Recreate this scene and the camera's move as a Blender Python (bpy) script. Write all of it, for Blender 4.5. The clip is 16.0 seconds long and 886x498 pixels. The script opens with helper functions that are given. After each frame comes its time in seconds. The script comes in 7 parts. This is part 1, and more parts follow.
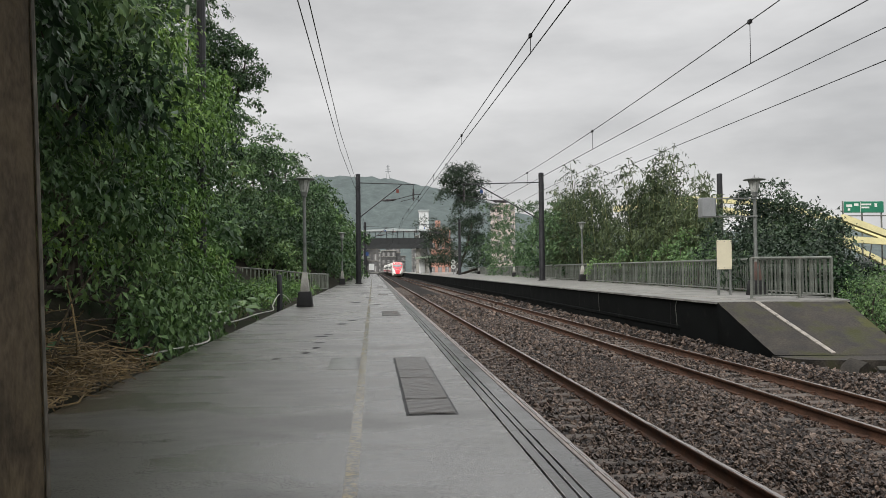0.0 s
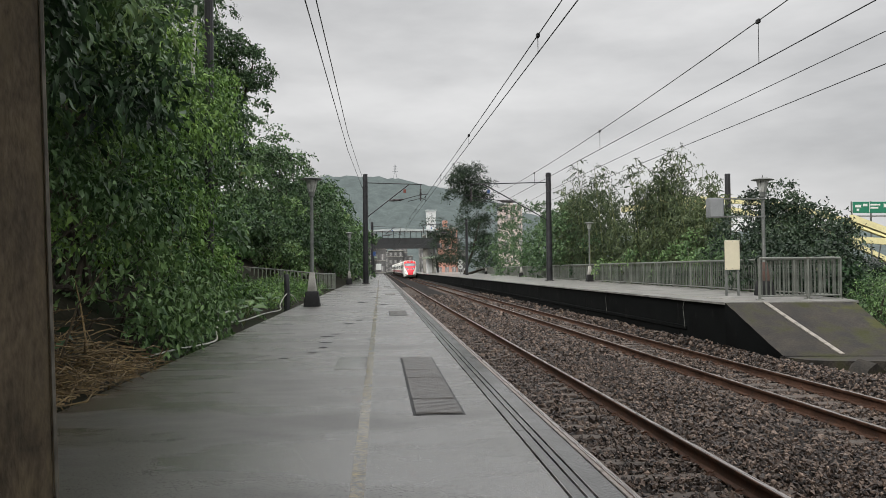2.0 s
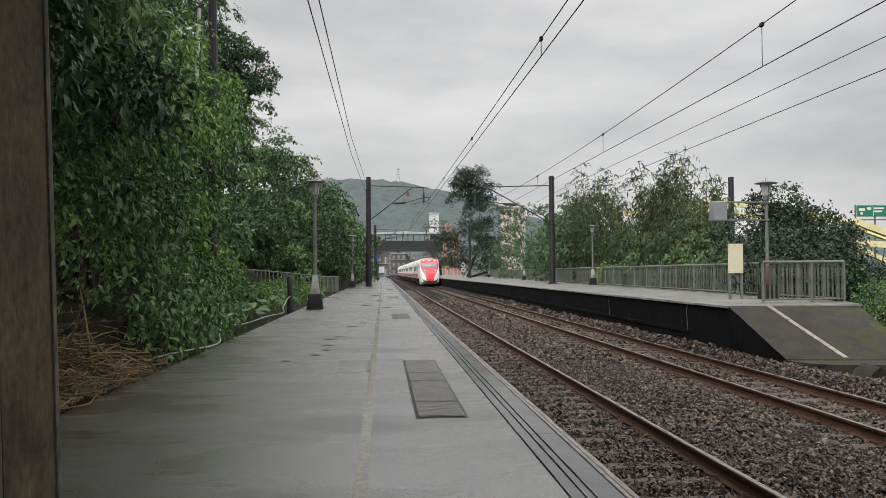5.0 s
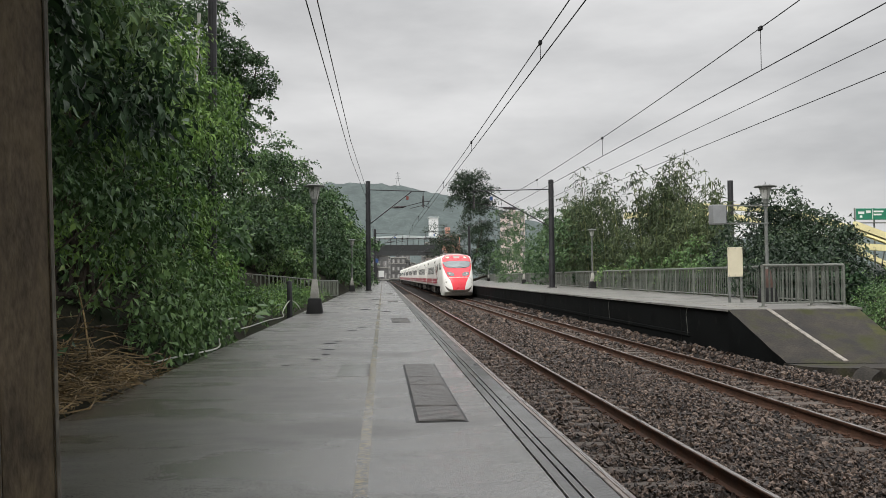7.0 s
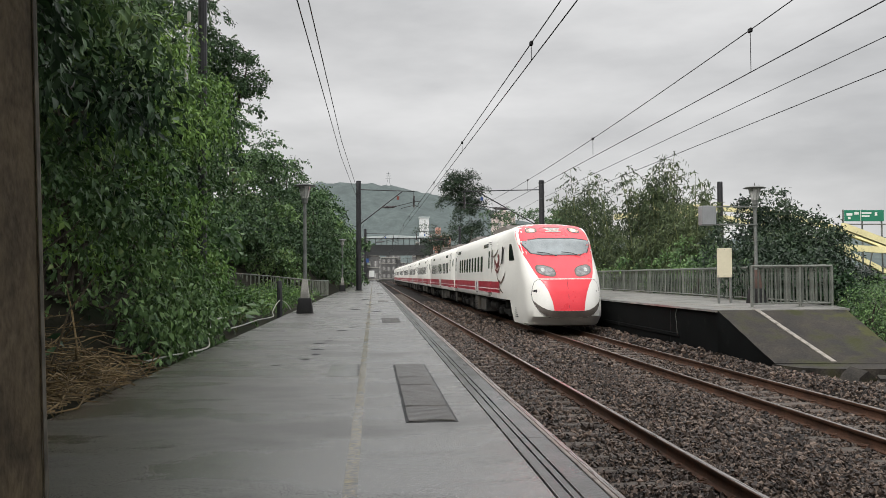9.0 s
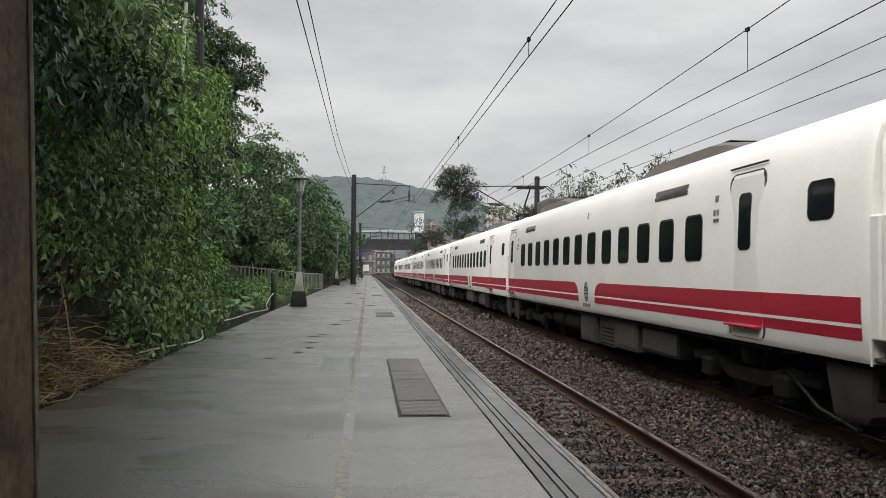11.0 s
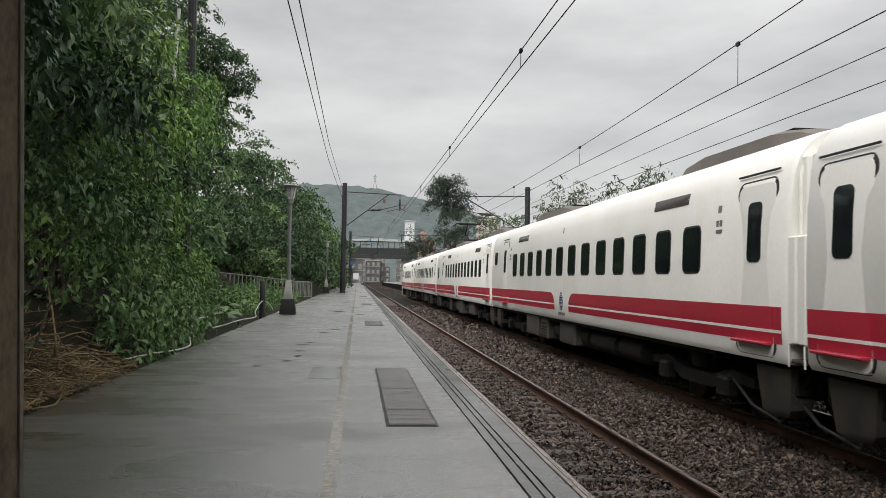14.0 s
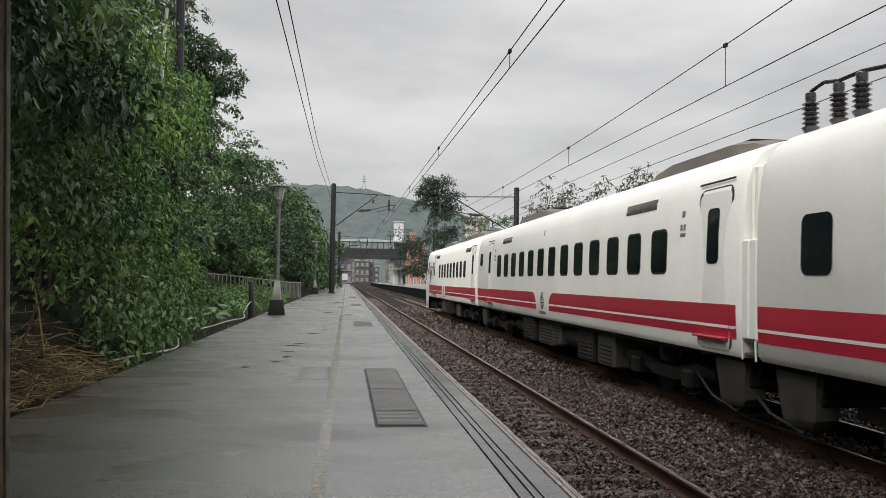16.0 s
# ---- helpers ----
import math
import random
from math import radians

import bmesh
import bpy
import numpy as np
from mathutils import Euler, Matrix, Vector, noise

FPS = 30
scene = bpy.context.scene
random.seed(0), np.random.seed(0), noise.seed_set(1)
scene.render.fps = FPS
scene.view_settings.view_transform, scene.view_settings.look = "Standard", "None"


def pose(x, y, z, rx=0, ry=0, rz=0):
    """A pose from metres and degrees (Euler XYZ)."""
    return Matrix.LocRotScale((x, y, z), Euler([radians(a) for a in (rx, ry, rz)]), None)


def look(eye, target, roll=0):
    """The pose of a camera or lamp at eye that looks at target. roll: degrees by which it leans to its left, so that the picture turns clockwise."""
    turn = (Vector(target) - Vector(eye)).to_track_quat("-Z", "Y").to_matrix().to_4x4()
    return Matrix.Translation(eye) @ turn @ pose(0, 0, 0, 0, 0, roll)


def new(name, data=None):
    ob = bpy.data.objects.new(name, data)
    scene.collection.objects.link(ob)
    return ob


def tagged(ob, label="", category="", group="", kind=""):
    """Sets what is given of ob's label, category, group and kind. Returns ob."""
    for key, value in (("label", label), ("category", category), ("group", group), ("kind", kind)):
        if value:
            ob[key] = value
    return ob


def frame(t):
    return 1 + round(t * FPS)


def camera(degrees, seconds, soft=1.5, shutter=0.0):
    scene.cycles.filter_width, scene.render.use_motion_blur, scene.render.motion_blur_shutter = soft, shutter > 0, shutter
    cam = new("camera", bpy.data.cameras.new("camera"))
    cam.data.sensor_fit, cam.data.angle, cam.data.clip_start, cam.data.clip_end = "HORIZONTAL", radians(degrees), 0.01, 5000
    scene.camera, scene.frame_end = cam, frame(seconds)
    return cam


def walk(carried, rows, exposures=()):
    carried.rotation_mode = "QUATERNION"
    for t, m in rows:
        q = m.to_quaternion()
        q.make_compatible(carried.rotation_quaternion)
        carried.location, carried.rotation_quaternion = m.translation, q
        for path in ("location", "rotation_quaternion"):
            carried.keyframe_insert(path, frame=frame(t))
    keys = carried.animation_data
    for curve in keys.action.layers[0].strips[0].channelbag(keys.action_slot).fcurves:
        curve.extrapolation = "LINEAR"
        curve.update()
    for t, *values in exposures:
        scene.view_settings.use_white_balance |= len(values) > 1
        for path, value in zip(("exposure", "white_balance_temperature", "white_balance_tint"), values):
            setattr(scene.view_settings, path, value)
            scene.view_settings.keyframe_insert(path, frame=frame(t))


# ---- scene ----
cam = camera(56.83, 16.0, soft=0.6, shutter=0.04)
EYE = (0.0, 0.0, 0.954)
TURNS = [  # seconds, yaw to the left, pitch up, lean (degrees)
    (0.0, -4.910, 1.398, -0.593),
    (0.5, -4.772, 1.400, -0.543),
    (1.0, -4.599, 1.346, -0.526),
    (1.5, -4.483, 1.338, -0.550),
    (2.0, -4.415, 1.402, -0.513),
    (2.5, -4.335, 1.333, -0.491),
    (3.0, -4.300, 1.347, -0.533),
    (3.5, -4.281, 1.365, -0.414),
    (4.0, -4.230, 1.399, -0.361),
    (6.5, -4.182, 1.888, -0.537),
    (7.0, -4.234, 1.889, -0.527),
    (7.5, -4.345, 1.921, -0.483),
    (8.0, -4.486, 2.025, -0.434),
    (8.5, -4.708, 1.873, -0.401),
    (9.0, -4.898, 1.888, -0.375),
    (11.5, -5.329, 1.505, 0.586),
    (12.0, -5.392, 1.589, 0.810),
    (12.5, -5.511, 1.782, 0.983),
    (13.0, -5.648, 2.012, 1.082),
    (13.5, -5.801, 2.129, 1.013),
    (14.0, -5.952, 2.210, 1.019),
    (14.5, -6.111, 2.228, 0.910),
    (15.0, -6.253, 2.243, 0.877),
    (15.5, -6.401, 2.246, 0.858),
    (16.0, -6.715, 2.252, 0.947),
]


def cam_pose(yaw, pitch, lean):
    a, b = radians(yaw), radians(pitch)
    ahead = Vector((-math.sin(a) * math.cos(b), math.cos(a) * math.cos(b), math.sin(b)))
    return look(EYE, Vector(EYE) + ahead, lean)


walk(cam, [(t, cam_pose(yaw, pitch, lean)) for t, yaw, pitch, lean in TURNS])

# ---- sky and sun: an even overcast ----
world = bpy.data.worlds.new("overcast")
scene.world = world
world.use_nodes = True
wn, wl = world.node_tree.nodes, world.node_tree.links
wn.clear()
SUN_UP, SUN_TURN = 41.0, 228.0
sky = wn.new("ShaderNodeTexSky")
sky.sky_type, sky.sun_disc = "NISHITA", False
sky.sun_elevation, sky.sun_rotation = radians(SUN_UP), radians(SUN_TURN)
sky.air_density, sky.dust_density = 1.0, 4.0
wc = wn.new("ShaderNodeTexCoord")
wm = wn.new("ShaderNodeMapping")
wm.inputs["Scale"].default_value = (1.0, 1.0, 3.2)
wl.new(wc.outputs["Generated"], wm.inputs["Vector"])
wnoise = wn.new("ShaderNodeTexNoise")
wnoise.inputs["Scale"].default_value, wnoise.inputs["Detail"].default_value = 2.6, 6.0
wnoise.inputs["Roughness"].default_value = 0.52
wl.new(wm.outputs["Vector"], wnoise.inputs["Vector"])
wr = wn.new("ShaderNodeValToRGB")
wr.color_ramp.elements[0].position, wr.color_ramp.elements[0].color = 0.32, (3.4, 3.41, 3.44, 1)
wr.color_ramp.elements[1].position, wr.color_ramp.elements[1].color = 0.70, (5.75, 5.72, 5.7, 1)
wl.new(wnoise.outputs["Fac"], wr.inputs["Fac"])
wx = wn.new("ShaderNodeSeparateXYZ")
wl.new(wc.outputs["Generated"], wx.inputs["Vector"])
wz = wn.new("ShaderNodeMapRange")  # an overcast sky is brighter overhead
wz.inputs["From Min"].default_value, wz.inputs["From Max"].default_value = 0.30, 1.0
wz.inputs["To Min"].default_value, wz.inputs["To Max"].default_value = 1.50, 4.7
wl.new(wx.outputs["Z"], wz.inputs["Value"])
wmul = wn.new("ShaderNodeVectorMath")
wmul.operation = "SCALE"
wl.new(wr.outputs["Color"], wmul.inputs[0])
wl.new(wz.outputs["Result"], wmul.inputs["Scale"])
wmix = wn.new("ShaderNodeMix")
wmix.data_type = "RGBA"
wmix.inputs["Factor"].default_value = 0.94
wl.new(sky.outputs["Color"], wmix.inputs["A"])
wl.new(wmul.outputs["Vector"], wmix.inputs["B"])
wb = wn.new("ShaderNodeBackground")
wb.inputs["Strength"].default_value = 0.1
wl.new(wmix.outputs["Result"], wb.inputs["Color"])
wo = wn.new("ShaderNodeOutputWorld")
wl.new(wb.outputs["Background"], wo.inputs["Surface"])

sun_data = bpy.data.lights.new("sun", "SUN")
sun_data.energy, sun_data.angle, sun_data.color = 2.6, radians(40), (1.0, 0.97, 0.93)
sun = new("sun", sun_data)
sun.matrix_world = look((0, 0, 60), (-math.sin(radians(SUN_TURN)) * 38, -math.cos(radians(SUN_TURN)) * 38, 60 - 38 * math.tan(radians(SUN_UP))))


# ---- materials ----
def mat(name, col, rough=0.6, metal=0.0, var=0.25, scale=3.0, fine=45.0, bump=0.15, dirt=None, dirt_scale=1.5, dirt_edge=(0.5, 0.65),
        stretch=(1, 1, 1), rough_var=0.12, each=0.0, coat=0.0, spec=0.5):
    """A surface with tone changes at two scales, fine relief, and patches of dirt."""
    m = bpy.data.materials.new(name)
    m.use_nodes = True
    n, l = m.node_tree.nodes, m.node_tree.links
    b = n["Principled BSDF"]
    tc = n.new("ShaderNodeTexCoord")
    mp = n.new("ShaderNodeMapping")
    mp.inputs["Scale"].default_value = stretch
    l.new(tc.outputs["Object"], mp.inputs["Vector"])
    n1, n2 = n.new("ShaderNodeTexNoise"), n.new("ShaderNodeTexNoise")
    n1.inputs["Scale"].default_value, n1.inputs["Detail"].default_value = scale, 5
    n2.inputs["Scale"].default_value, n2.inputs["Detail"].default_value = fine, 4
    l.new(mp.outputs["Vector"], n1.inputs["Vector"])
    l.new(mp.outputs["Vector"], n2.inputs["Vector"])
    mix = n.new("ShaderNodeMix")
    mix.data_type = "RGBA"
    mix.inputs["A"].default_value = (*[c * (1 - var) for c in col], 1)
    mix.inputs["B"].default_value = (*[min(1, c * (1 + var)) for c in col], 1)
    mr = n.new("ShaderNodeMapRange")
    mr.inputs["From Min"].default_value, mr.inputs["From Max"].default_value = 0.3, 0.7
    l.new(n1.outputs["Fac"], mr.inputs["Value"])
    l.new(mr.outputs["Result"], mix.inputs["Factor"])
    out = mix.outputs["Result"]
    fr = n.new("ShaderNodeMapRange")
    fr.inputs["From Min"].default_value, fr.inputs["From Max"].default_value = 0.3, 0.7
    fr.inputs["To Min"].default_value, fr.inputs["To Max"].default_value = 1 - var * 0.7, 1 + var * 0.7
    l.new(n2.outputs["Fac"], fr.inputs["Value"])
    sc = n.new("ShaderNodeVectorMath")
    sc.operation = "SCALE"
    l.new(out, sc.inputs[0])
    l.new(fr.outputs["Result"], sc.inputs["Scale"])
    out = sc.outputs["Vector"]
    if each:
        oi = n.new("ShaderNodeObjectInfo")
        er = n.new("ShaderNodeMapRange")
        er.inputs["To Min"].default_value, er.inputs["To Max"].default_value = 1 - each, 1 + each
        l.new(oi.outputs["Random"], er.inputs["Value"])
        s2 = n.new("ShaderNodeVectorMath")
        s2.operation = "SCALE"
        l.new(out, s2.inputs[0])
        l.new(er.outputs["Result"], s2.inputs["Scale"])
        out = s2.outputs["Vector"]
    if dirt:
        n3 = n.new("ShaderNodeTexNoise")
        n3.inputs["Scale"].default_value, n3.inputs["Detail"].default_value, n3.inputs["Roughness"].default_value = dirt_scale, 8, 0.65
        l.new(mp.outputs["Vector"], n3.inputs["Vector"])
        dr = n.new("ShaderNodeMapRange")
        dr.inputs["From Min"].default_value, dr.inputs["From Max"].default_value = dirt_edge
        l.new(n3.outputs["Fac"], dr.inputs["Value"])
        dm = n.new("ShaderNodeMix")
        dm.data_type = "RGBA"
        l.new(dr.outputs["Result"], dm.inputs["Factor"])
        l.new(out, dm.inputs["A"])
        dm.inputs["B"].default_value = (*dirt, 1)
        out = dm.outputs["Result"]
    l.new(out, b.inputs["Base Color"])
    rr = n.new("ShaderNodeMapRange")
    rr.inputs["From Min"].default_value, rr.inputs["From Max"].default_value = 0.3, 0.7
    rr.inputs["To Min"].default_value, rr.inputs["To Max"].default_value = max(0.03, rough - rough_var), min(1, rough + rough_var)
    l.new(n1.outputs["Fac"], rr.inputs["Value"])
    l.new(rr.outputs["Result"], b.inputs["Roughness"])
    b.inputs["Metallic"].default_value = metal
    b.inputs["Specular IOR Level"].default_value = spec
    b.inputs["Coat Weight"].default_value = coat
    b.inputs["Coat Roughness"].default_value = 0.12
    if bump:
        bp = n.new("ShaderNodeBump")
        bp.inputs["Strength"].default_value, bp.inputs["Distance"].default_value = bump, 0.01
        l.new(n2.outputs["Fac"], bp.inputs["Height"])
        l.new(bp.outputs["Normal"], b.inputs["Normal"])
    return m


def leaf_mat(name, dark, light, odd=None, gloss=0.42, through_light=0.10):
    """Leaves, each with a tone of its own."""
    m = bpy.data.materials.new(name)
    m.use_nodes = True
    n, l = m.node_tree.nodes, m.node_tree.links
    b, o = n["Principled BSDF"], n["Material Output"]
    g = n.new("ShaderNodeNewGeometry")
    r = n.new("ShaderNodeValToRGB")
    e = r.color_ramp.elements
    e[0].position, e[0].color = 0.0, (*dark, 1)
    e[1].position, e[1].color = 0.86, (*light, 1)
    if odd:
        x = e.new(0.97)
        x.color = (*odd, 1)
    tc, drift, dm, ds, da = (n.new("ShaderNode" + k) for k in ("TexCoord", "TexNoise", "MapRange", "Math", "Math"))
    drift.inputs["Scale"].default_value, drift.inputs["Detail"].default_value = 1.1, 3
    l.new(tc.outputs["Object"], drift.inputs["Vector"])
    dm.inputs["From Min"].default_value, dm.inputs["From Max"].default_value = 0.32, 0.68
    dm.inputs["To Min"].default_value, dm.inputs["To Max"].default_value = -0.12, 0.45
    l.new(drift.outputs["Fac"], dm.inputs["Value"])
    ds.operation, da.operation = "MULTIPLY", "ADD"
    ds.inputs[1].default_value = 0.6
    l.new(g.outputs["Random Per Island"], ds.inputs[0])
    l.new(ds.outputs["Value"], da.inputs[0])
    l.new(dm.outputs["Result"], da.inputs[1])
    l.new(da.outputs["Value"], r.inputs["Fac"])
    oi = n.new("ShaderNodeObjectInfo")
    hs = n.new("ShaderNodeHueSaturation")
    mr = n.new("ShaderNodeMapRange")
    mr.inputs["To Min"].default_value, mr.inputs["To Max"].default_value = 0.62, 1.42
    l.new(oi.outputs["Random"], mr.inputs["Value"])
    l.new(mr.outputs["Result"], hs.inputs["Value"])
    mh = n.new("ShaderNodeMapRange")
    mh.inputs["To Min"].default_value, mh.inputs["To Max"].default_value = 0.515, 0.485
    l.new(oi.outputs["Random"], mh.inputs["Value"])
    l.new(mh.outputs["Result"], hs.inputs["Hue"])
    l.new(r.outputs["Color"], hs.inputs["Color"])
    l.new(hs.outputs["Color"], b.inputs["Base Color"])
    b.inputs["Roughness"].default_value = gloss
    b.inputs["Specular IOR Level"].default_value = 0.22
    t = n.new("ShaderNodeBsdfTranslucent")
    l.new(hs.outputs["Color"], t.inputs["Color"])
    mx = n.new("ShaderNodeMixShader")
    mx.inputs["Fac"].default_value = through_light
    l.new(b.outputs["BSDF"], mx.inputs[1])
    l.new(t.outputs["BSDF"], mx.inputs[2])
    l.new(mx.outputs["Shader"], o.inputs["Surface"])
    return m


def glow_mat(name, col, strength):
    m = bpy.data.materials.new(name)
    m.use_nodes = True
    b = m.node_tree.nodes["Principled BSDF"]
    b.inputs["Base Color"].default_value = (*col, 1)
    b.inputs["Emission Color"].default_value = (*col, 1)
    b.inputs["Emission Strength"].default_value = strength
    return m


def platform_mat():
    """Old rain-wet screed: dark damp patches, glossy films of water, fine aggregate."""
    m = bpy.data.materials.new("wet_screed")
    m.use_nodes = True
    n, l = m.node_tree.nodes, m.node_tree.links
    b = n["Principled BSDF"]
    tc = n.new("ShaderNodeTexCoord")

    def noise_at(scale, detail, stretch=(1, 1, 1), rough=0.55):
        mp = n.new("ShaderNodeMapping")
        mp.inputs["Scale"].default_value = stretch
        l.new(tc.outputs["Object"], mp.inputs["Vector"])
        t = n.new("ShaderNodeTexNoise")
        t.inputs["Scale"].default_value, t.inputs["Detail"].default_value, t.inputs["Roughness"].default_value = scale, detail, rough
        l.new(mp.outputs["Vector"], t.inputs["Vector"])
        return t.outputs["Fac"]

    def ramp(src, lo, hi, a, c):
        t = n.new("ShaderNodeMapRange")
        t.inputs["From Min"].default_value, t.inputs["From Max"].default_value = lo, hi
        t.inputs["To Min"].default_value, t.inputs["To Max"].default_value = a, c
        l.new(src, t.inputs["Value"])
        return t.outputs["Result"]

    def math_(op, a, c):
        t = n.new("ShaderNodeMath")
        t.operation = op
        l.new(a, t.inputs[0])
        if isinstance(c, float):
            t.inputs[1].default_value = c
        else:
            l.new(c, t.inputs[1])
        return t.outputs["Value"]

    broad = noise_at(0.42, 5, (0.7, 1.0, 1))
    mid = noise_at(1.3, 6, (0.6, 1.25, 1))
    fine = noise_at(105, 4, (1, 0.8, 1))
    grit = noise_at(150, 3)
    pits = noise_at(55, 2)
    wet = ramp(math_("ADD", math_("MULTIPLY", broad, 0.5), math_("MULTIPLY", mid, 0.5)), 0.41, 0.54, 0, 1)
    tone = math_("MULTIPLY", ramp(wet, 0, 1, 0.62, 1.15), ramp(fine, 0.3, 0.7, 0.35, 1.65))
    tone = math_("MULTIPLY", tone, ramp(pits, 0.27, 0.34, 0.25, 1.0))
    tone = math_("ADD", tone, ramp(grit, 0.64, 0.70, 0.0, 9.0))
    sc = n.new("ShaderNodeVectorMath")
    sc.operation = "SCALE"
    sc.inputs[0].default_value = (0.036, 0.030, 0.017)
    l.new(tone, sc.inputs["Scale"])
    l.new(sc.outputs["Vector"], b.inputs["Base Color"])
    l.new(ramp(wet, 0, 1, 0.15, 0.3), b.inputs["Specular IOR Level"])
    l.new(math_("ADD", ramp(wet, 0, 1, 0.48, 0.32), ramp(fine, 0.3, 0.7, -0.06, 0.08)), b.inputs["Roughness"])
    # a thin film of rain over the screed, broken by the aggregate where it has drained
    film_cover = math_("MULTIPLY", ramp(wet, 0, 1, 0.74, 1.0), math_("MULTIPLY", ramp(fine, 0.32, 0.52, 0.6, 1.0), ramp(pits, 0.32, 0.38, 0.3, 1.0)))
    l.new(film_cover, b.inputs["Coat Weight"])
    l.new(math_("ADD", ramp(wet, 0, 1, 0.36, 0.24), ramp(fine, 0.3, 0.7, -0.04, 0.05)), b.inputs["Coat Roughness"])
    b.inputs["Coat IOR"].default_value = 4.0
    film = n.new("ShaderNodeBump")
    film.inputs["Distance"].default_value = 0.003
    l.new(ramp(wet, 0, 1, 0.8, 0.45), film.inputs["Strength"])
    l.new(math_("ADD", grit, fine), film.inputs["Height"])
    l.new(film.outputs["Normal"], b.inputs["Coat Normal"])
    bp = n.new("ShaderNodeBump")
    bp.inputs["Distance"].default_value = 0.010
    l.new(ramp(wet, 0, 1, 1.0, 0.6), bp.inputs["Strength"])
    l.new(math_("ADD", math_("MULTIPLY", grit, 0.6), fine), bp.inputs["Height"])
    l.new(bp.outputs["Normal"], b.inputs["Normal"])
    return m


def worn_paint_mat(name, col, under, edge=(0.44, 0.56), scale=9.0):
    return mat(name, col, 0.45, var=0.2, scale=4, fine=70, bump=0.3, dirt=under, dirt_scale=scale, dirt_edge=edge)


SCREED = platform_mat()
CONCRETE = mat("weathered_concrete", (0.33, 0.32, 0.29), 0.75, var=0.3, dirt=(0.07, 0.07, 0.06), dirt_edge=(0.52, 0.72))
CONCRETE_DARK = mat("tarred_concrete", (0.012, 0.012, 0.012), 0.7, spec=0.25, var=0.5, dirt=(0.06, 0.057, 0.05), dirt_edge=(0.62, 0.8), dirt_scale=3)
WALL_DARK = mat("near_black_platform_wall", (0.006, 0.0068, 0.0068), 0.9, var=0.45, scale=1.2, dirt=(0.022, 0.022, 0.02), dirt_edge=(0.6, 0.78), dirt_scale=2.2, spec=0.06)
PLAT_FAR = mat("damp_pale_concrete", (0.27, 0.262, 0.245), 0.4, coat=0.4, var=0.25, scale=0.8, fine=30, dirt=(0.13, 0.128, 0.12), dirt_edge=(0.5, 0.65))
RAMP = mat("mossy_ramp_concrete", (0.031, 0.027, 0.022), 0.75, spec=0.25, var=0.65, scale=2.2, fine=30, bump=0.6, dirt=(0.034, 0.036, 0.012), dirt_scale=1.1, dirt_edge=(0.5, 0.64))
EDGE_SCREED = mat("wet_edge_screed", (0.026, 0.024, 0.019), 0.36, var=0.6, scale=2.2, fine=62, bump=0.4, coat=0.5, spec=0.6)
RIB_PALE = mat("worn_groove_lip", (0.34, 0.33, 0.31), 0.4, var=0.3, scale=4, fine=60, coat=0.4, dirt=(0.05, 0.048, 0.04), dirt_scale=3.0, dirt_edge=(0.42, 0.6))
LINE_DIM = worn_paint_mat("grimy_line_paint", (0.26, 0.235, 0.20), (0.10, 0.09, 0.075), (0.46, 0.64), 7)
EDGE_PAINT = worn_paint_mat("worn_edge_paint", (0.34, 0.29, 0.26), (0.14, 0.115, 0.10), (0.46, 0.64), 6)
YELLOW = mat("worn_yellow_paint", (0.30, 0.225, 0.075), 0.36, var=0.35, scale=5, fine=62, bump=0.3, dirt=(0.035, 0.032, 0.024), dirt_scale=30, dirt_edge=(0.39, 0.56), coat=0.6)
PATCH = mat("pale_mortar_patch", (0.115, 0.108, 0.094), 0.36, var=0.3, scale=5, fine=90, coat=0.7, dirt=(0.05, 0.047, 0.04), dirt_scale=9, dirt_edge=(0.5, 0.68))
IRON = mat("wet_cast_iron", (0.080, 0.070, 0.061), 0.40, 0.0, coat=0.6, var=0.45, scale=8, fine=120, bump=0.5, dirt=(0.11, 0.10, 0.085), dirt_scale=30, dirt_edge=(0.5, 0.62))
RUST = mat("rusty_rail_steel", (0.070, 0.036, 0.023), 0.7, 0.0, spec=0.2, var=0.4, scale=5, fine=60, bump=0.3)
RAIL_TOP = mat("polished_rail_head", (0.34, 0.31, 0.29), 0.3, 0.9, var=0.25, scale=6, fine=80, bump=0.05, dirt=(0.10, 0.065, 0.05), dirt_edge=(0.55, 0.7), stretch=(8, 0.4, 1))
# Near-black bed colour holds the shade in the gaps between stones.
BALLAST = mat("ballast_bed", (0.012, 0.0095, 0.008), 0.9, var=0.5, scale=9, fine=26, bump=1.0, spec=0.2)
SLEEPER = mat("concrete_sleeper", (0.078, 0.064, 0.053), 0.8, var=0.3, dirt=(0.075, 0.052, 0.04), dirt_scale=5, dirt_edge=(0.42, 0.62), each=0.15)
# Soil tone lowered to carry the shade inside the thicket.
GROUND = mat("shade_darkened_soil", (0.022, 0.021, 0.014), 0.95, var=0.4, scale=0.7, fine=12, bump=0.5, dirt=(0.014, 0.02, 0.009), dirt_scale=0.6, spec=0.1)
MAST = mat("dark_mast_paint", (0.018, 0.018, 0.021), 0.5, var=0.4, scale=2, dirt=(0.05, 0.03, 0.02), dirt_edge=(0.62, 0.75))
POST = mat("brown_post_paint", (0.125, 0.097, 0.064), 0.5, 0.0, spec=0.3, var=0.5, scale=8, fine=70, bump=0.45, dirt=(0.18, 0.14, 0.085), dirt_scale=18, dirt_edge=(0.48, 0.76), stretch=(1, 1, 0.32))
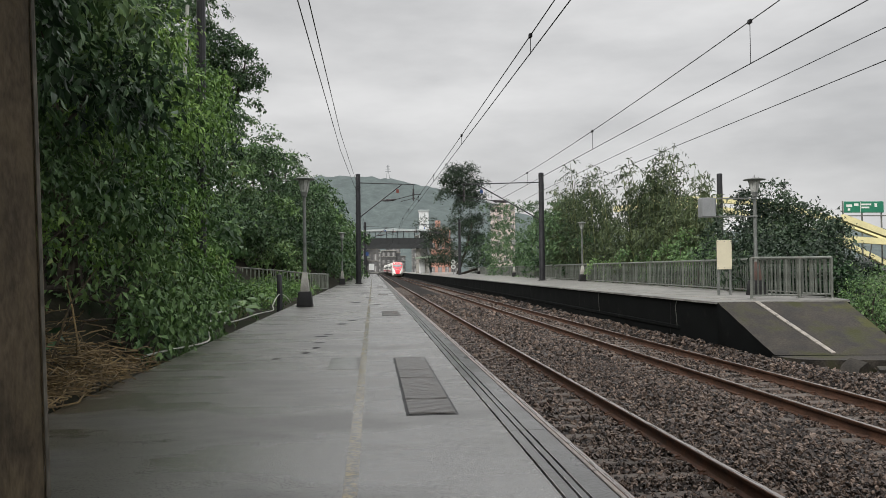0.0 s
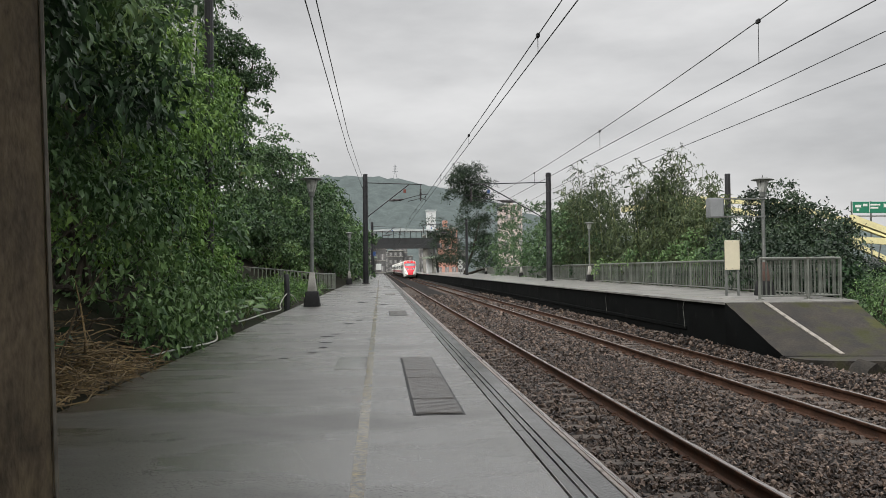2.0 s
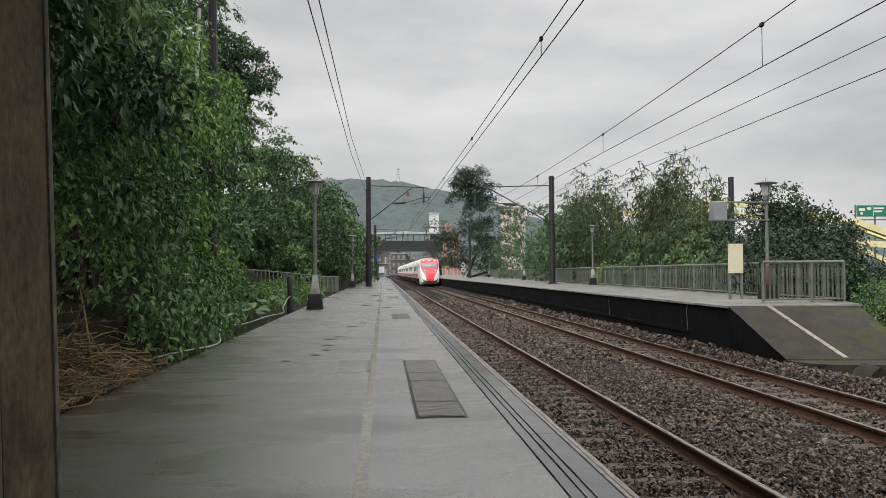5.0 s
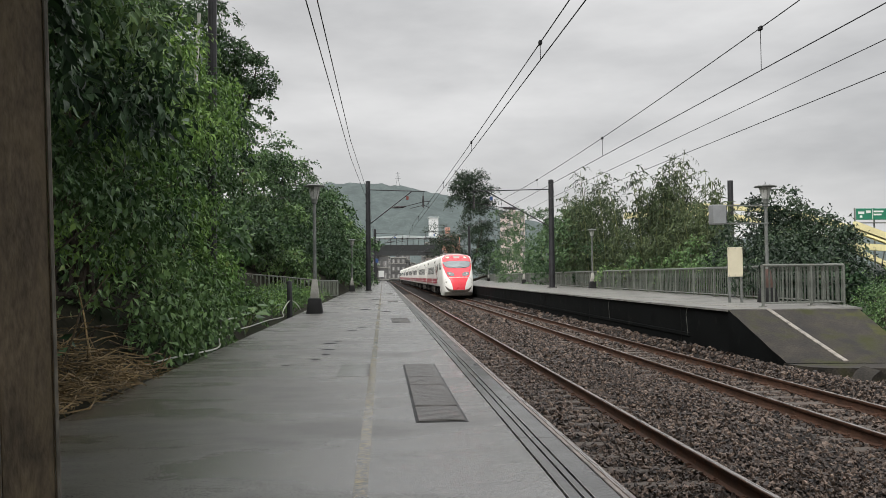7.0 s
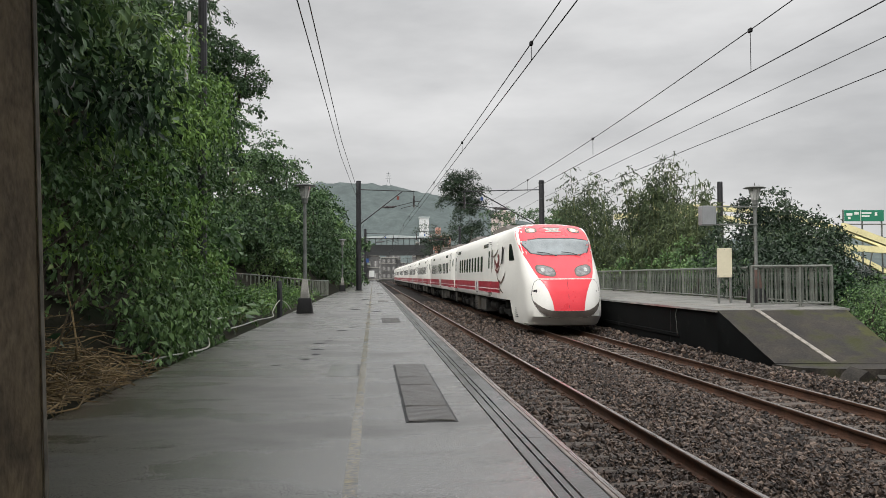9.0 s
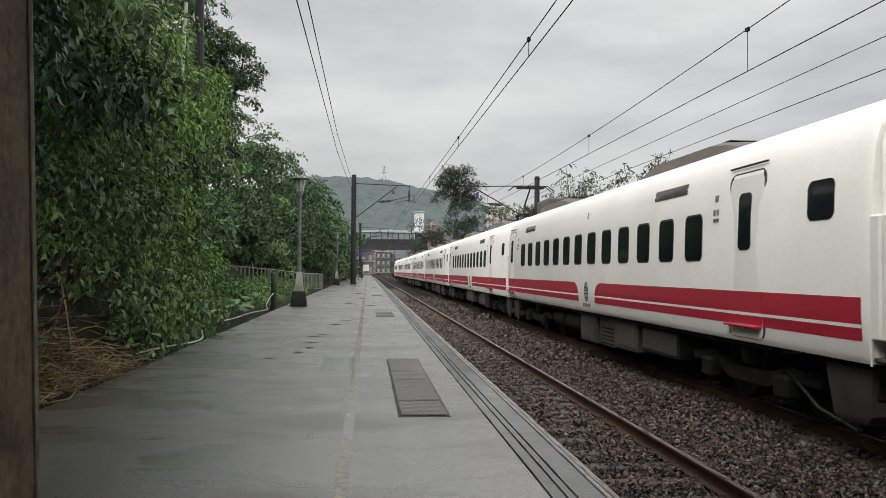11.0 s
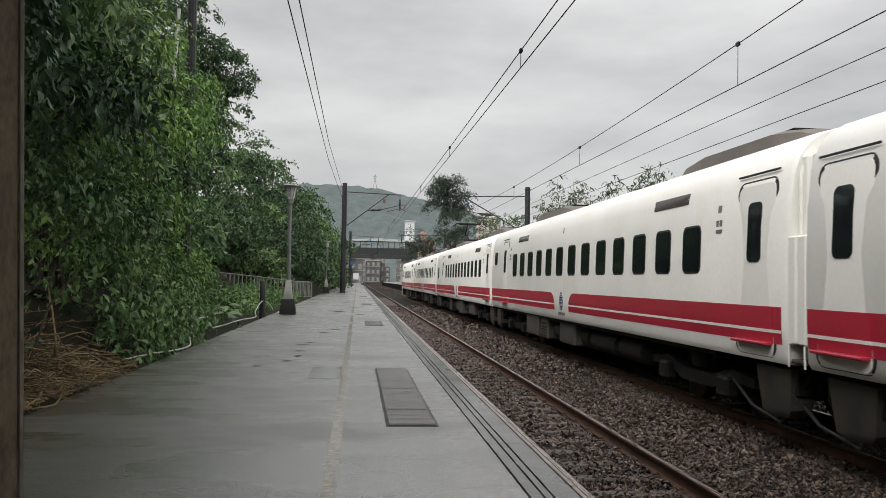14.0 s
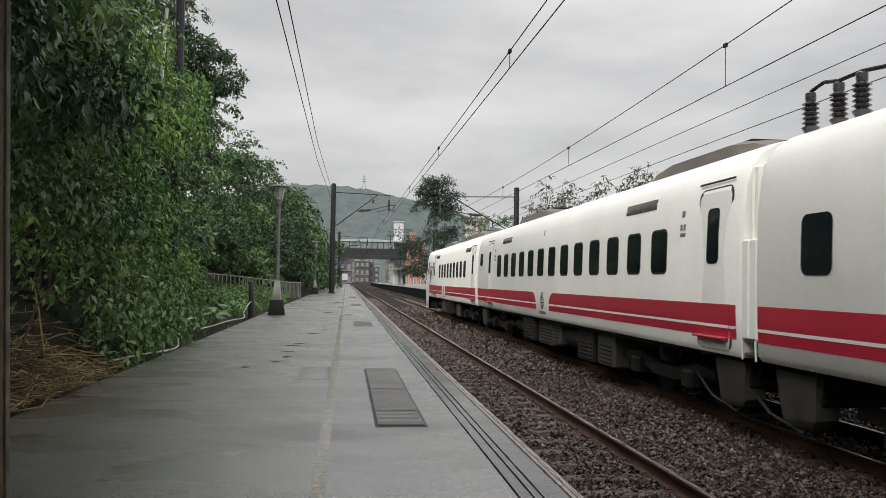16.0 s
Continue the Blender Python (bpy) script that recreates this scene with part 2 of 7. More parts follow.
POST_EDGE = mat("post_edge_highlight", (0.13, 0.12, 0.10), 0.45, 0.4, var=0.4, scale=20, stretch=(1, 1, 0.4))
GALV = mat("weathered_galvanised_steel", (0.19, 0.20, 0.19), 0.5, 0.55, var=0.3, scale=4, dirt=(0.12, 0.10, 0.08), dirt_edge=(0.58, 0.72), dirt_scale=4)
FENCE_PAINT = mat("grimy_fence_paint", (0.095, 0.105, 0.09), 0.6, var=0.3, scale=3, dirt=(0.04, 0.04, 0.03), dirt_scale=4, dirt_edge=(0.48, 0.65), each=0.3)
FENCE_RAIL = mat("pale_fence_tube", (0.165, 0.175, 0.155), 0.5, 0.3, var=0.25, scale=3, dirt=(0.13, 0.10, 0.08), dirt_scale=3, dirt_edge=(0.55, 0.7))
FENCE_GREEN = mat("dull_green_fence_bar", (0.19, 0.21, 0.17), 0.6, var=0.35, each=0.2)
WIRE = mat("blackened_wire", (0.02, 0.02, 0.022), 0.5, 0.6, var=0.2, bump=0)
PORCELAIN = mat("dark_porcelain", (0.045, 0.04, 0.042), 0.25, var=0.3)
LANTERN = mat("clouded_lantern_glass", (0.46, 0.47, 0.45), 0.25, var=0.2, scale=8, dirt=(0.2, 0.2, 0.17), dirt_edge=(0.5, 0.7), spec=0.6)
CREAM = mat("cream_sign_back", (0.62, 0.57, 0.42), 0.5, var=0.06, scale=3, dirt=(0.42, 0.37, 0.26), dirt_edge=(0.62, 0.8))
CASE = mat("grey_case_paint", (0.25, 0.26, 0.265), 0.5, 0.2, var=0.15, scale=3)
HOSE = mat("white_plastic_hose", (0.42, 0.42, 0.38), 0.4, var=0.15, scale=8)
BARK = mat("damp_bark", (0.055, 0.044, 0.034), 0.9, var=0.45, scale=6, fine=40, bump=0.8, stretch=(1, 1, 0.3))
CULM = mat("bamboo_culm", (0.13, 0.15, 0.06), 0.45, var=0.35, scale=3)
STRAW = mat("dry_straw", (0.150, 0.105, 0.048), 0.8, var=0.6, scale=4, each=0.75)
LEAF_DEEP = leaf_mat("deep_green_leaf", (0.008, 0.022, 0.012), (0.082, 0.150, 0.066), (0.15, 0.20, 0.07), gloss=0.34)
LEAF_MID = leaf_mat("mid_green_leaf", (0.018, 0.050, 0.020), (0.155, 0.258, 0.092), (0.21, 0.26, 0.09), gloss=0.38)
LEAF_LIGHT = leaf_mat("fresh_green_leaf", (0.030, 0.078, 0.020), (0.24, 0.40, 0.100), (0.32, 0.40, 0.12))
# Shade on the back trees is put into this duller leaf colour.
LEAF_SHADE = leaf_mat("shaded_green_leaf", (0.018, 0.043, 0.021), (0.090, 0.155, 0.066), (0.12, 0.17, 0.06))
LEAF_GREY = leaf_mat("bamboo_leaf", (0.022, 0.036, 0.018), (0.100, 0.132, 0.060), (0.17, 0.20, 0.09))
LEAF_TREE = leaf_mat("dull_green_leaf", (0.012, 0.025, 0.016), (0.046, 0.074, 0.040), (0.08, 0.105, 0.05))
RUST_PAINT = mat("rust_stained_paint", (0.075, 0.04, 0.03), 0.6, var=0.35, scale=6, dirt=(0.05, 0.045, 0.04), dirt_scale=5)
TRAIN_WHITE = mat("train_cream_white", (0.83, 0.82, 0.775), 0.42, var=0.035, scale=1.0, fine=20, bump=0.0, dirt=(0.74, 0.71, 0.63), dirt_scale=0.9, dirt_edge=(0.55, 0.85), coat=0.12, rough_var=0.05)
TRAIN_RED = mat("train_stripe_red", (0.42, 0.020, 0.045), 0.35, var=0.1, scale=1.5, fine=20, bump=0, coat=0.3, rough_var=0.05)
NOSE_RED = mat("train_nose_red", (0.83, 0.035, 0.055), 0.3, var=0.05, scale=1.5, fine=20, bump=0, coat=0.4, rough_var=0.05)
GLASS_DARK = mat("tinted_train_glass", (0.008, 0.010, 0.014), 0.08, var=0.3, scale=2, bump=0, rough_var=0.03, spec=0.6)
# Sky reflection is put into the windscreen's grey-blue base colour.
SCREEN = mat("windscreen_sky_grey", (0.20, 0.23, 0.24), 0.07, var=0.2, scale=2, bump=0, rough_var=0.02, spec=1.0)
RUBBER = mat("black_rubber", (0.016, 0.016, 0.017), 0.6, var=0.3, bump=0.1)
UNDER = mat("grimy_underframe", (0.014, 0.0135, 0.013), 0.75, 0.0, spec=0.2, var=0.5, scale=3, dirt=(0.035, 0.03, 0.025), dirt_scale=3)
UNDER_GREY = mat("grey_equipment_case", (0.055, 0.052, 0.047), 0.65, 0.0, var=0.3, scale=3, dirt=(0.07, 0.055, 0.04), dirt_scale=3, dirt_edge=(0.45, 0.7))
ROOF_GREY = mat("roof_unit_grey", (0.10, 0.085, 0.072), 0.6, var=0.3, scale=1.5, dirt=(0.16, 0.13, 0.11), dirt_edge=(0.55, 0.7))
STEEL_WHEEL = mat("wheel_steel", (0.03, 0.026, 0.022), 0.6, 0.3, var=0.3)
BLUE = mat("emblem_blue", (0.02, 0.03, 0.10), 0.4, var=0.1, bump=0)
ART_RED = mat("artwork_maroon", (0.15, 0.03, 0.03), 0.4, var=0.3, scale=6, bump=0)
ART_BROWN = mat("artwork_brown", (0.10, 0.055, 0.045), 0.4, var=0.3, scale=6, bump=0)
INK = mat("grey_lettering", (0.16, 0.155, 0.15), 0.5, var=0.2, bump=0)
LAMP_ON = glow_mat("lit_head_lamp", (1.0, 0.62, 0.42), 0.75)
LAMP_LENS = mat("head_lamp_lens", (0.42, 0.30, 0.24), 0.25, 0.1, var=0.4, scale=12, bump=0, spec=0.8)
LAMP_DIM = mat("dim_lamp_lens", (0.20, 0.20, 0.20), 0.12, 0.3, var=0.5, scale=10, bump=0, spec=0.7)
LED_RED = glow_mat("led_text_red", (0.7, 0.04, 0.03), 0.35)
SIGN_BROWN = mat("display_glass", (0.045, 0.03, 0.026), 0.2, var=0.2, bump=0)
PINK = mat("salmon_render", (0.5, 0.26, 0.20), 0.8, var=0.15, scale=0.5, fine=5)
PINK_PALE = mat("pale_pink_render", (0.60, 0.51, 0.47), 0.8, var=0.12, scale=0.4, fine=4)
WHITEWASH = mat("white_render", (0.62, 0.63, 0.63), 0.8, var=0.1, scale=0.4, fine=4)
TOWN = mat("grey_town_render", (0.12, 0.12, 0.118), 0.8, var=0.3, scale=0.4, fine=4, each=0.35)
PANE = mat("dark_window_pane", (0.03, 0.035, 0.04), 0.1, var=0.2, bump=0)
# Distance haze is put into this paler pane colour.
PANE_FAR = mat("haze_toned_window_pane", (0.22, 0.215, 0.21), 0.3, var=0.2, bump=0)
BRIDGE_GREY = mat("footbridge_grey", (0.025, 0.027, 0.028), 0.6, var=0.25, scale=0.6, fine=8)
BRIDGE_ROOF = mat("footbridge_roof", (0.42, 0.46, 0.46), 0.5, var=0.15, scale=0.6, fine=6)
CANOPY = mat("canopy_green_grey", (0.26, 0.31, 0.24), 0.6, var=0.2, scale=0.8, fine=8)
ARCH_YELLOW = mat("pale_yellow_bridge_paint", (0.80, 0.73, 0.40), 0.5, var=0.08, scale=0.3, fine=3)
SIGN_GREEN = mat("road_sign_green", (0.015, 0.17, 0.10), 0.5, var=0.1, scale=0.5, bump=0)
SIGN_WHITE = mat("sign_white", (0.7, 0.72, 0.7), 0.5, var=0.05, bump=0)
SIGN_BLUE = mat("blue_tag", (0.03, 0.07, 0.2), 0.5, var=0.15, bump=0)
TAG_RED = mat("red_tag", (0.16, 0.045, 0.035), 0.5, var=0.15, bump=0)
DECK = mat("road_bridge_concrete", (0.16, 0.165, 0.17), 0.8, var=0.2, scale=0.3, fine=3)
STONE = mat("ballast_stone", (0.060, 0.046, 0.037), 0.55, var=0.35, scale=12, fine=90, bump=0.4)


def stone_tones(m):
    """Each stone takes its own tone, from slate grey to rust brown."""
    n, l = m.node_tree.nodes, m.node_tree.links
    b = n["Principled BSDF"]
    src = b.inputs["Base Color"].links[0].from_socket
    g = n.new("ShaderNodeNewGeometry")
    r = n.new("ShaderNodeValToRGB")
    e = r.color_ramp.elements
    e[0].position, e[0].color = 0.0, (0.22, 0.20, 0.19, 1)
    e[1].position, e[1].color = 1.0, (2.9, 2.7, 2.55, 1)
    x = e.new(0.5)
    x.color = (0.85, 0.74, 0.68, 1)
    l.new(g.outputs["Random Per Island"], r.inputs["Fac"])
    mu = n.new("ShaderNodeVectorMath")
    mu.operation = "MULTIPLY"
    l.new(src, mu.inputs[0])
    l.new(r.outputs["Color"], mu.inputs[1])
    l.new(mu.outputs["Vector"], b.inputs["Base Color"])


stone_tones(STONE)


def moss_on(m, x0, x1, colour):
    """Moss that thickens towards larger x, with ragged edges."""
    n, l = m.node_tree.nodes, m.node_tree.links
    b = n["Principled BSDF"]
    src = b.inputs["Base Color"].links[0].from_socket
    tc, sep, t, mr, add, fac, mx = (n.new("ShaderNode" + k) for k in ("TexCoord", "SeparateXYZ", "TexNoise", "MapRange", "Math", "MapRange", "Mix"))
    l.new(tc.outputs["Object"], sep.inputs["Vector"])
    l.new(tc.outputs["Object"], t.inputs["Vector"])
    t.inputs["Scale"].default_value, t.inputs["Detail"].default_value, t.inputs["Roughness"].default_value = 1.4, 8, 0.7
    mr.inputs["From Min"].default_value, mr.inputs["From Max"].default_value = x0, x1
    mr.inputs["To Min"].default_value, mr.inputs["To Max"].default_value = -0.2, 0.14
    l.new(sep.outputs["X"], mr.inputs["Value"])
    l.new(mr.outputs["Result"], add.inputs[0])
    l.new(t.outputs["Fac"], add.inputs[1])
    fac.inputs["From Min"].default_value, fac.inputs["From Max"].default_value = 0.52, 0.62
    l.new(add.outputs["Value"], fac.inputs["Value"])
    mx.data_type = "RGBA"
    l.new(fac.outputs["Result"], mx.inputs["Factor"])
    l.new(src, mx.inputs["A"])
    mx.inputs["B"].default_value = (*colour, 1)
    l.new(mx.outputs["Result"], b.inputs["Base Color"])


moss_on(RAMP, 9.0, 10.6, (0.045, 0.046, 0.010))


# ---- mesh tools ----
class Shape:
    """Gathers vertices and faces of one mesh."""

    def __init__(self):
        self.v, self.f = [], []

    def add(self, verts, faces):
        k = len(self.v)
        self.v += [tuple(p) for p in verts]
        self.f += [tuple(i + k for i in f) for f in faces]
        return self

    def box(self, lo, hi, c=0.0):
        """A box from corner lo to corner hi with chamfered edges of width c."""
        ctr, e = [(a + b) / 2 for a, b in zip(lo, hi)], [abs(b - a) / 2 for a, b in zip(lo, hi)]
        c = min(c, min(e) * 0.49)
        if c <= 0:
            v = [[ctr[k] + e[k] * s[k] for k in range(3)] for s in [(x, y, z) for x in (-1, 1) for y in (-1, 1) for z in (-1, 1)]]
            return self.add(v, [(0, 1, 3, 2), (4, 6, 7, 5), (0, 4, 5, 1), (2, 3, 7, 6), (0, 2, 6, 4), (1, 5, 7, 3)])
        v, at = [], {}
        for s in [(x, y, z) for x in (-1, 1) for y in (-1, 1) for z in (-1, 1)]:
            for a in range(3):
                at[s, a] = len(v)
                v.append([ctr[k] + s[k] * (e[k] if k == a else e[k] - c) for k in range(3)])
        f = []
        for a in range(3):
            b, d = (a + 1) % 3, (a + 2) % 3
            for s in (-1, 1):
                q = []
                for p, r in ((-1, -1), (1, -1), (1, 1), (-1, 1)):
                    w = [0, 0, 0]
                    w[a], w[b], w[d] = s, p, r
                    q.append(at[tuple(w), a])
                f.append(q if s > 0 else q[::-1])
            for p in (-1, 1):
                for r in (-1, 1):
                    w0, w1 = [0, 0, 0], [0, 0, 0]
                    w0[a], w1[a] = -1, 1
                    w0[b] = w1[b] = p
                    w0[d] = w1[d] = r
                    q = [at[tuple(w0), b], at[tuple(w1), b], at[tuple(w1), d], at[tuple(w0), d]]
                    f.append(q if p * r < 0 else q[::-1])
        for s in [(x, y, z) for x in (-1, 1) for y in (-1, 1) for z in (-1, 1)]:
            q = [at[s, 0], at[s, 1], at[s, 2]]
            f.append(q if s[0] * s[1] * s[2] > 0 else q[::-1])
        return self.add(v, f)

    def loft(self, rings, caps=True):
        """Skins rings of equal length; each ring is a closed loop."""
        n, k = len(rings[0]), len(self.v)
        self.v += [tuple(p) for r in rings for p in r]
        for i in range(len(rings) - 1):
            for j in range(n):
                a, b = k + i * n + j, k + i * n + (j + 1) % n
                self.f.append((a, b, b + n, a + n))
        if caps:
            self.f.append(tuple(k + j for j in range(n))[::-1])
            self.f.append(tuple(k + (len(rings) - 1) * n + j for j in range(n)))
        return self

    def tube(self, pts, r, seg=8, caps=True):
        """A round tube along points; r is one radius or one for each point."""
        pts = [Vector(p) for p in pts]
        rs = r if isinstance(r, (list, tuple)) else [r] * len(pts)
        rings, side = [], None
        for i, p in enumerate(pts):
            d = (pts[min(i + 1, len(pts) - 1)] - pts[max(i - 1, 0)]).normalized()
            if side is None:
                side = d.orthogonal().normalized()
            side = (side - d * side.dot(d)).normalized()
            up = d.cross(side)
            rings.append([p + (side * math.cos(2 * math.pi * j / seg) + up * math.sin(2 * math.pi * j / seg)) * rs[i] for j in range(seg)])
        return self.loft(rings, caps)

    def turned(self, profile, at=(0, 0, 0), seg=20, squash=1.0):
        """A body of revolution about the upright through at, from (radius, height) pairs."""
        rings = [[(at[0] + r * math.cos(2 * math.pi * j / seg), at[1] + r * squash * math.sin(2 * math.pi * j / seg), at[2] + z) for j in range(seg)] for r, z in profile]
        return self.loft(rings)

    def square(self, profile, at=(0, 0, 0)):
        """A tapered square pedestal, from (half width, height) pairs, with cut corners."""
        rings = []
        for w, z in profile:
            c = w * 0.12
            ring = [(w - c, -w), (w, -w + c), (w, w - c), (w - c, w), (-w + c, w), (-w, w - c), (-w, -w + c), (-w + c, -w)]
            rings.append([(at[0] + x, at[1] + y, at[2] + z) for x, y in ring])
        return self.loft(rings)

    def prism(self, outline, axis, lo, hi):
        """An outline of (a, b) pairs in the plane across axis, pushed from lo to hi."""
        def put(a, b, d):
            return {0: (d, a, b), 1: (a, d, b), 2: (a, b, d)}[axis]
        return self.loft([[put(a, b, lo) for a, b in outline], [put(a, b, hi) for a, b in outline]])

    def mesh(self, name, material, smooth=35):
        me = bpy.data.meshes.new(name)
        me.from_pydata(self.v, [], self.f)
        me.materials.append(material)
        bm = bmesh.new()
        bm.from_mesh(me)
        bmesh.ops.recalc_face_normals(bm, faces=bm.faces)
        bm.to_mesh(me)
        bm.free()
        if smooth:
            me.polygons.foreach_set("use_smooth", [True] * len(me.polygons))
            me.set_sharp_from_angle(angle=radians(smooth))
        return me


def raw_mesh(name, verts, faces, material, smooth=False):
    """A large mesh from arrays; faces all have the same number of corners."""
    me = bpy.data.meshes.new(name)
    verts, faces = np.asarray(verts, np.float32), np.asarray(faces, np.int32)
    k = faces.shape[1]
    me.vertices.add(len(verts))
    me.vertices.foreach_set("co", verts.ravel())
    me.loops.add(faces.size)
    me.loops.foreach_set("vertex_index", faces.ravel())
    me.polygons.add(len(faces))
    me.polygons.foreach_set("loop_start", np.arange(0, faces.size, k, dtype=np.int32))
    me.update(calc_edges=True)
    me.validate()
    me.polygons.foreach_set("use_smooth", [smooth] * len(me.polygons))
    me.materials.append(material)
    return me


def part(name, shape, material=None, parent=None, label="", smooth=35):
    """Links a shape as one mesh object, under a thing or a part."""
    ob = new(name, shape.mesh(name, material, smooth) if isinstance(shape, Shape) else shape)
    if parent is not None:
        ob.parent = parent
    if label:
        ob["label"] = label
    return ob


def thing(name, m, label, category, group="", kind=""):
    ob = new(name)
    ob.empty_display_size = 0.2
    ob.matrix_basis = m
    return tagged(ob, label, category, group, kind)


def leaf_arrays(rng, pts, out, lo, hi, wide=0.45, droop=0.5, curl=0.25, fine=False):
    """Folded five-point leaves that hang from pts and face out."""
    n = len(pts)
    size = rng.uniform(lo, hi, n)[:, None]
    axis = out + rng.normal(0, 0.7, (n, 3))
    axis[:, 2] -= droop
    axis /= np.linalg.norm(axis, axis=1)[:, None] + 1e-9
    face = out * 0.6 + rng.normal(0, 0.6, (n, 3)) + (0, 0, 0.7)
    side = np.cross(axis, face)
    side /= np.linalg.norm(side, axis=1)[:, None] + 1e-9
    up = np.cross(side, axis)
    w = size * wide * rng.uniform(0.75, 1.2, n)[:, None]
    if fine:  # a pointed oval with a raised rim and a curling tip
        def across(t, k, drop):
            m = pts + axis * size * t - up * size * drop
            return [m + side * w * k + up * size * 0.06, m, m - side * w * k + up * size * 0.06]
        v = np.stack([pts, *across(0.28, 0.44, 0.01), *across(0.66, 0.40, 0.07), pts + axis * size - up * size * curl], 1).reshape(-1, 3)
        k = np.arange(n)[:, None] * 8
        f = np.concatenate([k + t for t in ([0, 2, 1], [0, 3, 2], [1, 2, 5], [1, 5, 4], [2, 3, 6], [2, 6, 5], [4, 5, 7], [5, 6, 7])], 1).reshape(-1, 3)
        return v, f
    base, tip = pts, pts + axis * size - up * size * curl
    mid = pts + axis * size * 0.45 - up * size * 0.05
    left, right = mid + side * w * 0.5 + up * size * 0.08, mid - side * w * 0.5 + up * size * 0.08
    v = np.stack([base, left, mid, right, tip], 1).reshape(-1, 3)
    k = np.arange(n)[:, None] * 5
    f = np.concatenate([k + [0, 2, 1], k + [0, 3, 2], k + [1, 2, 4], k + [2, 3, 4]], 1).reshape(-1, 3)
    return v, f


def blob_points(rng, blobs, n, clump=0.0, each=9):
    """Points and outward directions on the uneven shells of blobs (x, y, z, rx, ry, rz); clump gathers them under small domes."""
    if clump:
        c, away = blob_points(rng, blobs, max(4, n // each))
        pick = rng.integers(0, len(c), n)
        d = rng.normal(0, 1, (n, 3)) + away[pick] * 0.7
        d[:, 2] = np.abs(d[:, 2]) + 0.1
        d /= np.linalg.norm(d, axis=1)[:, None]
        r = clump * rng.uniform(0.55, 1.35, len(c))[pick][:, None] * (1 - 0.3 * rng.random((n, 1)))
        return c[pick] + d * r * (1.0, 1.0, 0.75), d
    b = np.array(blobs, float)
    area = b[:, 3] * b[:, 4] + b[:, 4] * b[:, 5] + b[:, 3] * b[:, 5]
    pick = rng.choice(len(b), n, p=area / area.sum())
    d = rng.normal(0, 1, (n, 3))
    d /= np.linalg.norm(d, axis=1)[:, None]
    lump = 1 + 0.16 * np.sin(d[:, 0] * 7 + pick * 1.7) * np.sin(d[:, 1] * 6 + pick) + 0.12 * np.sin(d[:, 2] * 9 + pick * 2.3)
    r = lump * (1 - 0.45 * rng.random(n) ** 2.0)
    return b[pick, :3] + d * b[pick, 3:] * r[:, None], d


# ---- ground, platforms and track ----
RAIL = -0.826          # height of the rail heads; the near platform's top is 0
BED = -0.995           # ballast between the sleepers
T1, T2 = 2.545, 6.043  # centre lines of the two tracks
P1_LEFT, P1_EDGE = -2.2, 1.034
P2_EDGE, P2_TOP, P2_END = 7.52, 0.165, 17.4


def hill_height(x, y):
    """The wooded bank beside the near platform."""
    d = max(0.0, -x - 2.25)
    flat = 2.6 if 17 < y < 46 else 0.4
    s = max(0.0, d - flat)
    return -0.12 + 0.02 * d + min(s * 0.75, 4 + s * 0.28) + 0.25 * noise.noise((x * 0.4, y * 0.3, 0)) * min(1, d)


def build_ground():
    xs = [-900, -400, -150, -80, -50, -35, -25, -18, -14, -11, -9, -7.5, -6, -5, -4.2, -3.4, -2.8, -2.4, -2.1, 0, 4, 8, 12, 14, 18, 30, 60, 150, 400, 900]
    ys = [-900, -300, -80, -30, -10, -4] + [i * 2.0 for i in range(0, 60)] + [125, 135, 150, 170, 200, 240, 300, 400, 600, 1000, 1800]
    def z(x, y):
        if x > -2.2:
            return -1.12 if x < 9 else (-0.6 if x < 14 else -1.4)
        return hill_height(max(x, -60), y) if -20 < y < 260 else hill_height(max(x, -60), 260) * 0.7
    s = Shape()
    s.add([(x, y, z(x, y)) for y in ys for x in xs],
          [(j * len(xs) + i, j * len(xs) + i + 1, (j + 1) * len(xs) + i + 1, (j + 1) * len(xs) + i) for j in range(len(ys) - 1) for i in range(len(xs) - 1)])
    ob = part("ground", s, GROUND, smooth=80)
    tagged(ob, "damp soil of the wooded bank and trackside, darkened for thicket shade", "ground", kind="structure")


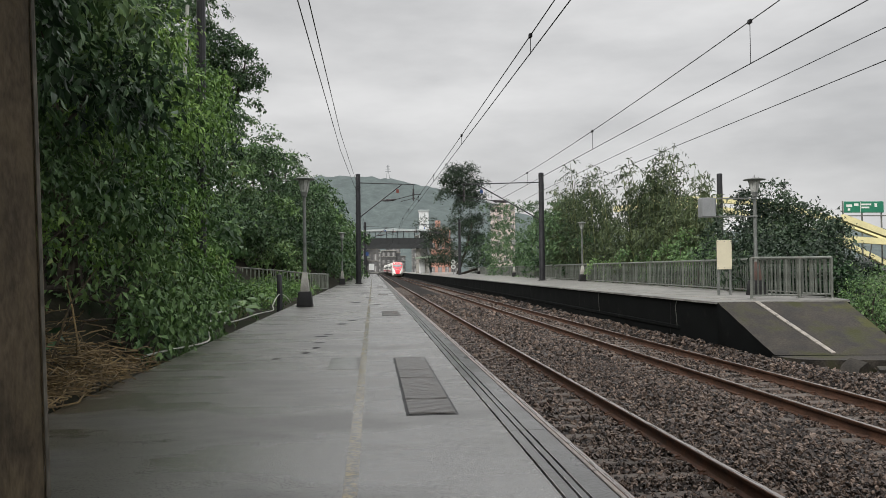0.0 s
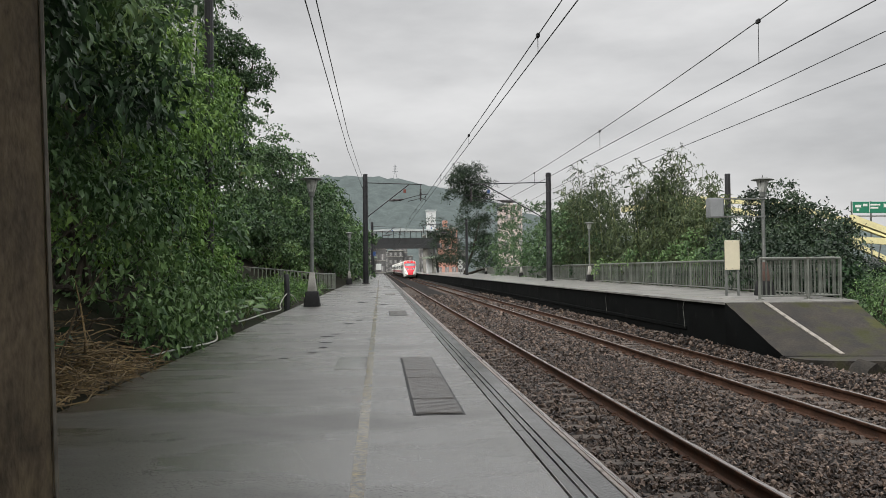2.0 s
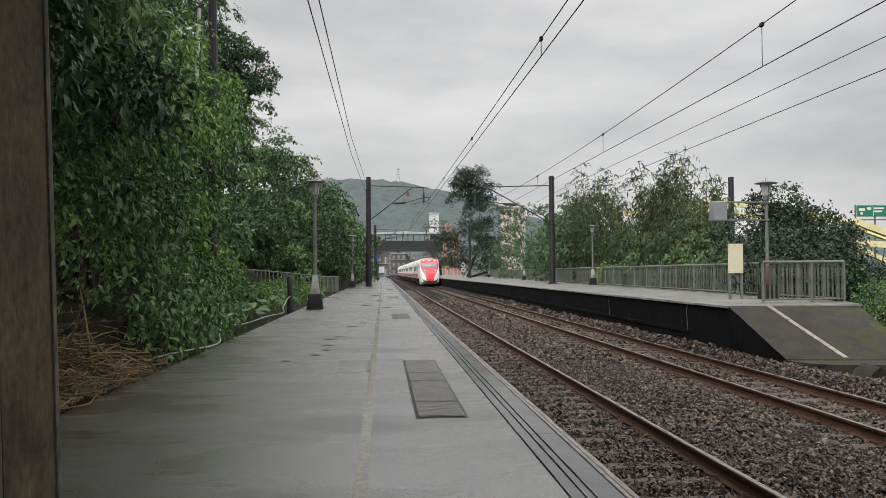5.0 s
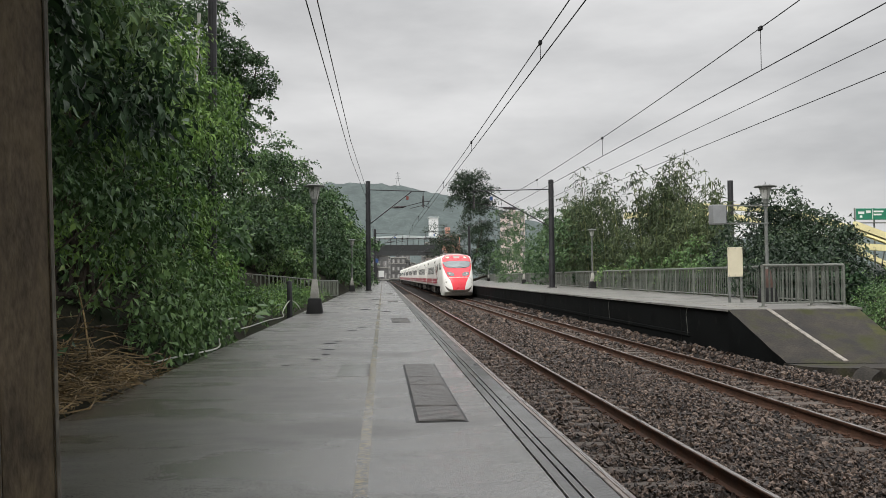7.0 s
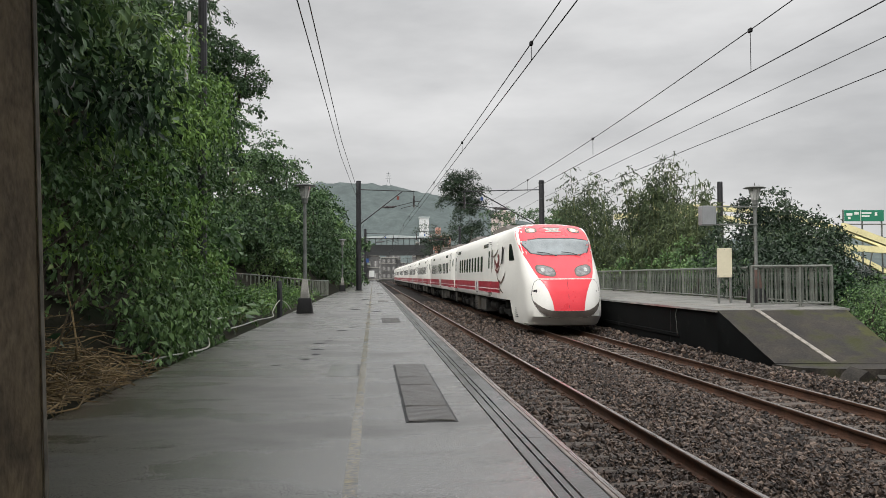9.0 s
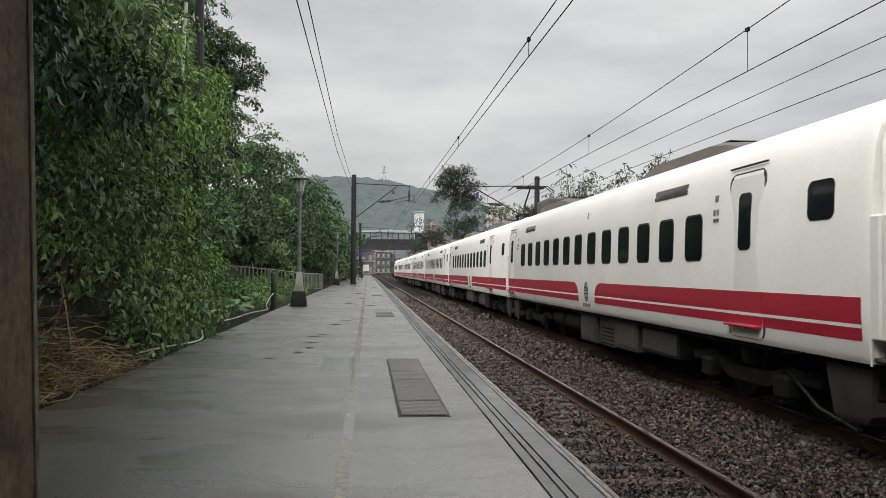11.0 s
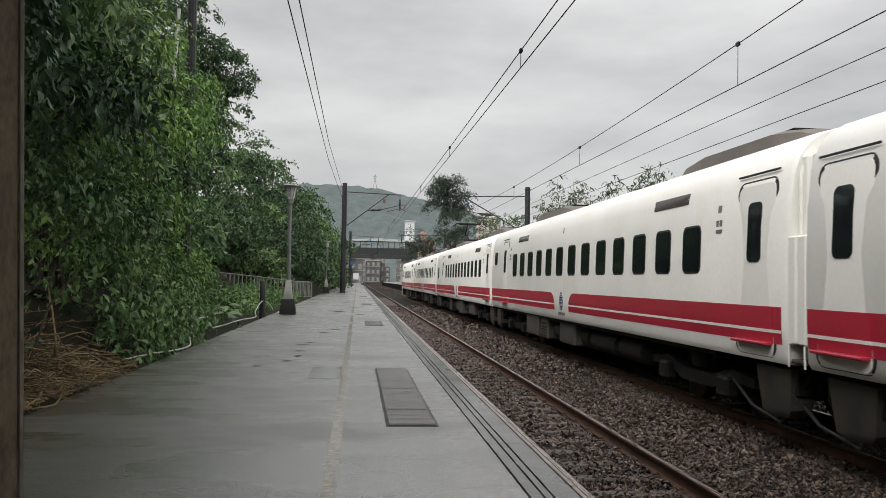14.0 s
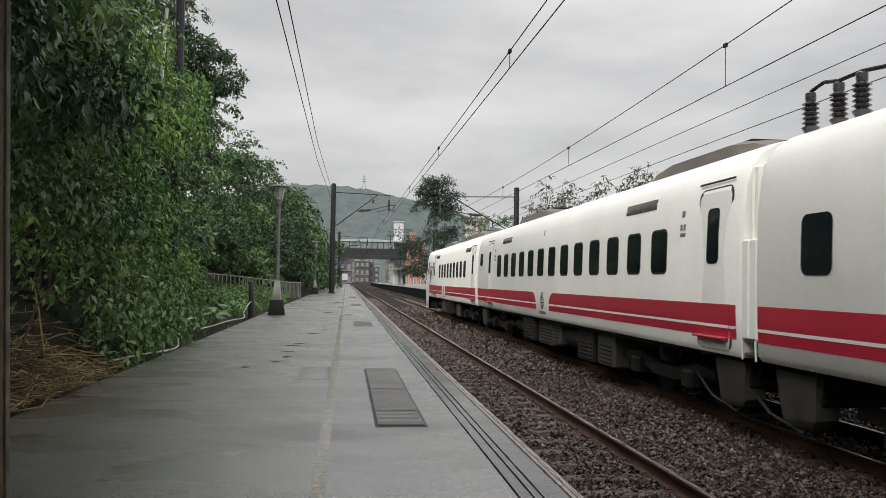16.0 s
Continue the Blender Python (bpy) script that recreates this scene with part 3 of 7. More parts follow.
def build_near_platform():
    top = Shape().box((P1_LEFT, -12, -1.15), (0.782, 190, 0.0), 0.004)
    plat = part("platform", top, SCREED)
    tagged(plat, "long rain-wet grey screed station platform with puddled patches", "platform", kind="structure")
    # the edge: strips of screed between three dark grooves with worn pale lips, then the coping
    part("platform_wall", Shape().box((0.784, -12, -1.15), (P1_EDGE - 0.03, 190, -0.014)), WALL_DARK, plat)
    lengths = [-12 + 2.4 * i for i in range(60)]
    meshes = [("edge_strip", Shape().box((a, 0.002, -0.016), (b, 2.398, -0.0005), 0.002).mesh("edge_strip", EDGE_SCREED)) for a, b in ((0.7955, 0.8475), (0.861, 0.8905), (0.904, P1_EDGE - 0.02))]
    meshes += [("groove_lip", Shape().box((a, 0.003, -0.016), (a + 0.0055, 2.397, 0.002), 0.001).mesh("groove_lip", RIB_PALE)) for a in (0.790, 0.8555, 0.8985)]
    for y in lengths:
        for name, me in meshes:
            ob = part(name, me, None, plat)
            ob.location.y = y
    nose = Shape().box((P1_EDGE - 0.018, 0.002, -0.04), (P1_EDGE + 0.006, 2.398, 0.005), 0.003).mesh("edge_line", EDGE_PAINT)
    for y in lengths:
        ob = part("edge_line", nose, None, plat, "worn pale painted edge line")
        ob.location.y = y
    # worn yellow line
    line = Shape().box((-0.137, 0, -0.002), (-0.073, 5.998, 0.003)).mesh("yellow_line", YELLOW)
    for k in range(20):
        ob = part("yellow_line", line, None, plat, "worn yellow waiting line")
        ob.location.y = 2 + 6 * k
    part("mortar_patch", Shape().box((-0.45, 7.93, -0.004), (-0.14, 8.98, 0.0025), 0.002), PATCH, plat, "pale square mortar repair")
    # sunken prints and spalls
    for x, yy, a, b in ((-0.78, 9.6, .05, .09), (-0.7, 10.2, .05, .1), (-0.72, 10.9, .09, .06), (-0.75, 11.9, .1, .07), (-0.66, 12.3, .07, .06), (-0.55, 14.6, .1, .12), (-0.38, 15.6, .09, .11), (-1.05, 9.0, .05, .06),
                        (-0.5, 24, .16, .35), (-0.12, 28, .14, .3), (0.1, 22.4, .12, .2), (-0.3, 34, .2, .5)):
        ring = [(x + a * math.cos(t * 0.698) * (1 + 0.3 * math.sin(3 * t)), yy + b * math.sin(t * 0.698) * (1 + 0.25 * math.cos(2 * t))) for t in range(9)]
        part("spall", Shape().prism(ring, 2, -0.004, 0.0025), CONCRETE_DARK, plat, "dark wet spall in the screed")


def build_trench_cover(x0, x1, cuts, label):
    cover = thing("trench_cover", pose(0, 0, 0), label, "cover", "covers along the platform")
    part("frame", Shape().box((x0 - 0.015, cuts[0] - 0.015, -0.01), (x1 + 0.015, cuts[-1] + 0.015, 0.003), 0.002), RUBBER, cover)
    for k, (a, b) in enumerate(zip(cuts, cuts[1:])):
        n = int((b - a) / 0.034)
        top = [(a + 0.011, 0.0), (a + 0.011, 0.008)]
        for i in range(n):
            y, w = a + 0.025 + (b - a - 0.05) * (i + 0.5) / n, (b - a - 0.05) / n
            top += [(y - 0.34 * w, 0.008), (y - 0.26 * w, 0.012), (y + 0.26 * w, 0.012), (y + 0.34 * w, 0.008)]
        top += [(b - 0.011, 0.008), (b - 0.011, 0.0)]
        s = Shape().prism(top, 0, x0 + 0.004, x1 - 0.004)
        part("plate", s, IRON, cover, "ribbed iron plate")


def build_track(name, cx, label):
    tr = thing(name, pose(cx, 0, 0), label, "track", "tracks", "structure")
    prof = [(-.063, 0), (.063, 0), (.063, .012), (.02, .028), (.009, .045), (.009, .105), (.030, .118), (.033, .125), (.033, .148), (.026, .152), (-.026, .152), (-.033, .148), (-.033, .125), (-.030, .118), (-.009, .105), (-.009, .045), (-.02, .028), (-.063, .012)]
    for sx in (-0.566, 0.566):
        r = part("rail", Shape().prism([(sx + a, RAIL - .152 + b) for a, b in prof], 1, -40, 330), RUST, tr, "rusty steel rail")
        part("running_surface", Shape().box((sx - .024, -40, RAIL - .002), (sx + .024, 330, RAIL + .0015)), RAIL_TOP, r, "polished rail head")
    sl = Shape().loft([[(-1.0, -.11, -1.15), (1.0, -.11, -1.15), (1.0, .11, -1.15), (-1.0, .11, -1.15)],
                       [(-1.0, -.105, -.985), (1.0, -.105, -.985), (1.0, .105, -.985), (-1.0, .105, -.985)],
                       [(-.985, -.09, -.972), (.985, -.09, -.972), (.985, .09, -.972), (-.985, .09, -.972)]]).mesh("sleeper", SLEEPER)
    arc = [(0.085 + 0.03 * math.cos(a), 0.035 * math.sin(a), -.955 + 0.022 * math.sin(a * 0.5 + 0.4)) for a in [i * 0.7 - 0.4 for i in range(9)]]
    clip = Shape().tube(arc, 0.008, 6)
    clip.box((0.05, -0.04, -.973), (0.12, 0.04, -.962), 0.004)
    clip = clip.mesh("rail_clip", RUST)
    for i in range(-18, 140):
        y = 1.2 + 0.62 * i
        s = part("sleeper", sl, None, tr)
        s.location = (0, y, 0)
        if 1 < y < 26:
            for sx in (-0.566, 0.566):
                for turn in (0, 180):
                    c = part("rail_clip", clip, None, s)
                    c.matrix_basis = pose(sx, 0, 0, 0, 0, turn)


def shoulder(x):
    """The ballast is heaped up against the far platform's wall."""
    u = max(0.0, min(1.0, (x - 6.8) / 0.65))
    return 0.19 * u * u * (3 - 2 * u)


def build_ballast():
    s = Shape()
    xs = [1.0, 1.35, 1.8, 2.4, 3.2, 3.7, 4.4, 5.2, 6.0, 6.8, 7.0, 7.2, 7.4, 7.6]
    ys = [-20 + 0.9 * i for i in range(110)] + [80 + 8 * i for i in range(35)]
    s.add([(x, y, BED - 0.012 + shoulder(x) + 0.03 * noise.noise((x * 1.3, y * 0.9, 3)) + (0.05 if x in (4.4,) else 0)) for y in ys for x in xs],
          [(j * len(xs) + i, j * len(xs) + i + 1, (j + 1) * len(xs) + i + 1, (j + 1) * len(xs) + i) for j in range(len(ys) - 1) for i in range(len(xs) - 1)])
    s.add([(7.5, 2, BED), (16, 2, -0.95), (16, 15, -0.95), (7.5, 15, BED)], [(0, 1, 2, 3)])
    tagged(part("ballast_bed", s, BALLAST, smooth=80), "near-black bed under the tracks, coloured for the shade between ballast stones", "ballast", kind="structure")
    # loose stones on the bed
    rng = np.random.default_rng(5)
    lump = np.array([(1, 0, 0), (-1, 0, 0), (0, 1, 0), (0, -1, 0), (0, 0, 1), (0, 0, -1)], float)
    lump_f = np.array([(0, 2, 4), (2, 1, 4), (1, 3, 4), (3, 0, 4), (2, 0, 5), (1, 2, 5), (3, 1, 5), (0, 3, 5)])
    spots = []
    for y0, y1, per, size in ((2.6, 9, 900, 0.024), (9, 17, 460, 0.030), (17, 32, 140, 0.046), (32, 60, 22, 0.075), (-8, 2.6, 8, 0.075)):
        n = int((7.55 - 1.1) * (y1 - y0) * per)
        spots.append(np.column_stack([rng.uniform(1.08, 7.52, n), rng.uniform(y0, y1, n), np.full(n, size)]))
    n = 7000
    spots.append(np.column_stack([rng.uniform(7.52, 11.0, n), rng.uniform(8, 14.6, n), np.full(n, 0.036)]))
    p = np.concatenate(spots)
    # bare strips on rails and most of each sleeper between the rails
    keep = np.ones(len(p), bool)
    for cx in (T1, T2):
        for sx in (-.566, .566):
            keep &= np.abs(p[:, 0] - cx - sx) > 0.085
        on = (np.abs((p[:, 1] - 1.2 + 0.31) % 0.62 - 0.31) < 0.10) & (np.abs(p[:, 0] - cx) < 0.9)
        keep &= ~(on & (rng.random(len(p)) < (0.55 if cx == T2 else 0.04)))
    p = p[keep]
    n = len(p)
    size = p[:, 2] * rng.uniform(0.6, 1.35, n)
    v = (lump[None] * rng.uniform(0.8, 1.2, (n, 6, 1)) + rng.uniform(-0.34, 0.34, (n, 6, 3))) * (size[:, None] * np.array([1.15, 0.95, 0.78]))[:, None, :] * rng.uniform(0.7, 1.2, (n, 1, 3))
    q = rng.normal(0, 1, (n, 4)) * (1.6, 0.8, 0.8, 1.6)
    q /= np.linalg.norm(q, axis=1)[:, None]
    w, x, y, z = q.T
    rot = np.stack([1 - 2 * (y * y + z * z), 2 * (x * y - z * w), 2 * (x * z + y * w), 2 * (x * y + z * w), 1 - 2 * (x * x + z * z), 2 * (y * z - x * w), 2 * (x * z - y * w), 2 * (y * z + x * w), 1 - 2 * (x * x + y * y)], 1).reshape(-1, 3, 3)
    v = np.einsum("nij,nkj->nki", rot, v)
    mound = np.array([shoulder(a) if a < 7.52 else 0.0 for a in p[:, 0]]) + 0.02 * np.sin(p[:, 0] * 2.1 + 1) * np.sin(p[:, 1] * 0.9) + 0.035 * np.exp(-((p[:, 0] - 4.3) / 0.6) ** 2)
    v += np.column_stack([p[:, :2], BED + 0.008 + mound + rng.uniform(-0.03, 0.03, n) + np.where(p[:, 0] > 7.52, 0.04, 0)])[:, None, :]
    f = (np.arange(n) * 6)[:, None, None] + lump_f[None]
    ob = part("ballast_stones", raw_mesh("ballast_stones", v.reshape(-1, 3), f.reshape(-1, 3), STONE))
    tagged(ob, "loose wet grey and rust-brown ballast stones", "ballast", kind="stuff")


def fence_x(y):
    return 11.0 + (y - 19.0) * 0.045


def build_far_platform():
    back = [(11.24, 19.2)] + [(fence_x(y) + 0.5, y) for y in (40, 80, 140, 250)]
    outline = [(P2_EDGE, P2_END), (P2_EDGE, 250)] + back[::-1] + [(10.72, P2_END + 0.25)]
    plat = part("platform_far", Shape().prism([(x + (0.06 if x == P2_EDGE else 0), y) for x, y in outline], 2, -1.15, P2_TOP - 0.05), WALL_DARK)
    tagged(plat, "raised far platform with a near-black side wall", "platform", kind="structure")
    part("platform_top", Shape().prism(outline, 2, P2_TOP - 0.048, P2_TOP), PLAT_FAR, plat, "pale damp concrete platform top")
    for i in range(9):
        y = 20.4 + 9.3 * i
        part("joint", Shape().box((P2_EDGE + 0.05, y, -0.75), (P2_EDGE + 0.062, y + 0.012, 0.06)), CONCRETE_DARK, plat, "open joint in the wall")
    # the end ramp runs down to the ballast
    tl, tr, bl, br = (P2_EDGE, P2_END), (10.66, P2_END + 0.35), (P2_EDGE + 0.1, 15.05), (10.1, 14.72)
    s = Shape()
    n = 10
    rows = []
    for i in range(n + 1):
        u = i / n
        a = [tl[k] + (bl[k] - tl[k]) * u for k in (0, 1)]
        b = [tr[k] + (br[k] - tr[k]) * u for k in (0, 1)]
        z = P2_TOP - 0.004 - (P2_TOP + 0.75) * u
        rows.append([(a[0] + (b[0] - a[0]) * j / 8, a[1] + (b[1] - a[1]) * j / 8, z + 0.012 * noise.noise((i, j * 1.3, 0.5))) for j in range(9)])
    for r in rows:
        s.v += r
    w = 9
    s.f += [(i * w + j, i * w + j + 1, (i + 1) * w + j + 1, (i + 1) * w + j) for i in range(n) for j in range(8)]
    side = Shape()
    k = 0
    for i in range(n + 1):
        side.v += [rows[i][0], rows[i][8]]
    k = len(side.v)
    for i in range(n + 1):
        side.v += [(rows[i][0][0], rows[i][0][1], -1.15), (rows[i][8][0], rows[i][8][1], -1.15)]
    for i in range(n):
        side.f.append((2 * i, 2 * i + 2, k + 2 * (i + 1), k + 2 * i))
        side.f.append((2 * i + 1, k + 2 * i + 1, k + 2 * i + 3, 2 * i + 3))
    side.f.append((2 * n, 2 * n + 1, k + 2 * n + 1, k + 2 * n))
    part("ramp_side", side, WALL_DARK, plat, "near-black side of the ramp")
    ramp = part("end_ramp", s, RAMP, plat, "mossy grey concrete end ramp", smooth=40)
    # kerb slab at the foot and a pale painted line down the slope
    part("foot_slab", Shape().prism([(7.6, 15.12), (7.66, 14.72), (7.8, 14.4), (8.1, 14.22), (10.3, 13.8), (13.2, 13.3), (13.2, 14.2), (10.1, 14.78)], 2, -1.15, -0.765), RAMP, plat)
    part("edge_line", Shape().box((P2_EDGE + 0.84, P2_END + 0.12, P2_TOP - 0.006), (P2_EDGE + 0.93, 150, P2_TOP + 0.003)), LINE_DIM, plat, "pale worn line along the platform")
    line = []
    for i in range(8):
        u = 0.01 + 0.97 * i / 7
        x = P2_EDGE + 0.93 + 0.3 * u
        f = (x - P2_EDGE) / 3.1
        y = P2_END + 0.35 * f - u * (2.35 + 0.68 * f)
        line.append((x, y, P2_TOP + 0.004 - (P2_TOP + 0.75) * u))
    for a, b in zip(line, line[1:]):
        a, b = np.array(a), np.array(b)
        part("painted_line", Shape().add([tuple(a + (-.05, 0, 0.012)), tuple(a + (.05, 0, 0.012)), tuple(b + (.05, 0, 0.012)), tuple(b + (-.05, 0, 0.012)), tuple(a + (-.05, 0, -.05)), tuple(a + (.05, 0, -.05)), tuple(b + (.05, 0, -.05)), tuple(b + (-.05, 0, -.05))],
             [(0, 1, 2, 3), (4, 7, 6, 5), (0, 4, 5, 1), (1, 5, 6, 2), (2, 6, 7, 3), (3, 7, 4, 0)]), LINE_DIM, plat, "pale worn line down the ramp")
    # a drain stain pipe and a low ledge on the side wall
    part("wall_ledge", Shape().box((P2_EDGE + 0.03, P2_END + 2.4, -0.6), (P2_EDGE + 0.075, 90, -0.5), 0.01), WALL_DARK, plat)
    for y in (19.95, 27.0):
        part("wall_conduit", Shape().tube([(P2_EDGE + 0.05, y, 0.1), (P2_EDGE + 0.03, y + 0.04, -0.05), (P2_EDGE + 0.04, y + 0.02, -0.25), (P2_EDGE + 0.035, y - 0.05, -0.55)], 0.008, 5), FENCE_PAINT, plat, "thin grey cable down the wall")
    rock = thing("rubble_block", pose(8.5, 13.75, -0.99, 8, 5, 20), "broken dark concrete block lying at the ramp foot", "rubble")
    part("block", Shape().prism([(-.3, 0), (.34, 0), (.28, .1), (-.06, .27), (-.22, .16)], 1, -.16, .2), RAMP, rock)
    slab = thing("rubble_slab", pose(9.3, 13.5, -0.95, 3, 0, -12), "flat broken concrete slab lying in the ballast", "rubble")
    part("slab", Shape().prism([(-.6, -.2), (.6, -.25), (.75, .1), (-.5, .22)], 2, 0, .1), RAMP, slab)


build_ground()
build_near_platform()
build_trench_cover(0.225, 0.54, [5.38, 5.985, 7.15, 7.715, 8.86], "ribbed iron trench covers let into the wet platform")
build_trench_cover(0.20, 0.56, [17.0, 17.6, 18.2, 18.8], "small ribbed iron cover let into the platform")
build_trench_cover(0.20, 0.56, [30.5, 31.3, 32.1], "small ribbed iron cover let into the platform")
build_trench_cover(0.20, 0.56, [44.0, 45.0, 46.2], "small ribbed iron cover let into the platform")
build_track("track_near", T1, "near railway track with rusty rails on concrete sleepers")
build_track("track_far", T2, "second railway track with rusty rails on concrete sleepers")
build_ballast()
build_far_platform()


# ---- masts, wires, lamps, fences ----
def build_mast(x, y, base, side, tag, label, top_z=7.5):
    """A catenary mast with its cantilever; side is +1 if the arm reaches to larger x."""
    m = thing("catenary_mast", pose(x, y, base), label, "mast", "catenary masts")
    h = top_z - base
    part("pole", Shape().tube([(0, 0, 0), (0, 0, h * 0.5), (0, 0, h)], [0.19, 0.175, 0.16], 14), MAST, m)
    part("cap", Shape().turned([(0.17, h), (0.175, h + 0.02), (0.1, h + 0.06)], seg=14), MAST, m)
    part("foot", Shape().box((-0.26, -0.26, -0.02), (0.26, 0.26, 0.05), 0.02), CONCRETE_DARK, m)
    for z in (2.2, 4.8, 6.0, 6.6):
        part("band", Shape().turned([(0.195, z), (0.195, z + 0.07)], seg=14), MAST, m)
    reach = (T1 - x if side > 0 else x - T2) + 0.25
    top, foot = h - 0.55, h - 2.9
    s = side
    part("top_tube", Shape().tube([(0, 0, top), (s * (reach + 0.15), 0, top - 0.12)], 0.032, 8), MAST, m)
    part("strut", Shape().tube([(s * 0.15, 0, foot), (s * (reach - 0.75), 0, top - 0.12)], 0.036, 8), MAST, m)
    z0 = foot + 1.1
    xa = s * (0.15 + (reach - 0.9) * 0.48)
    part("insulator", Shape().tube([(xa, 0, z0), (xa + s * 0.35, 0, z0 + 0.03), (xa + s * 0.85, 0, z0 + 0.06), (xa + s * 1.1, 0, z0 + 0.1)], [0.03, 0.085, 0.085, 0.03], 10), PORCELAIN, m)
    part("steady_arm", Shape().tube([(xa + s * 1.0, 0, z0 + 0.08), (s * (reach + 0.1), 0, z0 + 0.42), (s * (reach + 0.55), 0, z0 + 0.45)], 0.024, 6), MAST, m)
    part("lower_arm", Shape().tube([(xa + s * 1.4, 0, z0 - 0.05), (s * (reach + 0.1), 0, z0 + 0.18), (s * (reach + 0.5), 0, z0 - 0.02)], 0.02, 6), MAST, m)
    part("hanger", Shape().tube([(s * (reach + 0.05), 0, top - 0.12), (s * (reach + 0.05), 0, top - 0.4)], 0.02, 6), MAST, m)
    part("drop_insulator", Shape().turned([(0.02, top - 1.25), (0.07, top - 1.2), (0.055, top - 1.0), (0.075, top - 0.8), (0.055, top - 0.6), (0.07, top - 0.45), (0.02, top - 0.4)], (s * (reach + 0.05), 0, 0), 10), PORCELAIN, m)
    part("tag", Shape().box((s * (reach - 1.05) - 0.09, -0.05, top - 0.7), (s * (reach - 1.05) + 0.09, -0.03, top - 0.46), 0.01), tag, m, "small painted plate")
    return m


def build_wire(pts, r, label):
    ob = part("overhead_wire", Shape().tube(pts, r, 5), WIRE)
    tagged(ob, label, "wire", "overhead wires")
    return ob


def build_catenary(x, contact, gap, sag, y_mast, span, stagger):
    ys = [-3 + i * 2.5 for i in range(100)]
    def lift(y):
        u = ((y - y_mast) / span) % 1.0
        return gap + sag * (2 * u - 1) ** 2
    def side(y):
        u = ((y - y_mast) / 57.0)
        return x + stagger * (1 - 2 * abs((u % 2) - 1))
    con = build_wire([(side(y), y, contact) for y in ys], 0.009, "taut copper contact wire above the track")
    build_wire([(side(y), y, contact + lift(y)) for y in ys], 0.009, "messenger wire that carries the contact wire")
    for i in range(18):
        y = 3.2 + i * 9.4
        d = part("dropper", Shape().tube([(side(y), y, contact), (side(y), y, contact + lift(y))], 0.006, 5), WIRE, con)
        part("clamp", Shape().box((side(y) - 0.025, y - 0.05, contact + lift(y) - 0.04), (side(y) + 0.025, y + 0.05, contact + lift(y) + 0.03), 0.01), WIRE, con)


def build_lamp(x, y, base, height, label, foot=CONCRETE):
    """A platform lamp: tarred footing, concrete pedestal, steel pole, lantern under a flat hat."""
    m = thing("platform_lamp", pose(x, y, base), label, "lamp", "platform lamps")
    part("footing", Shape().square([(0.21, 0), (0.205, 0.05), (0.165, 0.37), (0.14, 0.40)]), CONCRETE_DARK, m, "black tarred footing")
    part("pedestal", Shape().square([(0.115, 0.38), (0.11, 0.5), (0.068, 0.88), (0.056, 0.9)]), foot, m, "tapered pedestal")
    z = height - 0.45
    part("pole", Shape().tube([(0, 0, 0.85), (0, 0, 1.4), (0, 0, z)], [0.052, 0.048, 0.042], 12), GALV, m, "weathered steel pole")
    part("collar", Shape().turned([(0.045, z - 0.1), (0.075, z - 0.06), (0.075, z), (0.09, z + 0.03), (0.09, z + 0.05)], seg=14), GALV, m)
    lan = part("lantern", Shape().turned([(0.085, z + 0.05), (0.10, z + 0.08), (0.155, z + 0.34), (0.16, z + 0.36)], seg=8), LANTERN, m, "clouded glass lantern")
    for k in range(8):
        a = 2 * math.pi * k / 8
        part("rib", Shape().tube([(0.088 * math.cos(a), 0.088 * math.sin(a), z + 0.05), (0.163 * math.cos(a), 0.163 * math.sin(a), z + 0.36)], 0.006, 5), GALV, lan)
    part("hat", Shape().turned([(0.16, z + 0.36), (0.29, z + 0.375), (0.295, z + 0.39), (0.2, z + 0.42), (0.06, z + 0.44), (0.02, z + 0.45)], seg=24), GALV, m, "flat round metal hat")
    part("finial", Shape().turned([(0.014, z + 0.44), (0.01, z + 0.52)], seg=6), GALV, m)
    return m


def build_fence(pts, height, pitch, bar, posts, paint, rail, label, group="platform fences", low=0.08):
    """Uprights between a top tube and a low rail, along pts of (x, y, z)."""
    f = thing("fence", pose(0, 0, 0), label, "fence", group)
    part("top_rail", Shape().tube([(x, y, z + height) for x, y, z in pts], 0.032, 8), rail, f, "round pale top tube")
    part("low_rail", Shape().tube([(x, y, z + low) for x, y, z in pts], 0.022, 6), rail, f)
    me = Shape().box((-bar[0] / 2, -bar[1] / 2, low), (bar[0] / 2, bar[1] / 2, height), 0.004).mesh("upright", paint)
    pe = Shape().tube([(0, 0, 0), (0, 0, height)], 0.034, 8)
    pe.box((-0.07, -0.07, 0), (0.07, 0.07, 0.012), 0.003)
    pe = pe.mesh("post", rail)
    rng = random.Random(3)
    count = 0
    for a, b in zip(pts, pts[1:]):
        a, b = Vector(a), Vector(b)
        n = max(1, round((b - a).length / pitch))
        turn = math.degrees(math.atan2(b.y - a.y, b.x - a.x))
        for i in range(n):
            if count > 290:
                break
            p = a.lerp(b, (i + 0.5) / n)
            o = part("upright", me, None, f)
            o.matrix_basis = pose(p.x, p.y, p.z, rng.uniform(-1, 1), rng.uniform(-1.2, 1.2), turn + rng.uniform(-4, 4))
            count += 1
        k = max(1, round((b - a).length / posts))
        for i in range(k + 1):
            p = a.lerp(b, i / k)
            o = part("post", pe, None, f)
            o.matrix_basis = pose(p.x, p.y, p.z, 0, 0, turn)
    return f


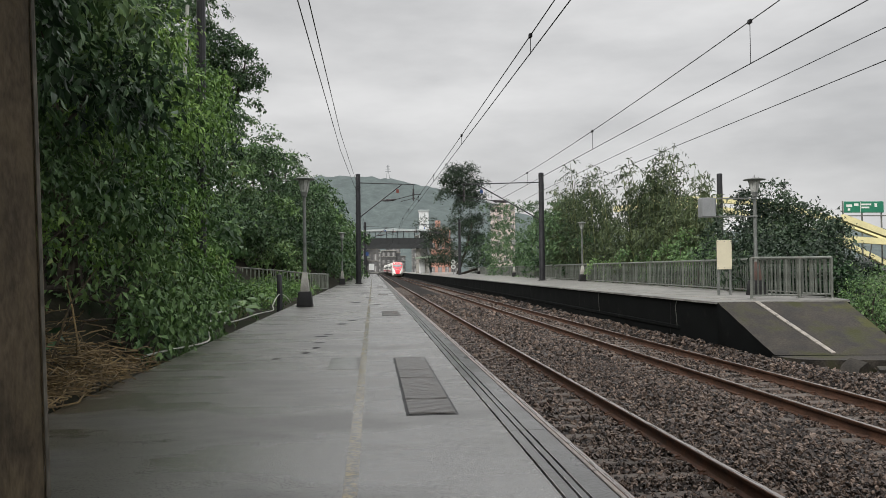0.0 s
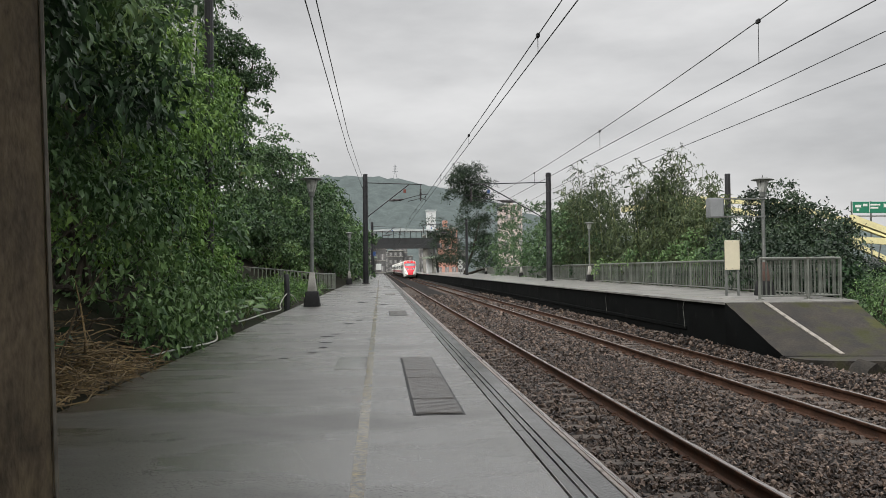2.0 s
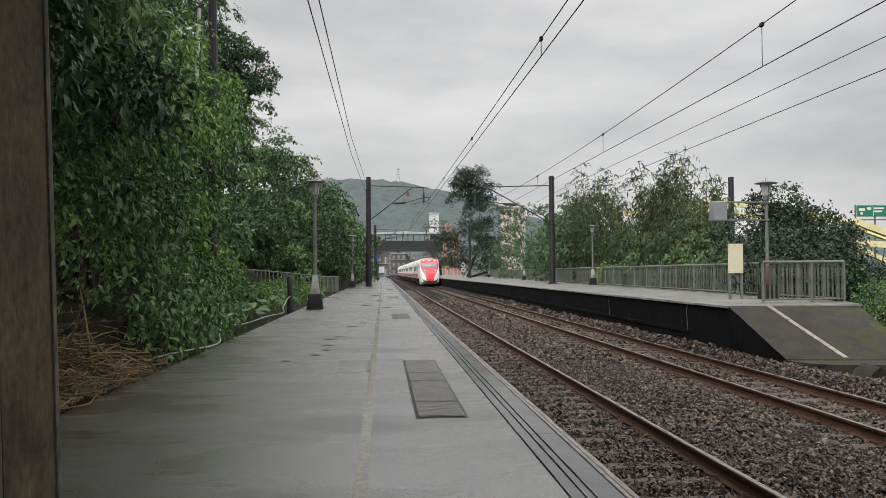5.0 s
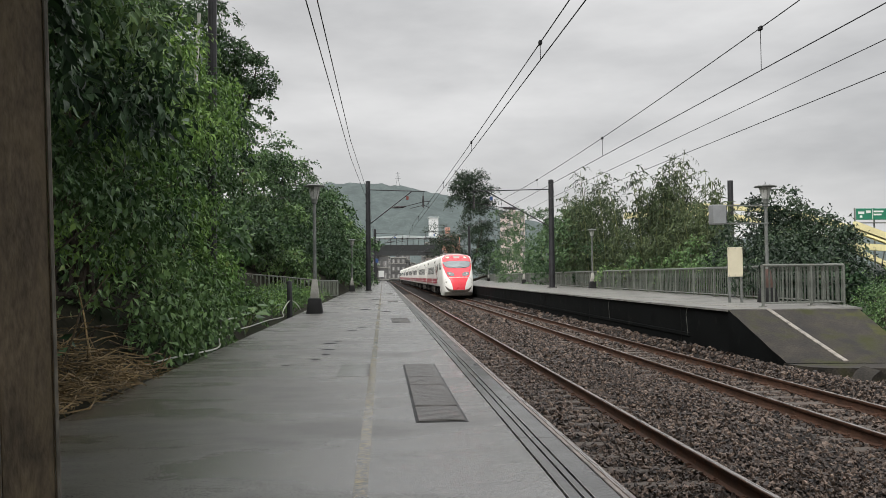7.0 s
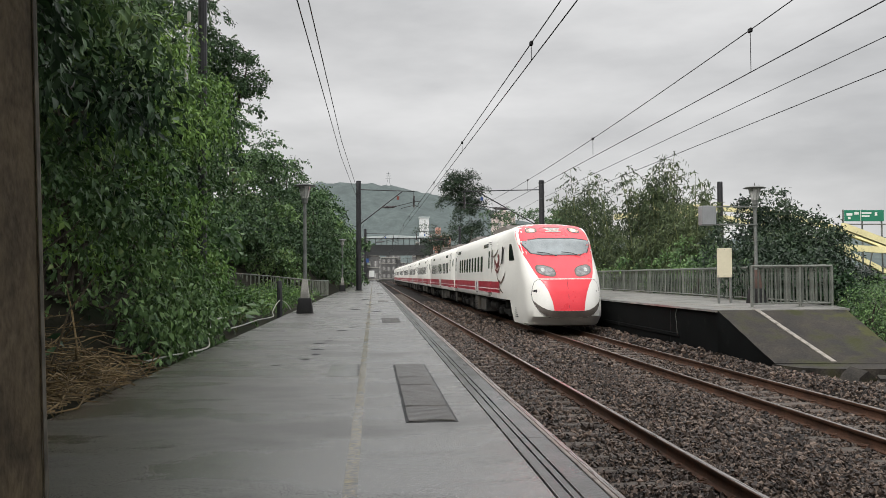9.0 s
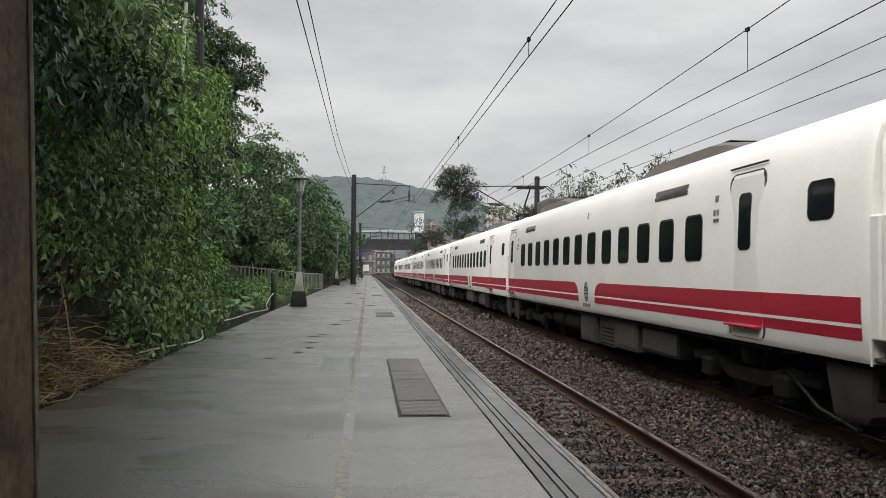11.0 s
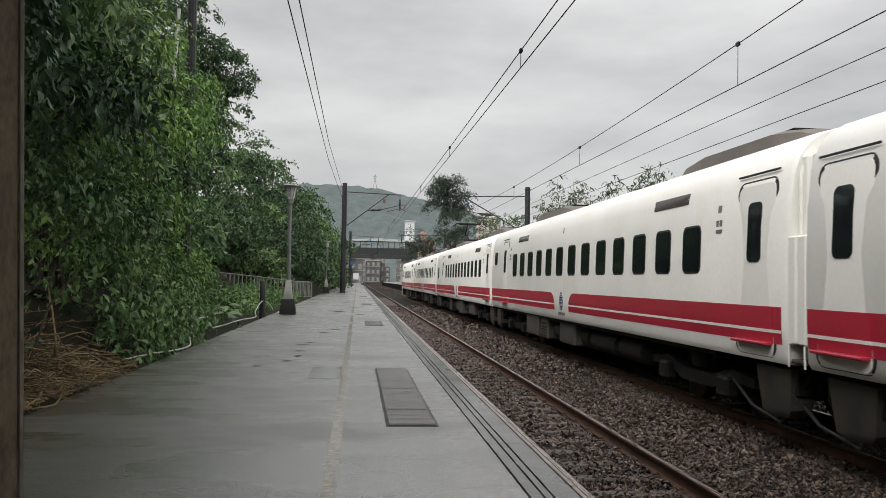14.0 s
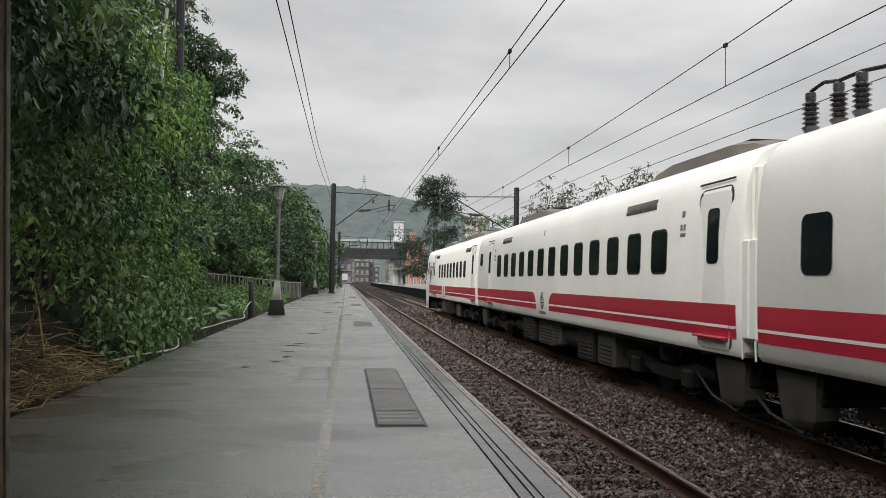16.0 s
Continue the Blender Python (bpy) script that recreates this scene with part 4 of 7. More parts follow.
def build_board():
    m = thing("notice_board", pose(9.45, 21.4, P2_TOP), "cream back of a notice board on two steel posts", "sign")
    for x in (-0.155, 0.175):
        part("post", Shape().box((x - 0.028, -0.02, 0), (x + 0.028, 0.035, 1.45), 0.006), GALV, m)
    part("panel", Shape().box((-0.205, -0.05, 0.70), (0.205, -0.022, 1.49), 0.006), CREAM, m, "plain cream panel")
    for x in (-0.18, 0, 0.18):
        for z in (0.74, 1.45):
            part("bolt", Shape().tube([(x, -0.056, z), (x, -0.04, z)], 0.011, 8), GALV, m)


def build_monitor(px, py):
    m = thing("monitor_bracket", pose(px, py, P2_TOP), "grey display case on two long bars fixed to a lamp pole", "display")
    for z in (2.12, 2.6):
        part("bar", Shape().box((-1.15, -0.07, z - 0.018), (0.05, -0.035, z + 0.022), 0.005), GALV, m)
    part("case", Shape().box((-1.55, -0.2, 2.1), (-1.17, 0.1, 2.62), 0.02), CASE, m, "plain grey metal case")
    part("face", Shape().box((-1.165, -0.18, 2.14), (-1.155, 0.08, 2.58), 0.004), PANE, m, "dark display face")


build_mast(-0.97, 56.6, 0.0, 1, TAG_RED, "black catenary mast with a cantilever over the near track")
build_mast(-1.03, 114, 0.0, 1, SIGN_BLUE, "black catenary mast further along the platform")
build_mast(10.66, 51.0, P2_TOP, -1, SIGN_BLUE, "black catenary mast with a cantilever over the second track", 6.93)
build_mast(11.5, 108, P2_TOP, -1, SIGN_BLUE, "black catenary mast among the trees")
build_catenary(T1 - 0.16, 4.33, 0.24, 0.12, 56.6, 57, 0.2)
build_catenary(T2, 4.2, 0.46, 0.36, 51, 43, 0.08)
build_wire([(-1.14, -3, 4.85), (-1.19, 13.2, 5.37), (-1.33, 35, 6.05), (-1.17, 56.6, 6.6), (-1.2, 114, 6.75)], 0.011, "feeder wire beside the near mast")
build_wire([(-0.98, -3, 4.85), (-1.02, 13.3, 5.42), (-1.21, 32, 6.27), (-1.06, 56.6, 6.95), (-1.1, 114, 7.0)], 0.011, "feeder wire beside the near mast")
build_wire([(10.4, 4, 5.78), (10.5, 51, 5.75), (12.3, 108, 5.8)], 0.011, "feeder wire beside the far platform mast")
build_wire([(10.45, 4, 5.12), (10.6, 51, 5.15), (12.5, 108, 5.2)], 0.011, "feeder wire beside the far platform mast")
for x, y in ((-1.79, 21.85), (-2.0, 54), (-2.2, 80), (-2.1, 108)):
    build_lamp(x, y, 0.0, 3.43, "grey platform lamp with a flat round hat on a tarred footing")
LAMP_R = (10.3, 21.3)
build_lamp(*LAMP_R, P2_TOP, 3.18, "rust-stained platform lamp behind the end fence", RUST_PAINT)
for x, y in ((12.05, 46.4), (13.2, 76), (15.2, 117)):
    build_lamp(x, y, P2_TOP, 3.43, "grey platform lamp beside the back fence")
build_monitor(*LAMP_R)
build_board()
build_fence([(8.95, 18.75, P2_TOP), (10.25, 18.95, P2_TOP), (11.12, 19.05, P2_TOP)], 0.97, 0.125, (0.04, 0.02), 1.3, FENCE_PAINT, FENCE_RAIL, "short grimy grey-green steel fence across the platform end")
build_fence([(fence_x(19.1), 19.1, P2_TOP), (fence_x(40), 40, P2_TOP), (fence_x(70), 70, P2_TOP)], 0.98, 0.18, (0.06, 0.02), 2.0, FENCE_PAINT, FENCE_RAIL, "long grimy grey-green steel fence behind the far platform")
build_fence([(fence_x(70), 70, P2_TOP), (fence_x(140), 140, P2_TOP)], 0.98, 0.26, (0.14, 0.02), 4.0, FENCE_PAINT, FENCE_RAIL, "far stretch of the grey-green platform fence")
build_fence([(-2.25, 41.6, -0.05), (-2.9, 39.5, -0.02), (-4.6, 38.6, 0.18), (-7.6, 38.4, 0.45), (-9.5, 38.4, 0.55)], 0.80, 0.19, (0.05, 0.03), 1.6, FENCE_GREEN, FENCE_RAIL, "low railing with a pale top tube before the bank")

# a dark stub post and the white hose at the platform's back edge
stub = thing("stub_post", pose(-2.36, 21.0, -0.1), "short black timber post at the platform edge", "post")
part("post", Shape().tube([(0, 0, 0), (0.01, 0, 0.5), (0, 0, 0.93), (0, 0, 0.96)], [0.075, 0.07, 0.068, 0.05], 9), MAST, stub)
hose = [(-2.5, 9.3, 0.0), (-2.32, 10.0, 0.02), (-2.05, 11.0, 0.03), (-2.14, 11.6, 0.12), (-2.2, 12.2, 0.3), (-2.12, 12.8, 0.34), (-2.3, 13.6, 0.12), (-2.34, 15.5, 0.05), (-2.3, 17.6, 0.05), (-2.18, 19.3, 0.04), (-2.3, 20.2, 0.12), (-2.22, 20.9, 0.36), (-2.1, 21.4, 0.28), (-2.05, 22.2, 0.05)]
smooth_hose = []
for i in range(len(hose) - 1):
    for k in range(4):
        p0, p1, p2, p3 = (Vector(hose[max(0, min(len(hose) - 1, i + d))]) for d in (-1, 0, 1, 2))
        u = k / 4
        smooth_hose.append(0.5 * ((2 * p1) + (p2 - p0) * u + (2 * p0 - 5 * p1 + 4 * p2 - p3) * u * u + (3 * p1 - p0 - 3 * p2 + p3) * u ** 3))
tagged(part("water_hose", Shape().tube([p + Vector((-0.13, 0, 0.0)) for p in smooth_hose], 0.011, 7), HOSE), "white plastic hose lying along the platform edge", "hose")

# the steel column beside the camera: an I-shaped section with a painted edge highlight
column = thing("canopy_column", pose(-0.992, 2.45, 0, 0, -1.8, 22), "scratched brown steel column of a platform canopy", "column")
part("web", Shape().box((-0.075, -0.07, 0), (0.058, -0.055, 4.2), 0.003), POST, column)
part("flange", Shape().box((0.06, -0.075, 0), (0.072, 0.075, 4.2), 0.003), POST, column)
part("flange_edge", Shape().box((0.062, -0.079, 0), (0.071, -0.0745, 4.2), 0.0015), POST_EDGE, column, "pale strip painted as the edge highlight")
part("flange", Shape().box((-0.092, -0.085, 0), (-0.077, 0.075, 4.2), 0.003), POST, column)
part("base_plate", Shape().box((-0.15, -0.13, 0), (0.13, 0.13, 0.015), 0.004), POST, column)


def build_shade_roof():
    """An unseen roof on the column, above and behind the camera, added for shade."""
    c = thing("shade_roof", pose(0, 0, 0), "unseen dark roof added to shade the near platform and thicket", "roof", kind="structure")
    part("roof_sheet", Shape().prism([(-2.9, 3.75), (-0.95, 3.5), (1.25, 3.85), (1.25, 3.91), (-0.95, 3.56), (-2.9, 3.81)], 1, -14, 5.2), CONCRETE_DARK, c)
    for y in (-12.0, -8.4, -4.8, -1.2, 2.45, 5.1):
        part("rafter", Shape().prism([(-2.8, 3.6), (-0.95, 3.36), (1.15, 3.7), (1.15, 3.82), (-0.95, 3.48), (-2.8, 3.72)], 1, y - 0.06, y + 0.06), POST, c)
    for x in (-2.5, -1.7, 0.2, 0.95):
        part("purlin", Shape().box((x - 0.03, -14, 3.5), (x + 0.03, 5.15, 3.58), 0.005), POST, c)


build_shade_roof()


# ---- the train: eight coupled carriages, a cab at each end ----
CAR, HALF = 19.78, 1.425
SECTION = [(1.36, 0.93), (1.405, 1.0), (1.425, 1.4), (1.425, 2.1), (1.41, 2.6), (1.37, 3.0), (1.30, 3.22), (1.18, 3.38), (1.0, 3.49), (0.7, 3.57), (0.35, 3.61), (0.0, 3.62)]


def lerp_table(table, z):
    for (a, p), (b, q) in zip(table, table[1:]):
        if z <= b:
            u = (z - a) / (b - a)
            return p + (q - p) * max(0.0, u)
    return table[-1][1]


def side_x(z):
    """Half the width of the body at a height."""
    return lerp_table([(b, a) for a, b in SECTION], z)


NOSE_AT = [(0.2, 0.02), (0.3, -0.28), (0.45, -0.52), (0.65, -0.6), (0.9, -0.57), (1.3, -0.45), (1.67, -0.27), (2.0, 0.08), (2.45, 0.62), (2.9, 1.08), (3.3, 1.72), (3.42, 2.02), (3.5, 2.4), (3.58, 2.9), (3.62, 3.6)]
NOSE_W = [(0.2, 1.16), (0.5, 1.2), (0.9, 1.23), (1.5, 1.25), (2.0, 1.25), (2.5, 1.25), (2.9, 1.265), (3.2, 1.25), (3.38, 1.2), (3.5, 1.04), (3.58, 0.65), (3.62, 0.2)]
NOSE_D = [(0.2, 0.75), (0.9, 1.25), (1.67, 1.2), (2.4, 0.95), (3.0, 0.75), (3.62, 0.45)]


def nose_y(x, z):
    """How far behind the tip the nose's skin lies."""
    w = lerp_table(NOSE_W, z)
    u = min(abs(x) / w, 0.9999)
    return lerp_table(NOSE_AT, z) + lerp_table(NOSE_D, z) * (1 - (1 - u ** 2.9) ** (1 / 2.9))


def skin_patch(outline, lift, rings=5):
    """A thin sheet that lies on the nose inside an outline of (x, z) pairs, star-shaped about its middle."""
    n = len(outline)
    dense = []
    for i in range(n):
        a, b = outline[i], outline[(i + 1) % n]
        k = max(1, int(math.hypot(b[0] - a[0], b[1] - a[1]) / 0.1))
        dense += [(a[0] + (b[0] - a[0]) * j / k, a[1] + (b[1] - a[1]) * j / k) for j in range(k)]
    cx, cz = sum(p[0] for p in dense) / len(dense), sum(p[1] for p in dense) / len(dense)
    s, m = Shape(), len(dense)
    s.v.append((cx, nose_y(cx, cz) - lift, cz))
    for r in range(1, rings + 1):
        u = r / rings
        for x, z in dense:
            px, pz = cx + (x - cx) * u, cz + (z - cz) * u
            s.v.append((px, nose_y(px, pz) - lift, pz))
    for x, z in dense:
        s.v.append((x, nose_y(x, z) + 0.02, z))
    for j in range(m):
        s.f.append((0, 1 + j, 1 + (j + 1) % m))
    for r in range(rings):
        for j in range(m):
            a, b = 1 + r * m + j, 1 + r * m + (j + 1) % m
            s.f.append((a, a + m, b + m, b))
    return s


def rounded(x0, z0, x1, z1, r, seg=4):
    pts = []
    for cx, cz, a0 in ((x1 - r, z1 - r, 0), (x0 + r, z1 - r, 90), (x0 + r, z0 + r, 180), (x1 - r, z0 + r, 270)):
        pts += [(cx + r * math.cos(radians(a0 + 90 * k / seg)), cz + r * math.sin(radians(a0 + 90 * k / seg))) for k in range(seg + 1)]
    return pts


def side_panel(outline, lift, side, thick=0.02):
    """A sheet on the carriage side that follows its curve; outline of (y, z) pairs."""
    s = Shape()
    n = len(outline)
    zs = [p[1] for p in outline]
    lo, hi = min(zs), max(zs)
    mid = (sum(p[0] for p in outline) / n, (lo + hi) / 2)
    s.v.append((side * (side_x(mid[1]) + lift), mid[0], mid[1]))
    for u in (0.5, 1.0):
        for y, z in outline:
            zz = mid[1] + (z - mid[1]) * u
            s.v.append((side * (side_x(zz) + lift), mid[0] + (y - mid[0]) * u, zz))
    for y, z in outline:
        s.v.append((side * (side_x(z) + lift - thick), y, z))
    for j in range(n):
        k = (j + 1) % n
        s.f += [(0, 1 + j, 1 + k), (1 + j, 1 + n + j, 1 + n + k, 1 + k), (1 + n + j, 1 + 2 * n + j, 1 + 2 * n + k, 1 + n + k)]
    return s


def body_ring(y, inset=0.0):
    half = [(a - inset if a > inset else 0.0, z) for a, z in SECTION]
    return [(a, y, z) for a, z in half] + [(-a, y, z) for a, z in half[-2::-1]]


MESHES = {}


def shared(key, make):
    """Alike pieces share one mesh."""
    if key not in MESHES:
        MESHES[key] = make()
    return MESHES[key]


def put(name, me, parent, y=0.0, label=""):
    o = part(name, me, None, parent, label)
    o.location.y = y
    return o


def window(parent, y, side):
    put("window_seal", shared(("seal", side), lambda: side_panel(rounded(-0.312, 1.938, 0.312, 2.60, 0.11), 0.004, side).mesh("window_seal", RUBBER)), parent, y)
    put("window", shared(("win", side), lambda: side_panel(rounded(-0.285, 1.967, 0.285, 2.572, 0.09), 0.009, side).mesh("window", GLASS_DARK)), parent, y)


def wide_window(parent, y, side):
    put("window", shared(("wide", side), lambda: side_panel(rounded(-0.27, 1.90, 0.27, 2.52, 0.1), 0.008, side).mesh("wide_window", GLASS_DARK)), parent, y)


def small_window(parent, y, side):
    put("window", shared(("small", side), lambda: side_panel(rounded(-0.25, 2.33, 0.25, 2.745, 0.09), 0.008, side).mesh("small_window", GLASS_DARK)), parent, y)


def door(parent, y, side):
    def gap():
        o = rounded(-0.49, 0.98, 0.485, 3.03, 0.14)
        return side_panel(o, 0.004, side).mesh("door_gap", RUBBER)
    put("door_gap", shared(("gap", side), gap), parent, y)
    put("door", shared(("door", side), lambda: side_panel(rounded(-0.44, 1.0, 0.435, 2.97, 0.1), 0.012, side).mesh("door", TRAIN_WHITE)), parent, y, "sliding cream door")
    put("door_stripe", shared(("dstripe", side), lambda: side_panel([(-0.438, 1.145), (0.418, 1.145), (0.418, 1.555), (-0.438, 1.555)], 0.015, side).mesh("door_stripe", TRAIN_RED)), parent, y)
    put("door_pinstripe", shared(("dpin", side), lambda: side_panel([(-0.438, 1.265), (0.418, 1.265), (0.418, 1.30), (-0.438, 1.30)], 0.018, side).mesh("door_pinstripe", TRAIN_WHITE)), parent, y)
    put("door_window", shared(("dwin", side), lambda: side_panel(rounded(-0.165, 2.06, 0.165, 2.765, 0.08), 0.017, side).mesh("door_window", GLASS_DARK)), parent, y)
    put("rain_strip", shared(("rain", side), lambda: Shape().box((side * 1.36, -0.5, 3.09), (side * 1.375, 0.5, 3.115), 0.004).mesh("rain_strip", RUBBER)), parent, y)
    put("step", shared(("step", side), lambda: Shape().box((side * 1.40, -0.42, 1.12), (side * 1.52, 0.42, 1.155), 0.012).mesh("step", TRAIN_RED)), parent, y, "red door step")


def display(parent, y, side, lit):
    put("display", shared(("disp", side), lambda: side_panel(rounded(-0.68, 2.92, 0.68, 3.08, 0.02), 0.006, side).mesh("display", SIGN_BROWN)), parent, y, "dark destination display")
    if lit:
        def text():
            s = Shape()
            x = -0.5
            for w in (0.09, 0.11, 0.08, 0.13, 0.1, 0.09, 0.12):
                s.add(*((lambda p: (p.v, p.f))(side_panel([(x, 2.96), (x + w, 2.96), (x + w, 3.04), (x, 3.04)], 0.009, side))))
                x += w + 0.04
            return s.mesh("display_text", LED_RED)
        put("display_text", shared(("led", side), text), parent, y, "red glowing display text")


def stripe(parent, y0, y1, side, round0=False, round1=False):
    """The red band with its white pinstripe, with a rounded upper corner at the emblem."""
    def band(levels, lift):
        s = Shape()
        for z in levels:
            u = max(0.0, (z - 1.25) / 0.305)
            cut = 0.42 * (1 - math.sqrt(max(0.0, 1 - u * u)))
            s.v += [(side * (side_x(z) + lift), y0 + (cut if round0 else 0), z), (side * (side_x(z) + lift), y1 - (cut if round1 else 0), z)]
        s.f = [(2 * i, 2 * i + 1, 2 * i + 3, 2 * i + 2) for i in range(len(levels) - 1)]
        return s
    part("stripe", band((1.145, 1.25, 1.32, 1.38, 1.43, 1.47, 1.50, 1.53, 1.545, 1.555), 0.004), TRAIN_RED, parent, "red side band")
    part("pinstripe", band((1.265, 1.30), 0.0075), TRAIN_WHITE, parent)


def emblem(parent, y, side):
    """A dark blue oval ring with crossing bars, and the running number as bars."""
    def ring():
        s = Shape()
        n = 24
        out = [(0.15 * math.cos(t), 1.36 + 0.205 * math.sin(t)) for t in [2 * math.pi * i / n for i in range(n)]]
        inn = [(0.122 * math.cos(t), 1.36 + 0.178 * math.sin(t)) for t in [2 * math.pi * i / n for i in range(n)]]
        for (ay, az), (by, bz) in zip(out, inn):
            s.v += [(side * (side_x(az) + 0.006), ay, az), (side * (side_x(bz) + 0.006), by, bz), (side * (side_x(az) - 0.01), ay, az)]
        for i in range(n):
            a, b = 3 * i, 3 * ((i + 1) % n)
            s.f += [(a, b, b + 1, a + 1), (a, a + 2, b + 2, b)]
        for z0, z1, w in ((1.425, 1.455, 0.118), (1.375, 1.395, 0.12), (1.305, 1.335, 0.12), (1.22, 1.245, 0.08)):
            p = side_panel([(-w, z0), (w, z0), (w, z1), (-w, z1)], 0.006, side)
            s.add(p.v, p.f)
        p = side_panel([(-0.012, 1.22), (0.012, 1.22), (0.015, 1.44), (0.04, 1.5), (-0.04, 1.5), (-0.015, 1.44)], 0.0065, side)
        s.add(p.v, p.f)
        return s.mesh("emblem", BLUE)
    put("emblem", shared(("emblem", side), ring), parent, y, "dark blue oval emblem")
    def number():
        s = Shape()
        for i in range(9):
            p = side_panel([(-0.3 + i * 0.068, 1.04), (-0.256 + i * 0.068, 1.04), (-0.256 + i * 0.068, 1.11), (-0.3 + i * 0.068, 1.11)], 0.005, side)
            s.add(p.v, p.f)
        return s.mesh("lettering", INK)
    put("lettering", shared(("number", side), number), parent, y, "grey lettering")


def marks(parent, y, side):
    """Small grey notices beside a door."""
    def tiny():
        s = Shape()
        for dy, z, w, h in ((-0.05, 2.72, 0.1, 0.09), (-0.09, 2.54, 0.07, 0.08), (0.01, 2.54, 0.07, 0.08), (-0.09, 2.45, 0.17, 0.05)):
            p = side_panel([(dy, z), (dy + w, z), (dy + w, z + h), (dy, z + h)], 0.005, side)
            s.add(p.v, p.f)
        return s.mesh("notice", INK)
    put("notice", shared(("tiny", side), tiny), parent, y)


def bogie(parent, y):
    def frame_():
        s = Shape()
        for sx in (-1, 1):
            s.loft([[(sx * 0.9, p, z + d), (sx * 1.08, p, z + d), (sx * 1.08, p, z), (sx * 0.9, p, z)] for p, z, d in ((-1.75, 0.5, 0.12), (-1.1, 0.52, 0.16), (-0.5, 0.36, 0.18), (0.5, 0.36, 0.18), (1.1, 0.52, 0.16), (1.75, 0.5, 0.12))])
        s.box((-0.9, -0.25, 0.4), (0.9, 0.25, 0.62), 0.03)
        return s.mesh("bogie", UNDER)
    b = put("bogie", shared("bogie", frame_), parent, y, "grimy black bogie")
    def wheel_():
        return Shape().tube([(-0.065, 0, 0), (-0.06, 0, 0), (0.04, 0, 0), (0.041, 0, 0), (0.07, 0, 0)], [0.3, 0.43, 0.425, 0.45, 0.45], 22).mesh("wheel", STEEL_WHEEL)
    def box_():
        return Shape().box((-0.1, -0.17, 0.3), (0.1, 0.17, 0.58), 0.04).mesh("axle_box", UNDER)
    def spring_():
        return Shape().turned([(0.13, 0.6), (0.17, 0.68), (0.17, 0.86), (0.13, 0.92)], seg=14).mesh("air_spring", RUBBER)
    for yy in (-1.05, 1.05):
        for sx in (-1, 1):
            w = part("wheel", shared("wheel", wheel_), None, b)
            w.matrix_basis = pose(sx * 0.55, yy, 0.432, 0, 0, 0 if sx < 0 else 180)
            w.parent = parent
            w.location.y += y
            a = part("axle_box", shared("axle", box_), None, parent)
            a.location = (sx * 1.1, yy + y, 0)
    for sx in (-1, 1):
        o = part("air_spring", shared("spring", spring_), None, parent)
        o.location = (sx * 0.98, y, 0)


def under_gear(parent, seed, y0, y1):
    """Cases, tanks and pipes below the floor."""
    rng = random.Random(seed)
    y = y0
    while y < y1 - 0.5:
        n = rng.uniform(0.7, 1.9)
        n = min(n, y1 - y)
        low = rng.uniform(0.22, 0.4)
        kind = rng.random()
        for sx in (-1, 1):
            if kind < 0.68:
                x = rng.uniform(1.18, 1.32)
                c = part("equipment_case", Shape().box((sx * 0.45, y, low), (sx * x, y + n - 0.12, 0.9), 0.03), UNDER_GREY if rng.random() < 0.6 else UNDER, parent, "grimy equipment case")
                if rng.random() < 0.5:
                    for k in range(5):
                        z = low + 0.06 + k * 0.075
                        part("louvre", Shape().box((sx * (x - 0.01), y + 0.1, z), (sx * (x + 0.012), y + n - 0.24, z + 0.03), 0.005), UNDER, parent)
                else:
                    part("case_lid", Shape().box((sx * (x - 0.01), y + 0.08, low + 0.07), (sx * (x + 0.012), y + n - 0.2, 0.8), 0.006), UNDER_GREY, parent)
            else:
                part("air_tank", Shape().tube([(sx * 0.95, y, 0.6), (sx * 0.95, y + 0.06, 0.6), (sx * 0.95, y + n - 0.2, 0.6), (sx * 0.95, y + n - 0.14, 0.6)], [0.1, 0.22, 0.22, 0.1], 12), UNDER, parent)
        y += n
    part("floor_pan", Shape().box((-1.3, y0 - 3.2, 0.86), (1.3, y1 + 3.2, 0.925), 0.01), UNDER, parent)


def end_gear(parent, y0, y1):
    """The hanging cases, sand boxes and cables before each bogie."""
    for sx in (-1, 1):
        part("sand_box", Shape().loft([[(sx * 0.98, y0, 0.86), (sx * 1.26, y0, 0.86), (sx * 1.26, y1, 0.86), (sx * 0.98, y1, 0.86)], [(sx * 0.98, y0 + 0.05, 0.42), (sx * 1.24, y0 + 0.05, 0.4), (sx * 1.24, y1 - 0.12, 0.34), (sx * 0.98, y1 - 0.12, 0.34)], [(sx * 1.0, y0 + 0.2, 0.3), (sx * 1.18, y0 + 0.2, 0.3), (sx * 1.18, y1 - 0.25, 0.27), (sx * 1.0, y1 - 0.25, 0.27)]]), UNDER_GREY, parent, "grey hanging sand box")
        part("pipe", Shape().tube([(sx * 1.1, y0 - 0.1, 0.8), (sx * 1.16, (y0 + y1) / 2, 0.22), (sx * 1.1, y1 + 0.4, 0.3), (sx * 1.08, y1 + 1.1, 0.62)], 0.022, 6), RUBBER, parent)
    part("end_beam", Shape().box((-1.2, y0, 0.55), (1.2, y1, 0.9), 0.03), UNDER, parent)
    part("bogie_motor", Shape().box((-0.8, (y0 + y1) / 2 + (1.2 if y0 < 5 else -3.6), 0.28), (0.8, (y0 + y1) / 2 + (3.6 if y0 < 5 else -1.2), 0.62), 0.06), UNDER, parent)


